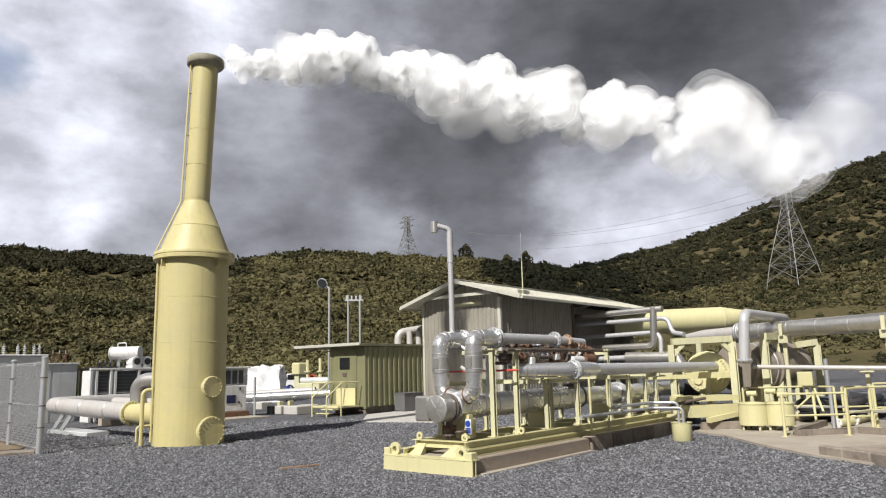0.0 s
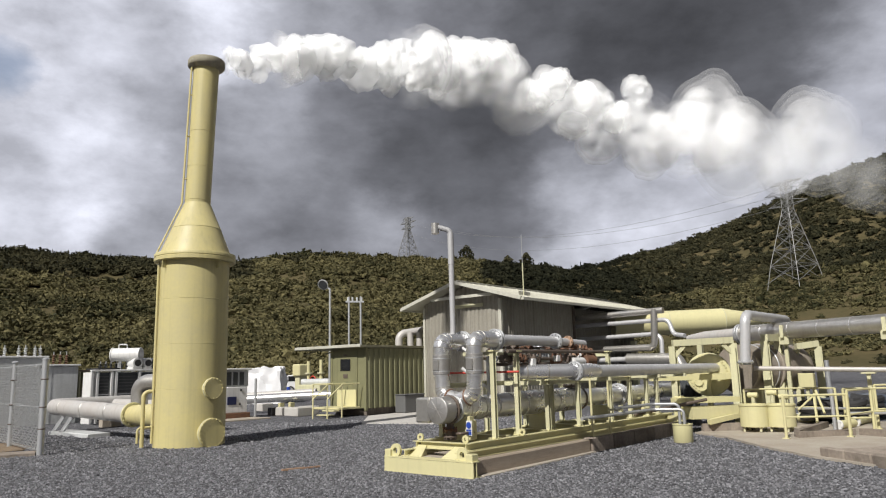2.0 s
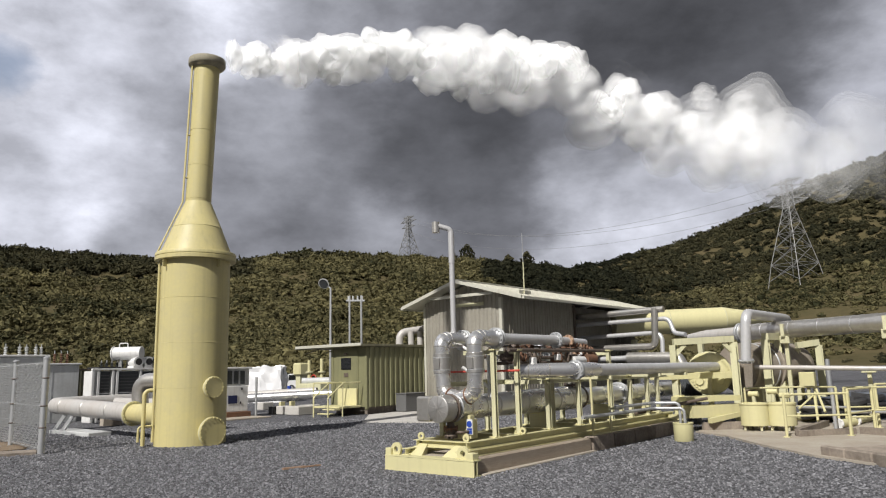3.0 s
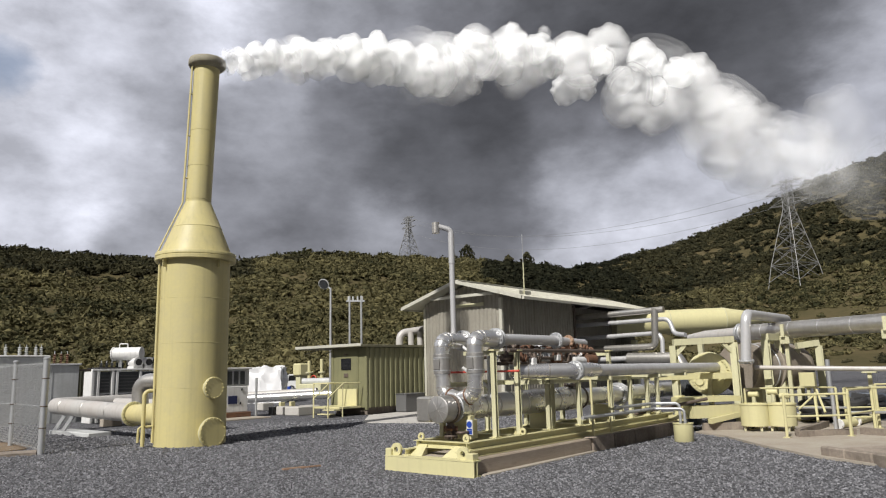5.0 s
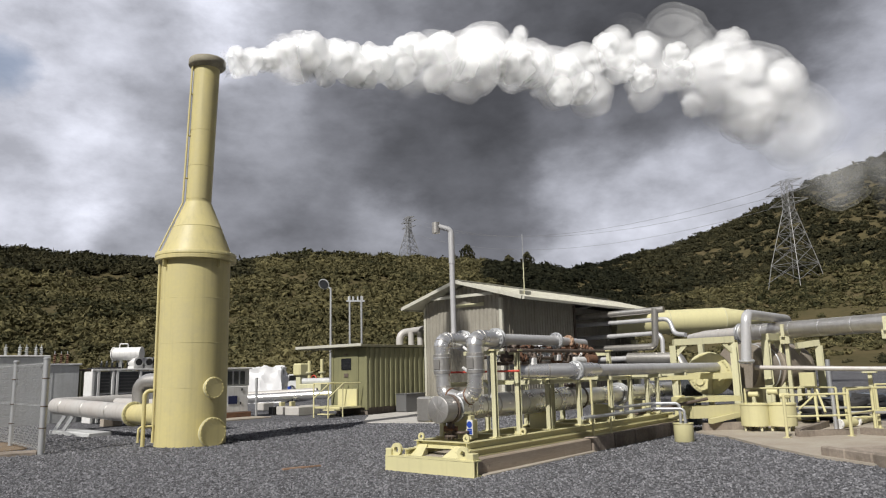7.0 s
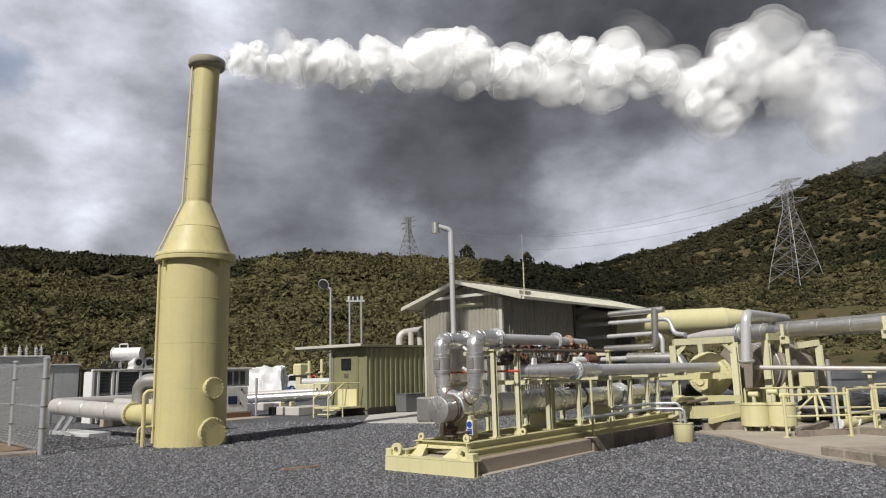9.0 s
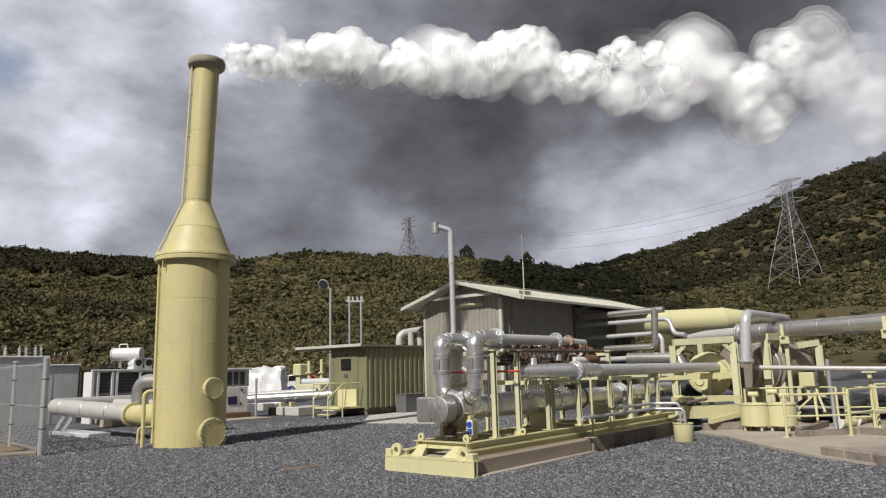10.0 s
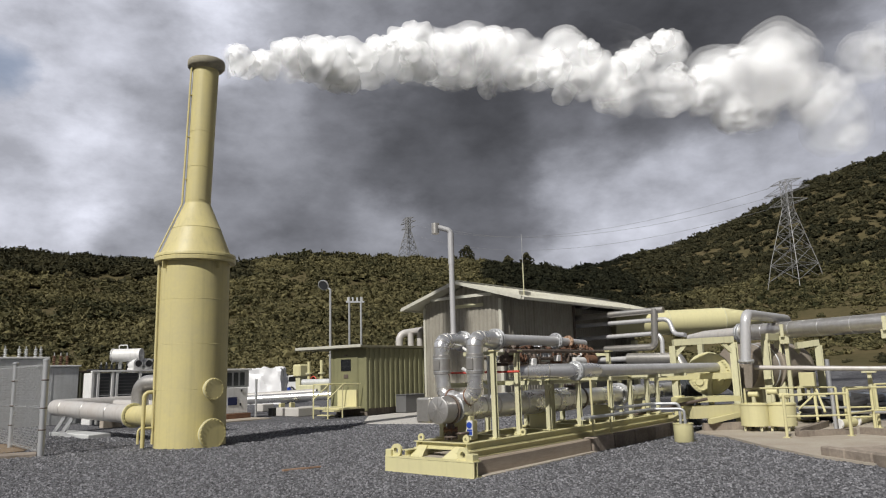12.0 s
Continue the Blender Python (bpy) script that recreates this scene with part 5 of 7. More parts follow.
def build_frames():
    a, b = (-7.70, 18.95, 2.21), (-6.44, 19.99, 2.26)
    f = build_portal("support_frame", [a, b], [a, b], 0.17, "cream welded portal frame over the exchanger")
    for p, q in ((a, b), (b, a)):
        p, q = Vector(p), Vector(q)
        k = (q - p).normalized()
        part("knee", bar(fresh(), p + Vector((0, 0, -0.3)), p + k * 0.3, 0.1), CREAM_FADED, f, smooth=False)
    part("cross_beam", bar(fresh(), (-8.18, 18.42, 1.38), (-6.49, 20.08, 1.38), 0.16), CREAM, f, smooth=False)
    a, b = (-5.86, 20.87, 2.30), (-5.78, 21.85, 2.31)
    build_portal("support_frame", [a, b], [a, b], 0.19, "tall cream column pair carrying the steam main")
    a, b = (-5.53, 22.70, 2.07), (-5.03, 23.12, 2.15)
    build_portal("support_frame", [a, b], [a, b], 0.17, "cream portal frame beside the vessel")
    c = thing("control_box", (-5.25, 22.29, 0.91), "cream steel control box on a post", "cabinet")
    p = (-5.23, 22.31, 1.19)
    part("body", box(fresh(), p[0] - 0.2, p[0] + 0.2, p[1] - 0.12, p[1] + 0.12, p[2] - 0.23, p[2] + 0.2, 0.015), CREAM, c, smooth=False)
    part("post", box(fresh(), p[0] - 0.04, p[0] + 0.04, p[1] - 0.04, p[1] + 0.04, 0, p[2] - 0.2), CREAM_FADED, c, smooth=False)
    # low sloping base of the exchanger
    s = thing("exchanger_base", (-7.0, 19.2, 0), "cream welded base frame with sloping plates", "base frame")
    p0, p1 = Vector((-7.40, 18.29, 0.80)), Vector((-6.46, 19.59, 0.80))
    part("deck", bar(fresh(), p0, p1, 0.7, 0.13), CREAM, s, smooth=False)
    part("deck", bar(fresh(), p0 + Vector((0.25, -0.1, -0.3)), p1 + Vector((0.25, -0.1, -0.3)), 0.5, 0.3), CREAM, s, smooth=False)
    part("runner", bar(fresh(), (-7.57, 17.89, 0.39), (-6.19, 19.30, 0.38), 0.2, 0.1), CREAM, s, smooth=False)
    part("runner", bar(fresh(), (-6.64, 18.28, 0.28), (-5.99, 19.59, 0.46), 0.12, 0.12), CREAM, s, smooth=False)
    part("leg", box(fresh(), -6.85, -6.55, 18.75, 19.0, 0, 0.42), CREAM, s, smooth=False)
    part("leg", box(fresh(), -6.1, -5.9, 19.3, 19.5, 0, 0.42), CREAM, s, smooth=False)
    part("leg", box(fresh(), -7.6, -7.4, 18.5, 18.7, 0, 0.9), CREAM, s, smooth=False)
    part("ground_pipe", tube(fresh(), [(-7.96, 16.78, 0.52), (-6.69, 18.36, 0.83)], 0.04, 10), IRON, s)
    d = thing("dark_motor", (-8.04, 20.62, 0.82), "dark grey finned motor behind the base", "motor")
    q = Vector((-8.03, 20.63, 0.98))
    part("body", tube(fresh(), [q - RIGHT * 0.3, q + RIGHT * 0.3], 0.3, 20), GREY_DARK, d)
    for k in range(5):
        part("fin", ring(fresh(), q + RIGHT * (-0.24 + 0.12 * k), RIGHT, 0.33, 0.03, 20), GREY_DARK, d)
    part("foot", box(fresh(), q.x - 0.25, q.x + 0.25, q.y - 0.2, q.y + 0.2, 0.0, q.z - 0.2), GREY_DARK, d, smooth=False)
    # cream stub fittings above the drums
    g = thing("valve_station", (-5.6, 19.3, 0), "small cream valve station behind the drums", "valve")
    for px_, py_, dd in ((-5.85, 19.35, 0.9), (-5.45, 19.6, 0.95), (-5.2, 19.7, 0.85)):
        part("stem", tube(fresh(), [(px_, py_, 0), (px_, py_, dd)], 0.05, 10), CREAM_FADED, g)
        part("valve", tube(fresh(), [(px_ - 0.12, py_, dd), (px_ + 0.12, py_, dd)], 0.07, 10), CREAM, g)


GREY_DARK = material("dark_grey_paint", (0.05, 0.055, 0.06), 0.5, other=(0.03, 0.03, 0.03), amount=0.6, scale=10)
build_frames()


# ---- apron, kerbs, handrails, hoses ----
def slab_from(name, pts, z0, z1, mat, label, category="slab", kind="structure"):
    b = fresh()
    lo = [b.verts.new((p[0], p[1], z0)) for p in pts]
    hi = [b.verts.new((p[0], p[1], z1)) for p in pts]
    n = len(pts)
    b.faces.new(hi), b.faces.new(lo[::-1])
    for i in range(n):
        b.faces.new((lo[i], lo[(i + 1) % n], hi[(i + 1) % n], hi[i]))
    bmesh.ops.recalc_face_normals(b, faces=b.faces)
    return tagged(part(name, b, mat, None, smooth=False), label, category, kind=kind)


def build_apron():
    slab_from("pavement", [(-6.9, 17.95), (-5.9, 17.2), (-4.61, 15.57), (-3.38, 14.28), (-2.05, 13.4), (1.5, 12.0), (3.0, 22.5), (-6.9, 23.5)], -0.05, 0.045, CONCRETE, "pale worn concrete apron beside the gravel")
    k = thing("stained_kerb", (-1.5, 14, 0), "brown stained raised concrete kerb", "kerb")
    a, b = Vector((-3.30, 14.37, 0.00)), Vector((-1.87, 13.22, 0.00))
    d = (b - a).normalized()
    n = Vector((-d.y, d.x, 0))
    y = 0.0
    while y < 3.6:
        w = 0.6
        q = fresh()
        box(q, 0.01, w - 0.01, 0, 0.16, -0.03, 0.2, 0.02, Matrix(((d.x, n.x, 0, a.x + d.x * y), (d.y, n.y, 0, a.y + d.y * y), (0, 0, 1, 0), (0, 0, 0, 1))))
        part("kerb_block", q, CONCRETE_STAINED, k, smooth=False)
        y += w
    q = fresh()
    box(q, 0.0, 3.6, 0.17, 2.1, 0.0, 0.15, 0.01, Matrix(((d.x, n.x, 0, a.x), (d.y, n.y, 0, a.y), (0, 0, 1, 0), (0, 0, 0, 1))))
    part("cover", q, CONCRETE_STAINED, k, smooth=False)
    # kerb walls behind the drums and round the hose pit
    for p0, p1, h in (((-6.85, 18.35), (-5.9, 19.2), 0.2), ((-4.50, 17.84, 0.00)[:2], (-4.51, 20.64, 0.00)[:2], 0.16), ((-4.44, 17.58, 0.00)[:2], (-3.53, 18.72, -0.00)[:2], 0.14), ((-3.39, 18.79, 0.00)[:2], (-2.51, 18.34, 0.00)[:2], 0.16)):
        w = thing("low_kerb", (p0[0], p0[1], 0), "low dark stained concrete kerb wall", "kerb", "low kerbs")
        part("block", bar(fresh(), (p0[0], p0[1], h / 2 + 0.03), (p1[0], p1[1], h / 2 + 0.03), 0.14, h), CONCRETE_STAINED, w, smooth=False)


build_apron()


def handrail(posts, label="cream tubular steel handrail", z=1.0, mids=(0.52,), last=True):
    h = thing("handrail", (posts[0][0], posts[0][1], 0.04), label, "handrail", "handrails")
    for p in posts:
        part("post", tube(fresh(), [(p[0], p[1], 0.04), (p[0], p[1], z)], 0.032, 10), CREAM, h)
        part("foot_plate", box(fresh(), p[0] - 0.07, p[0] + 0.07, p[1] - 0.07, p[1] + 0.07, 0.045, 0.06), CREAM, h, smooth=False)
    for a, b in zip(posts, posts[1:]):
        part("rail", tube(fresh(), [(a[0], a[1], z), (b[0], b[1], z)], 0.025, 8), CREAM, h)
        for m in mids:
            part("mid_rail", tube(fresh(), [(a[0], a[1], m), (b[0], b[1], m)], 0.022, 8), CREAM, h)
    return h


def build_rails():
    handrail([(-4.59, 17.28), (-3.5, 18.21)], "cream tubular steel handrail beside the catch drums", 0.97, (0.5,))
    handrail([(-6.25, 19.95), (-4.8, 21.1), (-4.2, 20.6)], "cream handrail behind the catch drums", 1.02)
    handrail([(-4.1, 21.0), (-3.5, 21.5), (-3.4, 20.9)], "cream handrail round the pit steps", 1.0, (0.5, 0.25))
    handrail([(-3.5, 18.28), (-3.25, 19.6), (-1.5, 21.3)], "cream handrail running off along the pit", 1.05)
    handrail([(-3.3, 20.5), (-3.0, 20.8)], "cream rail posts beside the thin pipe", 1.1)
    b = thing("pit_brace", (-4.3, 20, 0), "cream diagonal brace rods by the pit", "brace")
    part("rod", tube(fresh(), [(-4.95, 19.93, 0.51), (-4.71, 20.65, 0.85)], 0.025, 8), CREAM, b)
    part("rod", tube(fresh(), [(-4.67, 20.69, 0.97), (-4.42, 20.25, 0.42)], 0.03, 8), CREAM, b)
    part("rod", tube(fresh(), [(-4.72, 20.65, 0.82), (-4.53, 19.89, 0.23)], 0.03, 8), CREAM, b)
    part("rod", tube(fresh(), [(-5.00, 20.02, 0.54), (-4.00, 20.85, 0.51)], 0.03, 8), GALV, b)
    part("rod", tube(fresh(), [(-3.80, 19.72, 0.46), (-2.96, 20.42, 0.44)], 0.035, 8), GALV, b)
    p = thing("marker_post", (-4.60, 21.78, 0.00), "pale plastic marker post in the ground", "post")
    q = (-4.04, 19.39, 1.01)
    part("post", tube(fresh(), [(q[0], q[1], 0), (q[0], q[1], 1.05)], 0.045, 10), GALV, p)
    q = (-5.57, 26.57, 0.76)
    p = thing("marker_post", (q[0], q[1], 0), "pale grey pipe post beyond the rails", "post")
    part("post", tube(fresh(), [(q[0], q[1], 0), (q[0], q[1], 1.75)], 0.07, 10), GALV, p)
    s = thing("thin_pipe_support", (-2.6, 22.3, 0), "slim cream post under the thin white pipe", "support")
    q = (-3.47, 21.03, 1.45)
    part("post", bar(fresh(), (q[0], q[1], 0), (q[0], q[1], q[2] - 0.06), 0.09), CREAM_FADED, s, smooth=False)
    part("seat", box(fresh(), q[0] - 0.16, q[0] + 0.16, q[1] - 0.1, q[1] + 0.1, q[2] - 0.08, q[2] - 0.04, 0.005), CREAM_FADED, s, smooth=False)
    # coils of dark hose
    rnd = random.Random(8)
    for i in range(7):
        c = Vector([(-4.82, 21.69, 0.00), (-4.66, 22.60, 0.00), (-4.33, 22.30, 0.00), (-4.37, 24.10, 0.00), (-4.25, 25.14, 0.00), (-5.16, 24.32, 0.00), (-4.08, 26.00, 0.00)][i])
        hz = thing("hose_coil", (c.x, c.y, 0.05), "black and blue-grey flexible hose lying in coils", "hose", "hoses")
        n = 40
        r = rnd.uniform(0.32, 0.46)
        ph = rnd.uniform(0, 6)
        pts = [(c.x + r * (1 + 0.12 * k / n) * math.cos(ph + k * 0.5) * 1.25, c.y + r * math.sin(ph + k * 0.5) * 0.9, 0.15 + 0.5 * k / n + 0.03 * math.sin(k * 1.3)) for k in range(n)]
        part("hose", tube(fresh(), bent(pts, 0.05, 2), 0.11, 8), (DARK, HOSE, DARK)[i % 3], hz)
    for i, (p0, p1) in enumerate((((-4.11, 20.08, 0.00), (-3.91, 20.88, 0.00)), ((-3.94, 21.25, 0.00), (-3.82, 22.92, 0.00)), ((-5.57, 22.26, 0.00), (-5.10, 22.00, 0.00)))):
        st = thing("pipe_stub", p0, "short cream capped pipe stub on the ground", "pipe", "pipe stubs")
        part("pipe", tube(fresh(), [(p0[0], p0[1], 0.15), (p1[0], p1[1], 0.15)], 0.1, 14), CREAM, st)
        part("cap", ring(fresh(), (p0[0], p0[1], 0.15), Vector(p1) - Vector(p0), 0.13, 0.05, 16, 6), WHITE_SHEET, st)


HOSE = material("blue_grey_hose", (0.07, 0.085, 0.11), 0.5, other=(0.03, 0.035, 0.045), amount=0.7, scale=10)
build_rails()


# ---- fence, cabinets and yard on the far side ----
def build_fence():
    f = thing("chain_link_fence", (-20.5, 7.3, 0), "galvanised chain-link fence on steel tube posts", "fence")
    a, b = Vector((-18.23, 7.05, 0)), Vector((-24.5, 7.9, 0))
    d = (b - a) / 6.327
    L, H = 6.3, 2.05
    for k in (0.0, 3.1, 6.25):
        p = a + d * k
        part("post", tube(fresh(), [p, p + Vector((0, 0, 2.2))], 0.075 if k == 0 else 0.06, 14), GALV, f)
        part("post_cap", tube(fresh(), [p + Vector((0, 0, 2.2)), p + Vector((0, 0, 2.23)), p + Vector((0, 0, 2.26))], 0.08, 14, [0.085, 0.085, 0.03]), GALV, f)
        for z in (0.6, 1.1, 1.75):
            part("tie", ring(fresh(), p + Vector((0, 0, z)), (0, 0, 1), 0.085, 0.03, 14), IRON, f)
    for z in (0.12, 1.1, 2.1):
        part("line_wire", tube(fresh(), [a + Vector((0, 0, z)), b + Vector((0, 0, z))], 0.008, 5), GALV, f)
    bm = fresh()
    step = 0.13
    n = int((L + H) / step)
    for i in range(n):
        u = i * step
        u0, z0 = max(0, u - H), 0.08 + min(u, H)
        u1, z1 = min(u, L), 0.08 + max(0, u - L)
        bar(bm, a + d * u0 + Vector((0, 0, z0)), a + d * u1 + Vector((0, 0, z1)), 0.008)
        bar(bm, a + d * u0 + Vector((0, 0, 0.08 + H - (z0 - 0.08))), a + d * u1 + Vector((0, 0, 0.08 + H - (z1 - 0.08))), 0.008)
    part("chain_link", bm, GALV, f, smooth=False)
    g = slab_from("trim", [(-18.62, 6.01, 0.00), (-18.21, 6.94, 0.00), (-18.89, 7.22, 0.00), (-19.47, 6.28, -0.00)], -0.02, 0.06, CONCRETE_STAINED, "narrow dark concrete strip under the fence", "kerb")
    m = slab_from("bare_earth", [(-18.75, 5.94, 0.00), (-19.80, 6.62, 0.00), (-19.85, 7.27, 0.00), (-20.76, 7.84, 0.00), (-22.54, 7.95, 0.00), (-23.17, 7.30, -0.00)], -0.02, 0.025, EARTH, "patch of dry straw-coloured earth", "earth")


EARTH = material("dry_earth", (0.22, 0.16, 0.1), 0.95, other=(0.14, 0.1, 0.065), amount=0.9, scale=12, bump=0.8, bump_scale=30)
build_fence()


def insulator(x, y, z, h=0.35, mat=None, group="bushings"):
    i = thing("bushing", (x, y, z), "ribbed ceramic electrical bushing", "insulator", group)
    pr = []
    for k in range(5):
        pr += [(0.035, z + h * k / 5), (0.075, z + h * (k + 0.35) / 5), (0.035, z + h * (k + 0.7) / 5)]
    part("ribbed_body", lathe(fresh(), pr, 12, x, y), mat or GREY_SHEET, i)
    part("terminal", tube(fresh(), [(x, y, z + h * 0.9), (x, y, z + h * 1.25)], 0.02, 8), GALV, i)


def build_cabinets():
    X = -30.6
    a, b, c = (-30.60, 9.78, 0.22), (-30.60, 12.08, 0.06), (-30.60, 13.11, -0.01)
    k = thing("transformer_kiosk", (X, b[1], 0), "pale grey painted steel transformer kiosk", "cabinet")
    part("body", box(fresh(), X - 2.0, X, a[1], c[1], 0, 2.28, 0.015), GREY_SHEET, k, smooth=False)
    part("roof", box(fresh(), X - 2.1, X + 0.06, b[1] - 0.6, c[1] + 0.08, 2.285, 2.36, 0.02), GREY_SHEET, k, smooth=False)
    part("upper_box", box(fresh(), X - 1.6, X - 0.1, a[1], b[1] - 0.15, 2.29, 2.62, 0.02), GREY_SHEET, k, smooth=False)
    part("upper_lid", box(fresh(), X - 1.65, X - 0.05, a[1] - 0.05, b[1] - 0.1, 2.625, 2.7, 0.02), WHITE_SHEET, k, smooth=False)
    part("seam", box(fresh(), X + 0.003, X + 0.012, b[1] - 0.02, b[1] + 0.01, 0.05, 2.25), GALV, k, smooth=False)
    for px0 in (1.5, 1.0, 0.75, 0.4, 0.2):
        insulator(X - 0.5, b[1] - px0 * 1.0 - 0.1, 2.7)
    for px0 in (0.75, 0.5, 0.25):
        insulator(X - 0.5, c[1] - px0 - 0.05, 2.36, 0.42, RUST, "brown bushings")
    # ribbed cream tank side beside it
    r = thing("radiator_bank", (X - 0.4, c[1] + 0.5, 0), "cream ribbed transformer cooling fins", "radiator")
    for i in range(5):
        y = c[1] + 0.14 + i * 0.17
        part("fin", box(fresh(), X - 0.9, X - 0.2, y, y + 0.06, 0.5, 2.05, 0.01), CREAM_FADED, r, smooth=False)
    part("stand", box(fresh(), X - 0.8, X - 0.3, c[1] + 0.1, c[1] + 0.95, 0, 0.5), GREY_SHEET, r, smooth=False)
    part("header", box(fresh(), X - 0.92, X - 0.2, c[1] + 0.1, c[1] + 1.4, 2.06, 2.14), IRON, r, smooth=False)
    # generator housing with mesh louvres
    X = -28.8
    a, b, c, d = (-28.80, 12.83, 0.76), (-28.80, 13.72, 0.72), (-28.80, 14.77, 0.66), (-28.80, 15.55, 0.62)
    g = thing("generator_housing", (X, b[1], 0), "white generator housing with dark mesh louvre panels", "machine housing")
    part("body", box(fresh(), X - 0.7, X - 0.08, a[1], d[1], 0, 2.0, 0.02), WHITE_SHEET, g, smooth=False)
    for y in (a[1], a[1] + 0.22, b[1] - 0.1, b[1] + 0.08, c[1], d[1] - 0.1):
        part("frame_post", box(fresh(), X - 0.08, X + 0.03, y, y + 0.1, 0, 2.02, 0.01), WHITE_SHEET, g, smooth=False)
    part("top_rail", box(fresh(), X - 0.08, X + 0.04, a[1], d[1], 2.025, 2.1, 0.01), WHITE_SHEET, g, smooth=False)
    part("dark_lid", box(fresh(), X - 1.0, X + 0.02, a[1] + 0.25, b[1] + 0.25, 2.105, 2.16, 0.01), DARK, g, smooth=False)
    for y0, y1 in ((a[1] + 0.34, b[1] - 0.13), (b[1] + 0.2, c[1] - 0.02)):
        panel = part("louvre", box(fresh(), X - 0.075, X - 0.05, y0, y1, 0.1, 1.98), GREY_DARK, g, smooth=False)
        n = 14
        for i in range(n):
            z = 0.15 + 1.8 * i / n
            part("slat", bar(fresh(), (X - 0.03, y0, z), (X - 0.03, y1, z), 0.04, 0.03), GREY_SLAT, panel, smooth=False)
        part("mid_bar", box(fresh(), X - 0.02, X + 0.01, y0, y1, 1.1, 1.14), GALV, g, smooth=False)
    part("side_grille", box(fresh(), X - 0.07, X - 0.02, c[1] + 0.12, d[1] - 0.12, 1.4, 1.95), GREY_DARK, g, smooth=False)
    fan = thing("exhaust_fan", (X - 0.5, c[1] + 0.4, 2.1), "small dark and white fan units on the housing", "fan")
    for i, (dy, m) in enumerate(((0.0, WHITE_SHEET), (0.45, WHITE_SHEET), (0.8, GREY_DARK))):
        q = (X - 0.4, c[1] + dy, 2.36)
        part("casing", tube(fresh(), [(q[0] - 0.25, q[1], q[2]), (q[0] + 0.3, q[1], q[2])], 0.21, 18), m, fan)
        part("throat", tube(fresh(), [(q[0] + 0.29, q[1], q[2]), (q[0] + 0.31, q[1], q[2])], 0.14, 18), DARK, fan)
        part("base", box(fresh(), q[0] - 0.25, q[0] + 0.28, q[1] - 0.2, q[1] + 0.2, 2.1, 2.2), m, fan, smooth=False)
    for i in range(6):
        insulator(X - 1.2, a[1] + 0.9 + 0.22 * i, 2.1, 0.28, GREY_DARK, "dark bushings")
    t = thing("conservator_tank", (-29.48, 14.52, 2.41), "white cylindrical oil tank on brackets", "tank")
    p, q = Vector((-29.89, 14.17, 2.72)), Vector((-29.00, 14.92, 2.72))
    part("shell", tube(fresh(), [p, q], 0.27, 28), WHITE_SHEET, t)
    u = (q - p).normalized()
    part("end_ring", ring(fresh(), p, u, 0.3, 0.05, 28), WHITE_SHEET, t)
    part("end_ring", ring(fresh(), q, u, 0.285, 0.04, 28), WHITE_SHEET, t)
    for k in (0.25, 0.75):
        w = p.lerp(q, k)
        part("bracket", bar(fresh(), (w.x, w.y, 0), (w.x, w.y, w.z - 0.25), 0.1), GALV, t, smooth=False)
    part("handle", tube(fresh(), bent([p.lerp(q, 0.2) + Vector((0, 0, 0.25)), p.lerp(q, 0.2) + Vector((0, 0, 0.42)), p.lerp(q, 0.5) + Vector((0, 0, 0.42)), p.lerp(q, 0.5) + Vector((0, 0, 0.25))], 0.05), 0.025, 8), WHITE_SHEET, t)
    # panel cabinet behind the stack
    p0, p1 = (-25.16, 16.50, 0.00), (-24.79, 17.29, 0.00)
    cb = thing("panel_cabinet", p1, "white control cabinet with louvred top and a dark blue panel", "cabinet")
    ya, yb = (-25.30, 16.15, 0.19)[1], (-25.30, 17.64, 0.10)[1]
    X = -25.3
    part("lower_body", box(fresh(), X - 1.0, X, ya, yb, 0.25, 1.28, 0.02), WHITE_SHEET, cb, smooth=False)
    part("upper_body", box(fresh(), X - 0.95, X - 0.06, ya, yb + 0.08, 1.285, 1.95, 0.01), GREY_SHEET, cb, smooth=False)
    part("roof", box(fresh(), X - 1.05, X + 0.06, ya - 0.05, yb + 0.15, 1.955, 2.03, 0.015), WHITE_SHEET, cb, smooth=False)
    for i in range(4):
        y = yb - 0.15 - i * 0.3
        part("upper_grille", box(fresh(), X - 0.055, X - 0.03, y - 0.2, y, 1.35, 1.88), GREY_DARK, cb, smooth=False)
    yn = (-25.30, 16.70, 0.67)[1], (-25.30, 17.12, 0.65)[1]
    part("blue_panel", box(fresh(), X + 0.003, X + 0.02, yn[0], yn[1], 0.58, 0.9, 0.004), NAVY, cb, smooth=False)
    for z, y in ((1.1, yb - 0.35), (0.55, yb - 0.4)):
        part("latch", box(fresh(), X + 0.003, X + 0.03, y, y + 0.07, z, z + 0.1, 0.006), DARK, cb, smooth=False)
    part("footing", box(fresh(), X - 1.1, X + 0.1, ya - 0.1, yb + 0.1, 0, 0.25, 0.02), RUST, cb, smooth=False)
    part("slab", box(fresh(), X - 1.2, X + 1.2, ya - 0.4, yb + 0.3, -0.03, 0.05, 0.01), CONCRETE, cb, smooth=False)
    part("side_post", tube(fresh(), [(X, yb + 0.4, 0), (X, yb + 0.4, 1.6)], 0.05, 10), GALV, cb)


GREY_SLAT = material("grey_mesh", (0.13, 0.13, 0.13), 0.5, 0.3, other=(0.07, 0.07, 0.07))
build_cabinets()


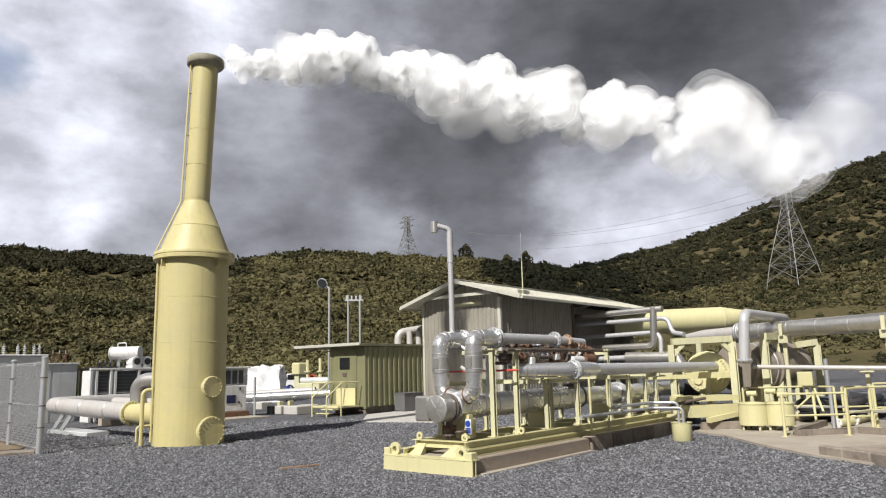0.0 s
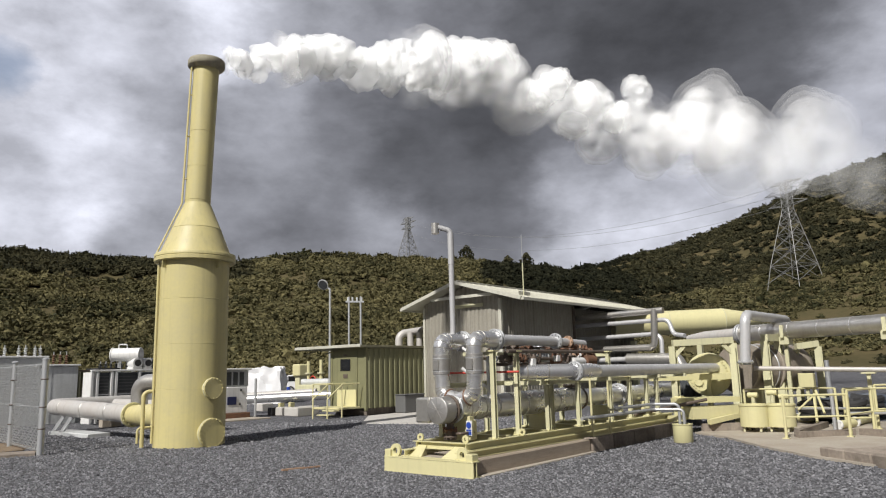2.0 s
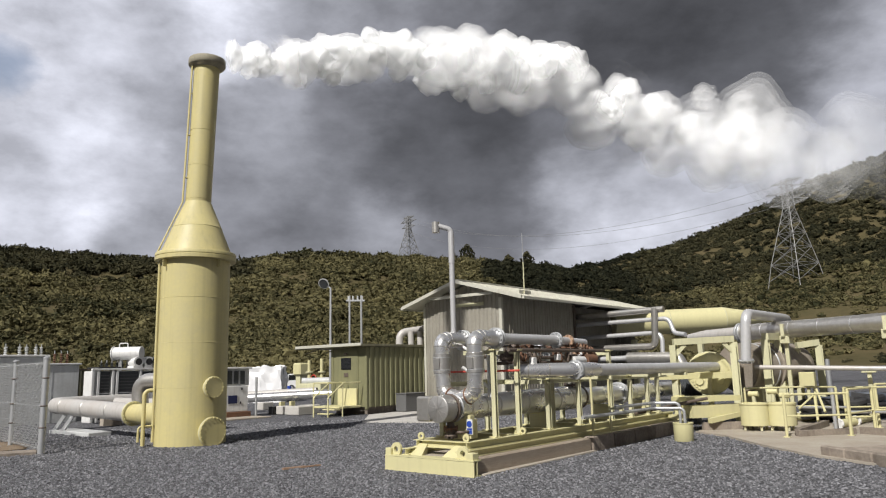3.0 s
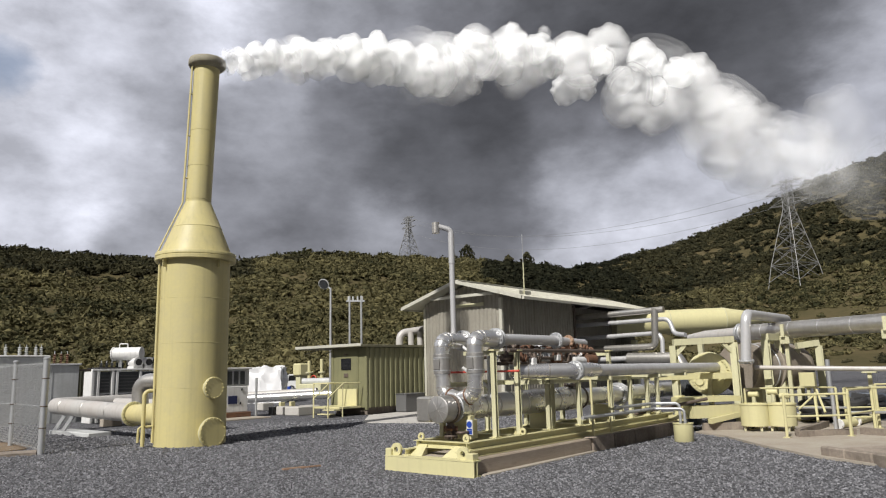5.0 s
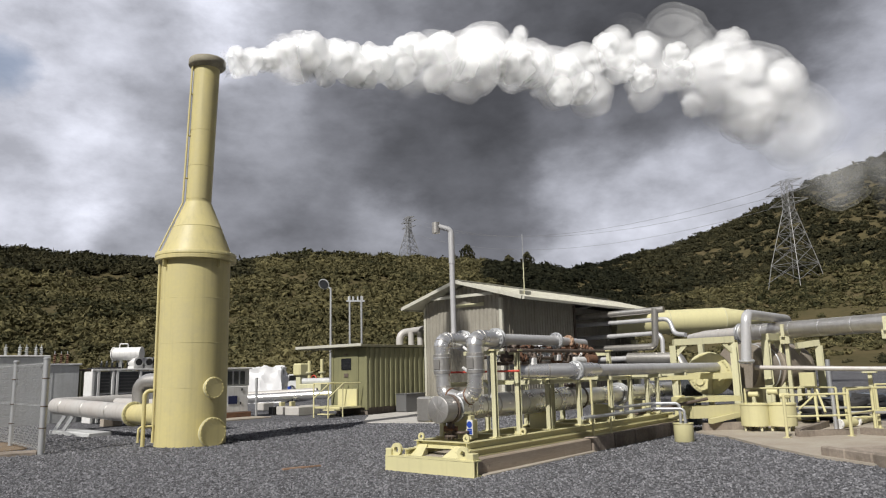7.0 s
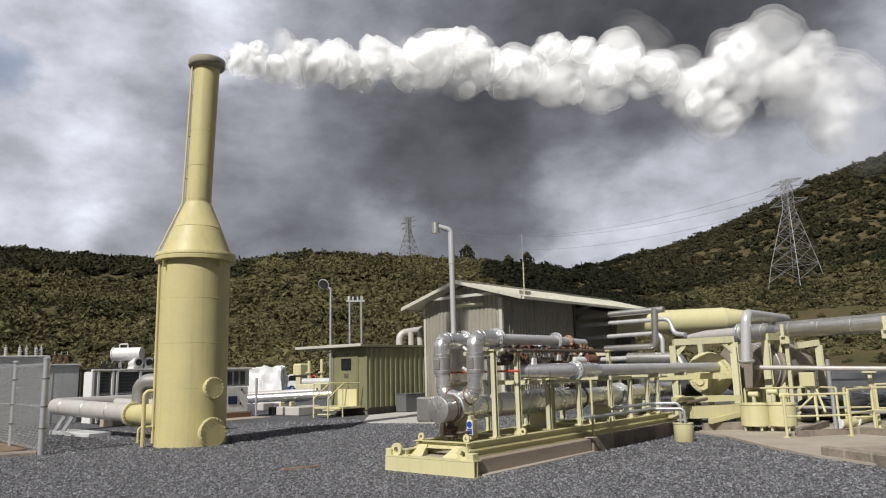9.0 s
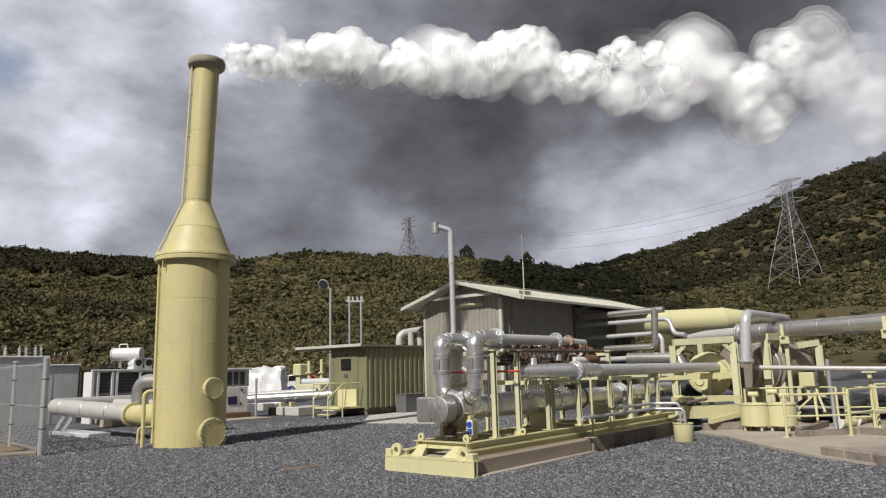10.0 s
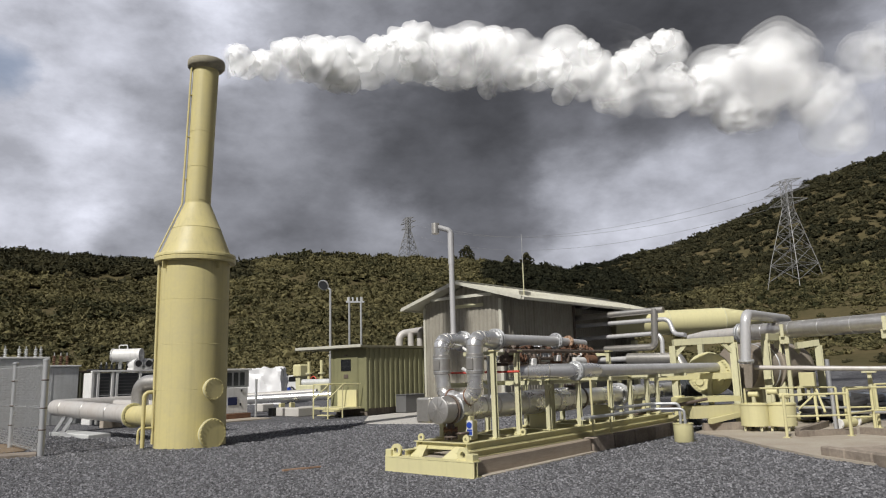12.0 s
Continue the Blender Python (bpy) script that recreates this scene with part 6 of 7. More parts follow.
def build_yard():
    # low steam line with striped sleepers
    p = thing("low_steam_pipe", (-27, 20, 0), "silver clad pipe lying low on concrete sleepers", "pipe")
    part("pipe", tube(fresh(), [(-29.26, 19.25, 0.61), (-24.96, 22.17, 0.78)], 0.2, 22), CLADDING_BRIGHT, p)
    part("pipe", tube(fresh(), [(-30.37, 20.92, 0.74), (-27.21, 22.90, 0.88)], 0.16, 18), WHITE_PIPE, p)
    for q in ((-26.72, 20.45, 0.47), (-26.36, 20.74, 0.49)):
        part("stand", box(fresh(), q[0] - 0.08, q[0] + 0.08, q[1] - 0.12, q[1] + 0.12, 0, q[2], 0.01), CREAM, p, smooth=False)
    blocks = (((-29.49, 21.37, 0.00), 0.55, 0), ((-25.63, 19.15, 0.00), 0.35, 1), ((-25.22, 19.28, 0.00), 0.45, 0), ((-24.26, 19.22, 0.00), 0.9, 0), ((-24.73, 20.20, 0.00), 0.6, 0))
    for c, w, s in blocks:
        b = thing("concrete_block", c, "weathered grey precast concrete block" if not s else "white concrete block with a dark stripe", "block", "concrete blocks")
        part("block", box(fresh(), c[0] - w * 0.6, c[0] + w * 0.4, c[1] - 0.1, c[1] + w, 0, 0.36, 0.03), CONCRETE_PALE, b, smooth=False)
        if s:
            part("stripe", box(fresh(), c[0] - w * 0.5, c[0] + w * 0.404, c[1] - 0.104, c[1] + 0.2, 0.02, 0.34), DARK, b, smooth=False)
    # wrapped stack of goods
    t = thing("wrapped_load", (-38, 27, 0), "tall load wrapped in crumpled white plastic sheeting", "wrapped load")
    a, b = Vector((-38.12, 26.84, 0.48)), Vector((-36.60, 28.10, 0.43))
    bm = bmesh.new()
    bmesh.ops.create_cube(bm, size=1)
    bmesh.ops.subdivide_edges(bm, edges=bm.edges, cuts=9, use_grid_fill=True)
    for v in bm.verts:
        n = noise.noise(v.co * 4.1) * 0.09 + noise.noise(v.co * 11) * 0.05
        top = max(0, v.co.z)
        v.co += v.co.normalized() * n
        v.co.x *= 1 - 0.25 * top * top
        v.co.z += 0.06 * noise.noise(v.co * 3)
    mid = (a + b) / 2
    bmesh.ops.transform(bm, matrix=Matrix.Translation((mid.x, mid.y, 1.07)) @ Matrix.Rotation(YAW, 4, "Z") @ Matrix.Diagonal((2.1, 1.8, 2.15, 1)), verts=bm.verts)
    part("sheeting", bm, TARP, t, angle=25)
    for q in (a, b):
        part("stake", bar(fresh(), (q.x, q.y, 0), (q.x, q.y, 2.15), 0.06), GALV, t, smooth=False)
    w = thing("blue_barrel", (-44.47, 34.56, 0.22), "small blue plastic barrel", "barrel")
    q = (-44.48, 34.56, 0.56)
    part("body", lathe(fresh(), [(0.24, 0), (0.27, 0.05), (0.27, 0.4), (0.285, 0.42), (0.27, 0.44), (0.27, 0.75), (0.24, 0.8)], 20, q[0], q[1]), BLUE, w)
    # far van
    c = Vector((-57.18, 46.11, 0.00))
    v = thing("van", (c.x, c.y, 0), "small white van parked at the foot of the hill", "van")
    m = Matrix.Translation((c.x, c.y, 0)) @ Matrix.Rotation(YAW + 0.25, 4, "Z")
    bm = bmesh.new()
    prof = [(-1.6, 0.3), (-1.6, 1.0), (-1.35, 1.7), (0.5, 1.75), (1.05, 1.1), (1.75, 0.95), (1.85, 0.35)]
    lo = [bm.verts.new((x, -0.8, z)) for x, z in prof]
    hi = [bm.verts.new((x, 0.8, z)) for x, z in prof]
    bm.faces.new(lo), bm.faces.new(hi[::-1])
    for i in range(len(prof)):
        j = (i + 1) % len(prof)
        bm.faces.new((lo[j], lo[i], hi[i], hi[j]))
    bmesh.ops.bevel(bm, geom=list(bm.edges), offset=0.08, segments=2, affect="EDGES")
    bmesh.ops.transform(bm, matrix=m, verts=bm.verts)
    part("body", bm, WHITE_CAR, v)
    for x0, x1 in ((-1.25, -0.45), (-0.35, 0.4)):
        part("window", box(fresh(), x0, x1, -0.815, -0.79, 1.1, 1.6, 0.0, m), GLASS_DARK, v, smooth=False)
    part("windscreen", box(fresh(), 0.55, 0.95, -0.81, -0.79, 1.12, 1.45, 0.0, m), GLASS_DARK, v, smooth=False)
    for x in (-1.0, 1.15):
        for y in (-0.78, 0.78):
            wheel = part("wheel", tube(fresh(), [m @ Vector((x, y - 0.09, 0.32)), m @ Vector((x, y + 0.09, 0.32))], 0.32, 20), DARK, v)
            part("rim", tube(fresh(), [m @ Vector((x, y - 0.1, 0.32)), m @ Vector((x, y - 0.092, 0.32))], 0.19, 16), GALV, wheel)
    # wellhead gear and cream tanks beyond
    g = thing("wellhead", (-43.25, 35.58, 0.52), "cream wellhead valves with a red handwheel", "wellhead")
    for px0, py0, h in ((0, 0, 2.6), (0.75, 0.6, 2.7)):
        q = Vector((-43.22, 35.60, 0.52)) + Vector((px0, py0, 0))
        part("stem", tube(fresh(), [(q.x, q.y, 0), (q.x, q.y, h + 0.1)], 0.13, 12), CREAM, g)
        for z in (0.7, 1.3, 1.8):
            part("flange", ring(fresh(), (q.x, q.y, z), (0, 0, 1), 0.28, 0.1, 16, 8), CREAM_FADED, g)
        part("valve_body", tube(fresh(), [(q.x - 0.4, q.y - 0.3, 1.0), (q.x + 0.4, q.y + 0.3, 1.0)], 0.2, 14), GREY_SHEET, g)
    q = Vector((-42.63, 35.44, 1.28))
    part("handwheel", tube(fresh(), [q + Vector((0.3 * math.cos(k * 0.393), 0.1, 0.3 * math.sin(k * 0.393))) for k in range(17)], 0.05, 6, caps=False), RED, g)
    k = thing("cream_container", (-49.14, 39.79, 1.57), "cream boxy tank on a stand in the far yard", "tank")
    q = (-49.22, 39.72, 2.06)
    part("body", box(fresh(), q[0] - 0.5, q[0] + 0.5, q[1] - 0.6, q[1] + 0.6, q[2] - 0.5, q[2] + 0.55, 0.1), CREAM, k, smooth=False)
    part("stand", box(fresh(), q[0] - 0.3, q[0] + 0.3, q[1] - 0.4, q[1] + 0.4, 0, q[2] - 0.5), CREAM_FADED, k, smooth=False)
    k = thing("cream_skid", (-40.27, 34.16, 0.64), "low cream machinery on the far pad", "machinery")
    q = (-40.27, 34.16, 0.80)
    part("body", box(fresh(), q[0] - 1.2, q[0] + 1.2, q[1] - 1.0, q[1] + 1.0, 0, 1.0, 0.05), CREAM_FADED, k, smooth=False)
    part("top", tube(fresh(), [(q[0] - 1.0, q[1] - 0.8, 1.15), (q[0] + 1.0, q[1] + 0.8, 1.15)], 0.25, 14), GREY_SHEET, k)
    # masts
    l = thing("floodlight_pole", (-25.94, 22.66, 0.94), "galvanised pole with a round tilted floodlight", "street lamp")
    q = Vector((-25.94, 22.65, 3.13))
    top = Vector((-25.97, 22.63, 5.76))
    part("pole", tube(fresh(), [(q.x, q.y, 0), (q.x, q.y, top.z)], 0.06, 12, [0.075, 0.05]), GALV, l)
    n = (RIGHT * -0.25 - FWD * 0.8 + Vector((0, 0, -0.5))).normalized()
    h = Vector((-26.20, 22.44, 5.96))
    part("lamp_head", tube(fresh(), [h - n * 0.22, h - n * 0.15, h, h + n * 0.03], 0.26, 24, [0.08, 0.18, 0.27, 0.27]), GREY_SHEET, l)
    part("lens", tube(fresh(), [h + n * 0.031, h + n * 0.045], 0.23, 24), GREY_DARK, l)
    part("yoke", bar(fresh(), (q.x, q.y, top.z - 0.05), h - n * 0.1, 0.06), GALV, l, smooth=False)
    gate = thing("line_gantry", (-51.55, 48.18, 0.08), "slender timber gantry carrying insulators", "gantry")
    for a in ((-51.97, 47.83, 0.10), (-51.08, 48.57, 0.07)):
        part("pole", tube(fresh(), [(a[0], a[1], -0.2), (a[0], a[1], 9.2)], 0.1, 8), GALV, gate)
    a, b = Vector((-52.21, 47.63, 8.72)), Vector((-50.83, 48.78, 8.68))
    part("crossbar", bar(fresh(), a, b, 0.16), GALV, gate, smooth=False)
    for i in range(4):
        w = a.lerp(b, 0.12 + 0.25 * i)
        part("insulator", tube(fresh(), [w, w + Vector((0, 0, 0.45))], 0.09, 8), GREY_SHEET, gate)
    slab_from("pavement", [(-18.16, 17.29, 0.00), (-15.41, 18.07, 0.00), (-15.58, 22.35, 0.00), (-18.48, 26.53, 0.00), (-21.13, 22.07, 0.00), (-20.93, 20.29, 0.00)], -0.03, 0.03, CONCRETE_PALE, "pale concrete path beside the shed")


CONCRETE_PALE = material("pale_concrete", (0.5, 0.48, 0.45), 0.9, other=(0.36, 0.34, 0.31), amount=0.7, scale=5, bump=0.3)
WHITE_CAR = material("white_car_paint", (0.78, 0.78, 0.78), 0.25, other=(0.7, 0.7, 0.7), coat=0.5, amount=0.3)
build_yard()


# ---- hillside: pylons, lines, lone trees ----
def range_at(az, el):
    """The range at which the slope is first seen under a height angle."""
    r = foot_range(az)
    while r < ridge_range(az) and math.degrees(math.atan2(land(az, r) - 1.7, r)) < el:
        r += 1.0
    return r


def build_pylon(base, height, width, turn, label, slim=0.0055):
    p = thing("pylon", base, label, "pylon", "pylons")
    m = Matrix.Translation(base) @ Matrix.Rotation(turn, 4, "Z")
    wide = lambda k: width / 2 * (1 - 0.80 * min(1, k / 0.72)) if k < 0.72 else width / 2 * 0.20
    levels = [0, 0.17, 0.33, 0.47, 0.58, 0.66, 0.72, 0.79, 0.86, 0.93, 1.0]
    t = height * slim
    corner = lambda k, i: m @ Vector(((1, 1, -1, -1)[i] * wide(k), (1, -1, -1, 1)[i] * wide(k), k * height))
    for i in range(4):
        b = fresh()
        for k0, k1 in zip(levels, levels[1:]):
            bar(b, corner(k0, i) if k0 else corner(0, i) - Vector((0, 0, 1.5)), corner(k1, i), t * 1.2)
        part("leg", b, PYLON, p, smooth=False)
        b = fresh()
        j = (i + 1) % 4
        for k0, k1 in zip(levels, levels[1:]):
            bar(b, corner(k0, i), corner(k1, j), t * 0.75), bar(b, corner(k0, j), corner(k1, i), t * 0.75)
            bar(b, corner(k1, i), corner(k1, j), t * 0.75)
        part("bracing", b, PYLON, p, smooth=False)
    for k, reach in ((0.76, 0.62), (0.88, 0.72), (0.97, 0.5)):
        for sgn in (-1, 1):
            b = fresh()
            tip = m @ Vector((sgn * width * reach, 0, k * height + height * 0.012))
            for i in ((0, 1) if sgn > 0 else (2, 3)):
                bar(b, corner(k, i), tip, t), bar(b, corner(min(1, k + 0.06), i), tip, t * 0.8)
            part("cross_arm", b, PYLON, p, smooth=False)
    return m


PYLON = material("pylon_steel", (0.30, 0.30, 0.30), 0.5, 0.4, other=(0.25, 0.25, 0.25))


def build_hill_things():
    r = range_at(26.5, 5.55)
    b1 = on_land(26.5, r)
    h1 = r * (math.tan(radians(13.0)) - math.tan(radians(5.6)))
    m1 = build_pylon(b1, h1, h1 * 0.36, -0.45, "tall grey lattice steel power pylon on the hillside", 0.0045)
    r2 = ridge_range(-2.85) - 4
    b2 = on_land(-2.85, r2)
    h2 = r2 * (math.tan(radians(12.35)) - math.tan(radians(8.7)))
    m2 = build_pylon(b2, h2, h2 * 0.40, -0.2 - YAW * 0, "grey lattice power pylon on the far ridge", 0.009)
    for sgn, k, reach in ((-1, 0.76, 0.62), (1, 0.88, 0.72), (-1, 0.97, 0.5)):
        a = m1 @ Vector((sgn * h1 * 0.36 * reach, 0, k * h1))
        b = m2 @ Vector((sgn * h2 * 0.4 * reach, 0, k * h2))
        w = thing("power_line", a, "thin sagging overhead power line", "cable", "power lines")
        pts = [a.lerp(b, i / 24) - Vector((0, 0, 9 * 4 * (i / 24) * (1 - i / 24))) for i in range(25)]
        part("wire", tube(fresh(), pts, 0.035, 5), PYLON, w)
    rnd = random.Random(21)
    for az, h, w in ((1.9, 8.6, 7.8), (5.25, 5.2, 5.2), (6.77, 7.6, 6.6), (17.0, 3.6, 2.6), (-10.3, 3.4, 3.0), (10.6, 2.8, 3.4)):
        r = ridge_range(az) - 2
        p = on_land(az, r)
        t = thing("tree", p, "dark lone evergreen tree on the ridge line", "tree", "ridge trees")
        part("trunk", tube(fresh(), [p - Vector((0, 0, 1)), p + Vector((0.1, 0, h * 0.5)), p + Vector((0, 0, h * 0.9))], 0.3, 8, [0.35, 0.2, 0.06]), BARK, t)
        for i in range(5):
            a = rnd.uniform(0, 6.28)
            z = h * rnd.uniform(0.25, 0.6)
            part("limb", tube(fresh(), [p + Vector((0, 0, z)), p + Vector((math.cos(a) * w * 0.35, math.sin(a) * w * 0.35, z + h * 0.12))], 0.08, 6, [0.1, 0.04]), BARK, t)
        b = fresh()
        for i in range(260):
            k = rnd.uniform(0.15, 1.0)
            rad = w * 0.5 * max(0.05, 1 - (abs(k - 0.4) / 0.62) ** 2.2) * math.sqrt(rnd.uniform(0.05, 1)) * rnd.uniform(0.8, 1.1)
            a = rnd.uniform(0, 6.28)
            c = p + Vector((math.cos(a) * rad, math.sin(a) * rad, h * k))
            s = rnd.uniform(0.25, 0.55)
            q = bmesh.ops.create_icosphere(b, subdivisions=1, radius=s)
            for v in q["verts"]:
                v.co *= rnd.uniform(0.6, 1.3)
                v.co += c
        part("crown", b, LEAF_DARK, t, smooth=False)


BARK = material("grey_bark", (0.09, 0.07, 0.05), 0.9, other=(0.05, 0.04, 0.03))
build_hill_things()


# ---- loose stones over the near gravel ----
def build_stones():
    rnd = np.random.RandomState(4)
    n = 90000
    az = np.radians(rnd.uniform(-35, 35, n))
    r = 6.0 * (27.0 / 6.0) ** rnd.uniform(0, 1, n)
    x = FWD.x * np.cos(az) * r + RIGHT.x * np.sin(az) * r
    y = FWD.y * np.cos(az) * r + RIGHT.y * np.sin(az) * r
    on_plinth = (x > -9.1) & (x < -7.16) & (y > 9.2) & (y < 18.4)
    on_apron = (x > -6.9) & (y > 12.3) & (y > 13.4 - 1.25 * (x + 2.2))
    in_stack = (x - CX) ** 2 + (y - CY) ** 2 < 0.9
    keep = ~(on_plinth | on_apron | in_stack)
    x, y, r = x[keep], y[keep], r[keep]
    n = len(x)
    base = np.array([(1, 0, 0), (-1, 0, 0), (0, 1, 0), (0, -1, 0), (0, 0, 1), (0, 0, -1)], float)
    tri = np.array([(0, 2, 4), (2, 1, 4), (1, 3, 4), (3, 0, 4), (2, 0, 5), (1, 2, 5), (3, 1, 5), (0, 3, 5)])
    size = rnd.uniform(0.009, 0.021, n) * np.where(rnd.rand(n) < 0.04, 1.5, 1) * (r / 10) ** 0.6
    v = base[None] * (1 + rnd.uniform(-0.35, 0.35, (n, 6, 1))) + rnd.uniform(-0.25, 0.25, (n, 6, 3))
    v = v * size[:, None, None]
    w = rnd.uniform(0, 6.283, n)
    c, s = np.cos(w)[:, None], np.sin(w)[:, None]
    vx, vy, vz = v[..., 0] * c - v[..., 1] * s, v[..., 0] * s + v[..., 1] * c, v[..., 2] * 0.75
    tilt = rnd.uniform(-0.8, 0.8, n)[:, None]
    vy, vz = vy * np.cos(tilt) - vz * np.sin(tilt), vy * np.sin(tilt) + vz * np.cos(tilt)
    out = np.stack([vx + x[:, None], vy + y[:, None], vz + 0.006], -1).reshape(-1, 3)
    f = (tri[None] + 6 * np.arange(n)[:, None, None]).reshape(-1, 3)
    me = bpy.data.meshes.new("gravel")
    me.from_pydata(out.tolist(), [], f.tolist())
    me.materials.append(STONE)
    tagged(new("gravel", me), "loose angular grey crushed stone covering the yard", "gravel", kind="stuff")


build_stones()


def build_scrap():
    w = thing("scrap_board", (-10.66, 8.6, 0), "weathered tan strip of board lying in the gravel", "board")
    a, b = Vector((-10.76, 8.27, 0.02)), Vector((-10.56, 8.98, 0.02))
    part("strip", bar(fresh(), a, a.lerp(b, 0.6), 0.09, 0.03), RUST_PALE, w, smooth=False)
    part("splinter", bar(fresh(), a.lerp(b, 0.55) + Vector((0.03, 0.05, 0)), b, 0.06, 0.025), RUST_PALE, w, smooth=False)


build_scrap()

# ---- the steam plume ----
def afar(s):
    """The wind carries the steam away from the yard as it goes across."""
    return 1 + 0.07 * s


def steam_material(name, first, second, thin, gone, density):
    """White steam; it thickens between two distances from the mouth, and thins out downwind."""
    m = bpy.data.materials.new(name)
    m.use_nodes = True
    nt = m.node_tree
    nt.nodes.clear()
    N, L = nt.nodes.new, nt.links.new
    geo = N("ShaderNodeNewGeometry")
    dot = N("ShaderNodeVectorMath")
    dot.operation = "DOT_PRODUCT"
    L(geo.outputs["Position"], dot.inputs[0])
    dot.inputs[1].default_value = RIGHT
    first, second, thin, gone = (afar(s) * (Vector((CX, CY, 0)).dot(RIGHT) + s) for s in (first, second, thin, gone))
    rise = N("ShaderNodeMapRange")
    rise.interpolation_type = "SMOOTHSTEP"
    rise.inputs["From Min"].default_value, rise.inputs["From Max"].default_value = first, second
    rise.inputs["To Max"].default_value = 1.0
    fall = N("ShaderNodeMapRange")
    fall.interpolation_type = "SMOOTHSTEP"
    fall.inputs["From Min"].default_value, fall.inputs["From Max"].default_value = thin, gone
    fall.inputs["To Min"].default_value, fall.inputs["To Max"].default_value = 1.0, 0.1
    L(dot.outputs["Value"], rise.inputs["Value"]), L(dot.outputs["Value"], fall.inputs["Value"])
    mul = N("ShaderNodeMath")
    mul.operation = "MULTIPLY"
    L(rise.outputs[0], mul.inputs[0]), L(fall.outputs[0], mul.inputs[1])
    no = N("ShaderNodeTexNoise")
    no.inputs["Scale"].default_value, no.inputs["Detail"].default_value = 3.5, 5
    tc = N("ShaderNodeTexCoord")
    L(tc.outputs["Object"], no.inputs["Vector"])
    # density eats holes in the thin parts
    a = N("ShaderNodeMath")
    a.operation = "MULTIPLY_ADD"
    a.inputs[1].default_value, a.inputs[2].default_value = 2.0, -0.5
    L(mul.outputs[0], a.inputs[0])
    b = N("ShaderNodeMath")
    b.operation = "ADD"
    b.use_clamp = True
    L(a.outputs[0], b.inputs[0])
    c = N("ShaderNodeMath")
    c.operation = "MULTIPLY_ADD"
    c.inputs[1].default_value, c.inputs[2].default_value = 0.6, -0.3
    L(no.outputs["Fac"], c.inputs[0]), L(c.outputs[0], b.inputs[1])
    e = N("ShaderNodeMath")
    e.operation = "MULTIPLY"
    L(b.outputs[0], e.inputs[0]), L(mul.outputs[0], e.inputs[1])
    veil = N("ShaderNodeMath")
    veil.operation = "MULTIPLY"
    veil.inputs[1].default_value = density
    L(e.outputs[0], veil.inputs[0])
    e = veil
    dif = N("ShaderNodeBsdfDiffuse")
    dif.inputs["Color"].default_value = (0.75, 0.755, 0.76, 1)
    tra = N("ShaderNodeBsdfTranslucent")
    tra.inputs["Color"].default_value = (0.75, 0.755, 0.76, 1)
    # steam scatters light all ways: its shade hardly follows the surface
    soft = N("ShaderNodeVectorMath")
    soft.operation = "MULTIPLY_ADD"
    soft.inputs[1].default_value, soft.inputs[2].default_value = (0.12, 0.12, 0.12), to_sun * 0.88
    L(geo.outputs["Normal"], soft.inputs[0])
    unit = N("ShaderNodeVectorMath")
    unit.operation = "NORMALIZE"
    L(soft.outputs[0], unit.inputs[0]), L(unit.outputs[0], dif.inputs["Normal"])
    L(unit.outputs[0], tra.inputs["Normal"])
    mx = N("ShaderNodeAddShader")
    L(dif.outputs[0], mx.inputs[0]), L(tra.outputs[0], mx.inputs[1])
    clear = N("ShaderNodeBsdfTransparent")
    fin = N("ShaderNodeMixShader")
    L(e.outputs[0], fin.inputs[0]), L(clear.outputs[0], fin.inputs[1]), L(mx.outputs[0], fin.inputs[2])
    out = N("ShaderNodeOutputMaterial")
    L(fin.outputs[0], out.inputs["Surface"])
    return m


def puff_mesh(name, seed, mat, subs, smooth):
    """A billow of nested soft veils, each the outer skin of many overlapping balls: thick in its heart, thin at its rim."""
    rnd = np.random.RandomState(int(seed * 10))
    balls = []
    for count, low, high, r0, r1 in ((16, 0.38, 0.56, 0.3, 0.44), (40, 0.62, 0.8, 0.15, 0.24), (90, 0.8, 0.93, 0.07, 0.13)):
        for _ in range(count):
            d = rnd.normal(size=3)
            d /= np.linalg.norm(d)
            balls.append((d * rnd.uniform(low, high), rnd.uniform(r0, r1)))
    vv, ff, base = [], [], 0
    for sub, shrink in zip(subs, (1.0, 0.87, 0.74, 0.6)):
        bm = bmesh.new()
        bmesh.ops.create_icosphere(bm, subdivisions=sub, radius=1)
        ways = np.array([v.co[:] for v in bm.verts])
        ways /= np.linalg.norm(ways, axis=1)[:, None]
        reach = np.full(len(ways), 0.55)
        for c, r in balls:
            b = ways @ c
            q = b * b - c @ c + r * r
            ok = (q > 0) & (b > 0)
            reach[ok] = np.maximum(reach[ok], b[ok] + np.sqrt(q[ok]))
        for v, w, k in zip(bm.verts, ways, reach):
            v.co = Vector(w * k)
        for _ in range(smooth if sub > 3 else 1):
            bmesh.ops.smooth_vert(bm, verts=bm.verts, factor=0.5, use_axis_x=True, use_axis_y=True, use_axis_z=True)
        vv += [tuple(v.co * shrink) for v in bm.verts]
        ff += [tuple(v.index + base for v in f.verts) for f in bm.faces]
        if base:
            ff.append((last, base, base + 1))        # a shred of steam ties the veils together
        last = base
        base = len(vv)
        bm.free()
    me = bpy.data.meshes.new(name)
    me.from_pydata(vv, [], ff)
    me.polygons.foreach_set("use_smooth", [True] * len(me.polygons))
    me.materials.append(mat)
    return me


MOUTH = Vector((CX, CY, 10.42)) + RIGHT * 0.12
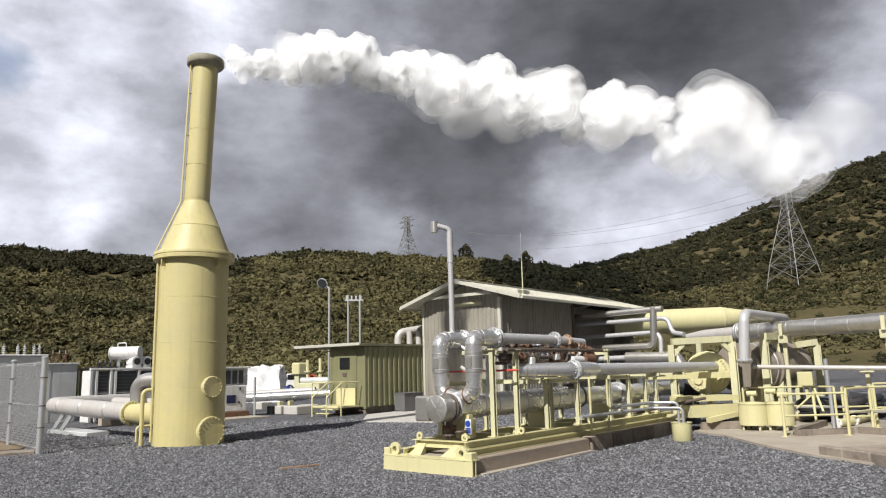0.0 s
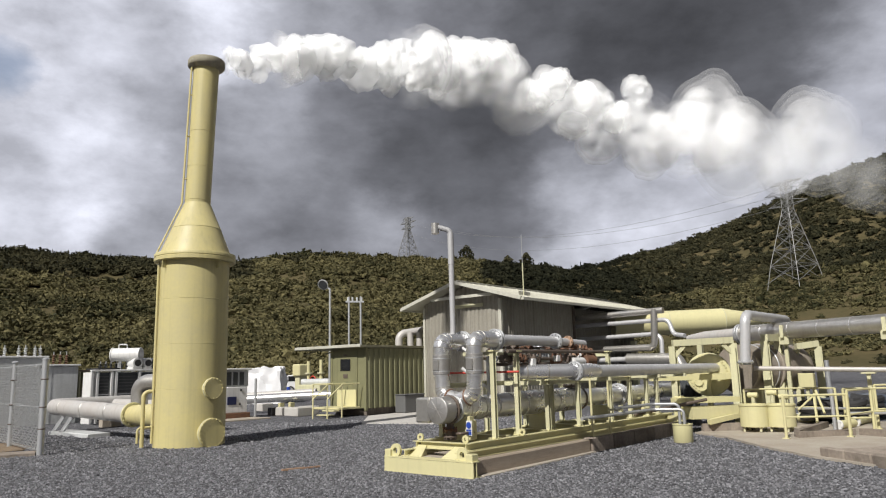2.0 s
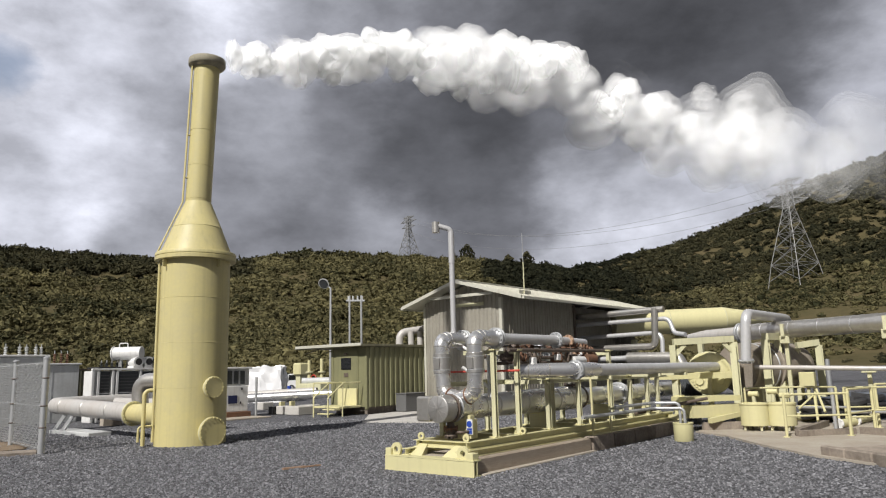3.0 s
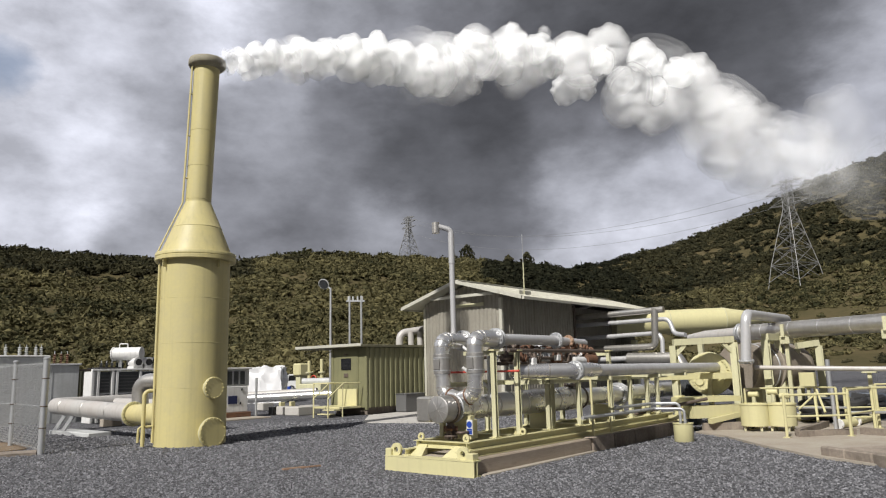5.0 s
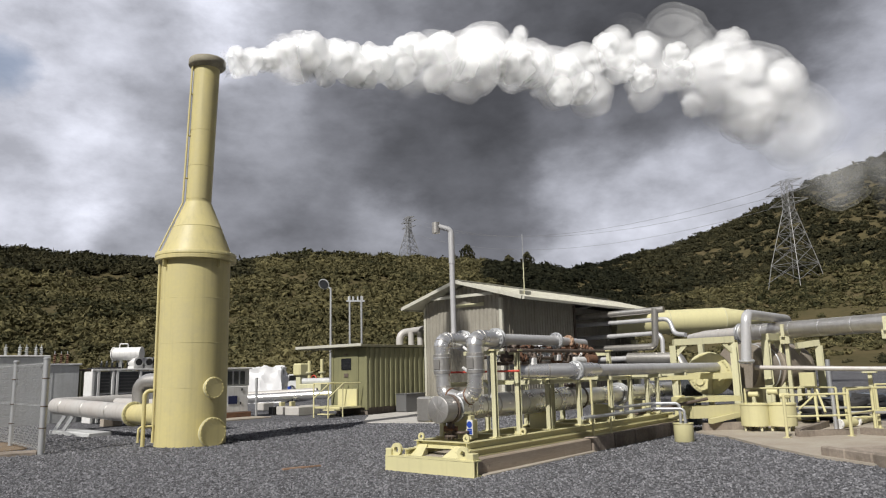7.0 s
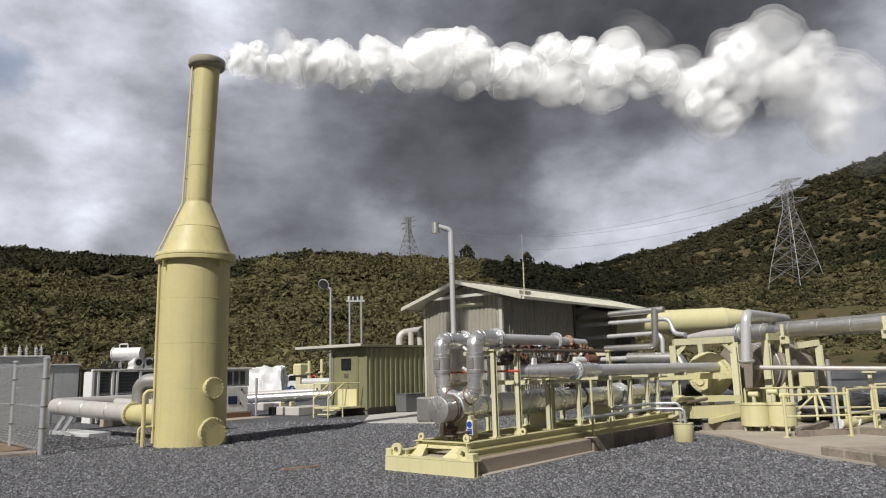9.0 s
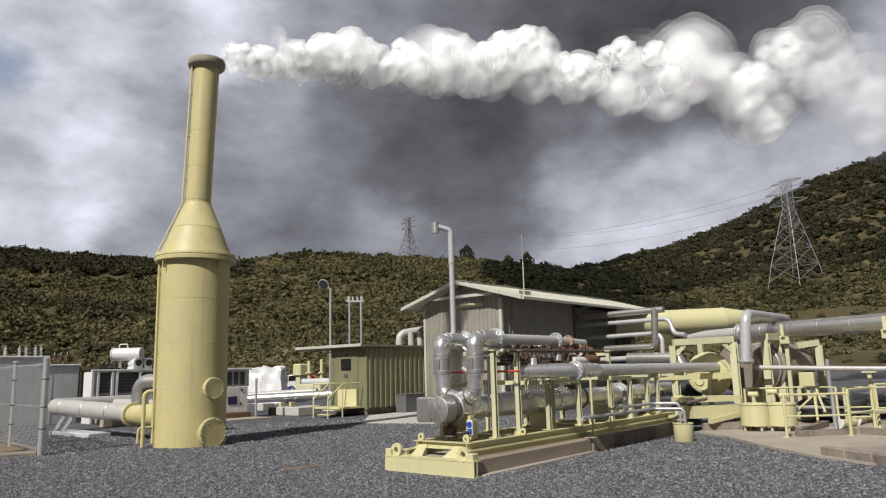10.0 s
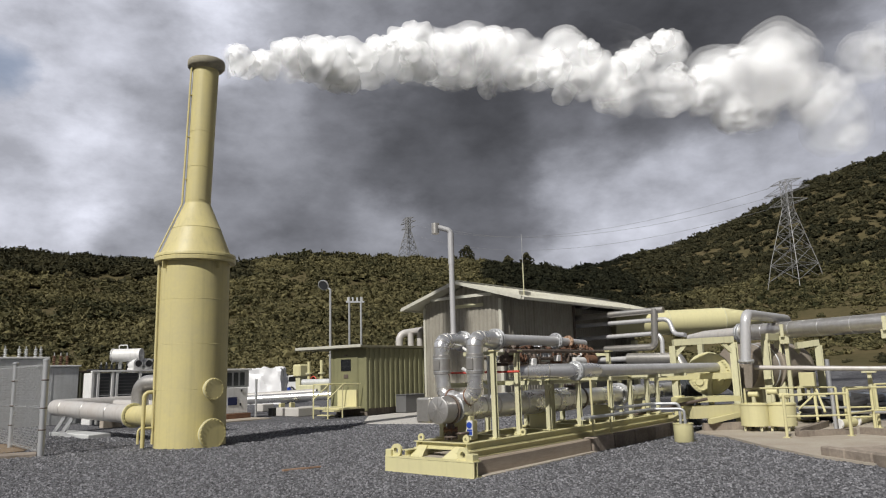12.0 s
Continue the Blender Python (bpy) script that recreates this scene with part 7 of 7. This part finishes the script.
# radius, puffs a second, where they begin and reach full strength, fineness of the veils, their density
SIZES = {"small": (0.46, 7.5, 0.6, 1.3, (4, 3, 3), 0.2), "middle": (0.84, 5.0, 1.4, 3.2, (4, 4, 3), 0.19), "large": (1.5, 3.2, 3.4, 8.0, (4, 4, 4), 0.15),
         "vast": (2.7, 1.6, 9.0, 16.0, (4, 4, 4), 0.08)}
# where the early and the later steam of each size begins to thin and is nearly gone
FADES = {"small": (6, 11, 7, 12), "middle": (10.5, 18, 13, 20), "large": (11, 20.5, 14, 23), "vast": (12.5, 24, 15, 26)}
plume = thing("steam_plume", MOUTH, "white billowing steam plume drifting from the stack mouth", "steam")
PUFFS = []


def drift(age):
    """How far a puff has gone across the view, in metres, at its age."""
    return 2.05 * age if age < 7 else 14.35 + 1.35 * (age - 7)


def puff_place(p, t):
    """A puff's place from the mouth at t seconds."""
    age = t - p["born"]
    if age < 0:
        k = max(0.0, min(1.0, (age + 0.1) / 0.1))
        return Vector((0, 0, -12.5 + 12.3 * k))
    s = drift(age)
    low = max(0.0, min(1.0, (-0.9 - p["born"]) / 1.3))          # the early steam sinks, the later rides level
    sink_old = -0.055 * s - 0.0055 * min(s, 13) ** 2 - 0.07 * max(0, s - 13)
    sink_new = 0.16 * math.sin(min(s, 15) * 0.22) - 0.0032 * max(0, s - 9) ** 2
    crest = math.exp(-((p["born"] + 0.2) / 0.8) ** 2) * min(1, s / 9) * 0.1
    z = low * sink_old + (1 - low) * sink_new + crest
    half = 0.46 + 0.104 * s - 0.0022 * s * s + (0.04 if p["r"] > 1.2 else -0.02) * max(0, s - 9)
    g = afar(s)
    free = max(0.05, half - 0.72 * p["r"] / g)
    across = FWD * (p["u"] * free + 0.12 * s)
    up = p["v"] * free + 0.16 * half * math.sin(p["born"] * 2.3) * min(1, s / 3)
    return EYE + (MOUTH + RIGHT * (s + 0.2) + across + Vector((0, 0, z + up)) - EYE) * g - MOUTH


def build_plume():
    rnd = random.Random(11)
    for size, (r, rate, first, second, subs, density) in SIZES.items():
        early = steam_material("early_steam_" + size, first, second, *FADES[size][:2], density)
        later = steam_material("later_steam_" + size, first, second, *FADES[size][2:], density)
        meshes = [puff_mesh("puff", i + 10 * r, early, subs, 2 if r < 1 else 4) for i in range(5)]
        meshes += [m.copy() for m in meshes]
        for m in meshes[5:]:
            m.materials[0] = later
        n = int(26.0 * rate)
        for i in range(n):
            born = -13.6 + 25.6 * (i + rnd.uniform(0, 0.9)) / n
            ob = new("puff", meshes[i % 5 + (5 if born > -2.0 else 0)])
            ob.parent = plume
            k = r * rnd.uniform(0.85, 1.2)
            ob.scale = (k * rnd.uniform(0.95, 1.25), k, k * rnd.uniform(0.85, 1.05))
            w = rnd.uniform(0, 6.283)
            q = math.sqrt(rnd.uniform(0, 1))
            PUFFS.append(dict(ob=ob, born=born, r=k, u=q * math.cos(w), v=q * math.sin(w), spin=rnd.uniform(-14, 14), turn=(rnd.uniform(0, 360), rnd.uniform(0, 360), rnd.uniform(0, 360))))


build_plume()


def motions():
    for p in PUFFS:
        times = {0.0, 12.0}
        times |= {float(t) for t in range(1, 12)}
        for dt in (-0.1, 0.0, 0.25, 0.5):
            if 0 < p["born"] + dt < 12:
                times.add(round(p["born"] + dt, 2))
        rows, last = [], -1
        for t in sorted(times):
            if frame(t) == last:
                continue
            last = frame(t)
            c = puff_place(p, t)
            a = p["turn"]
            rows.append((t, pose(c.x, c.y, c.z, a[0], a[1] - p["spin"] * t, a[2])))
        walk(p["ob"], rows)


motions()
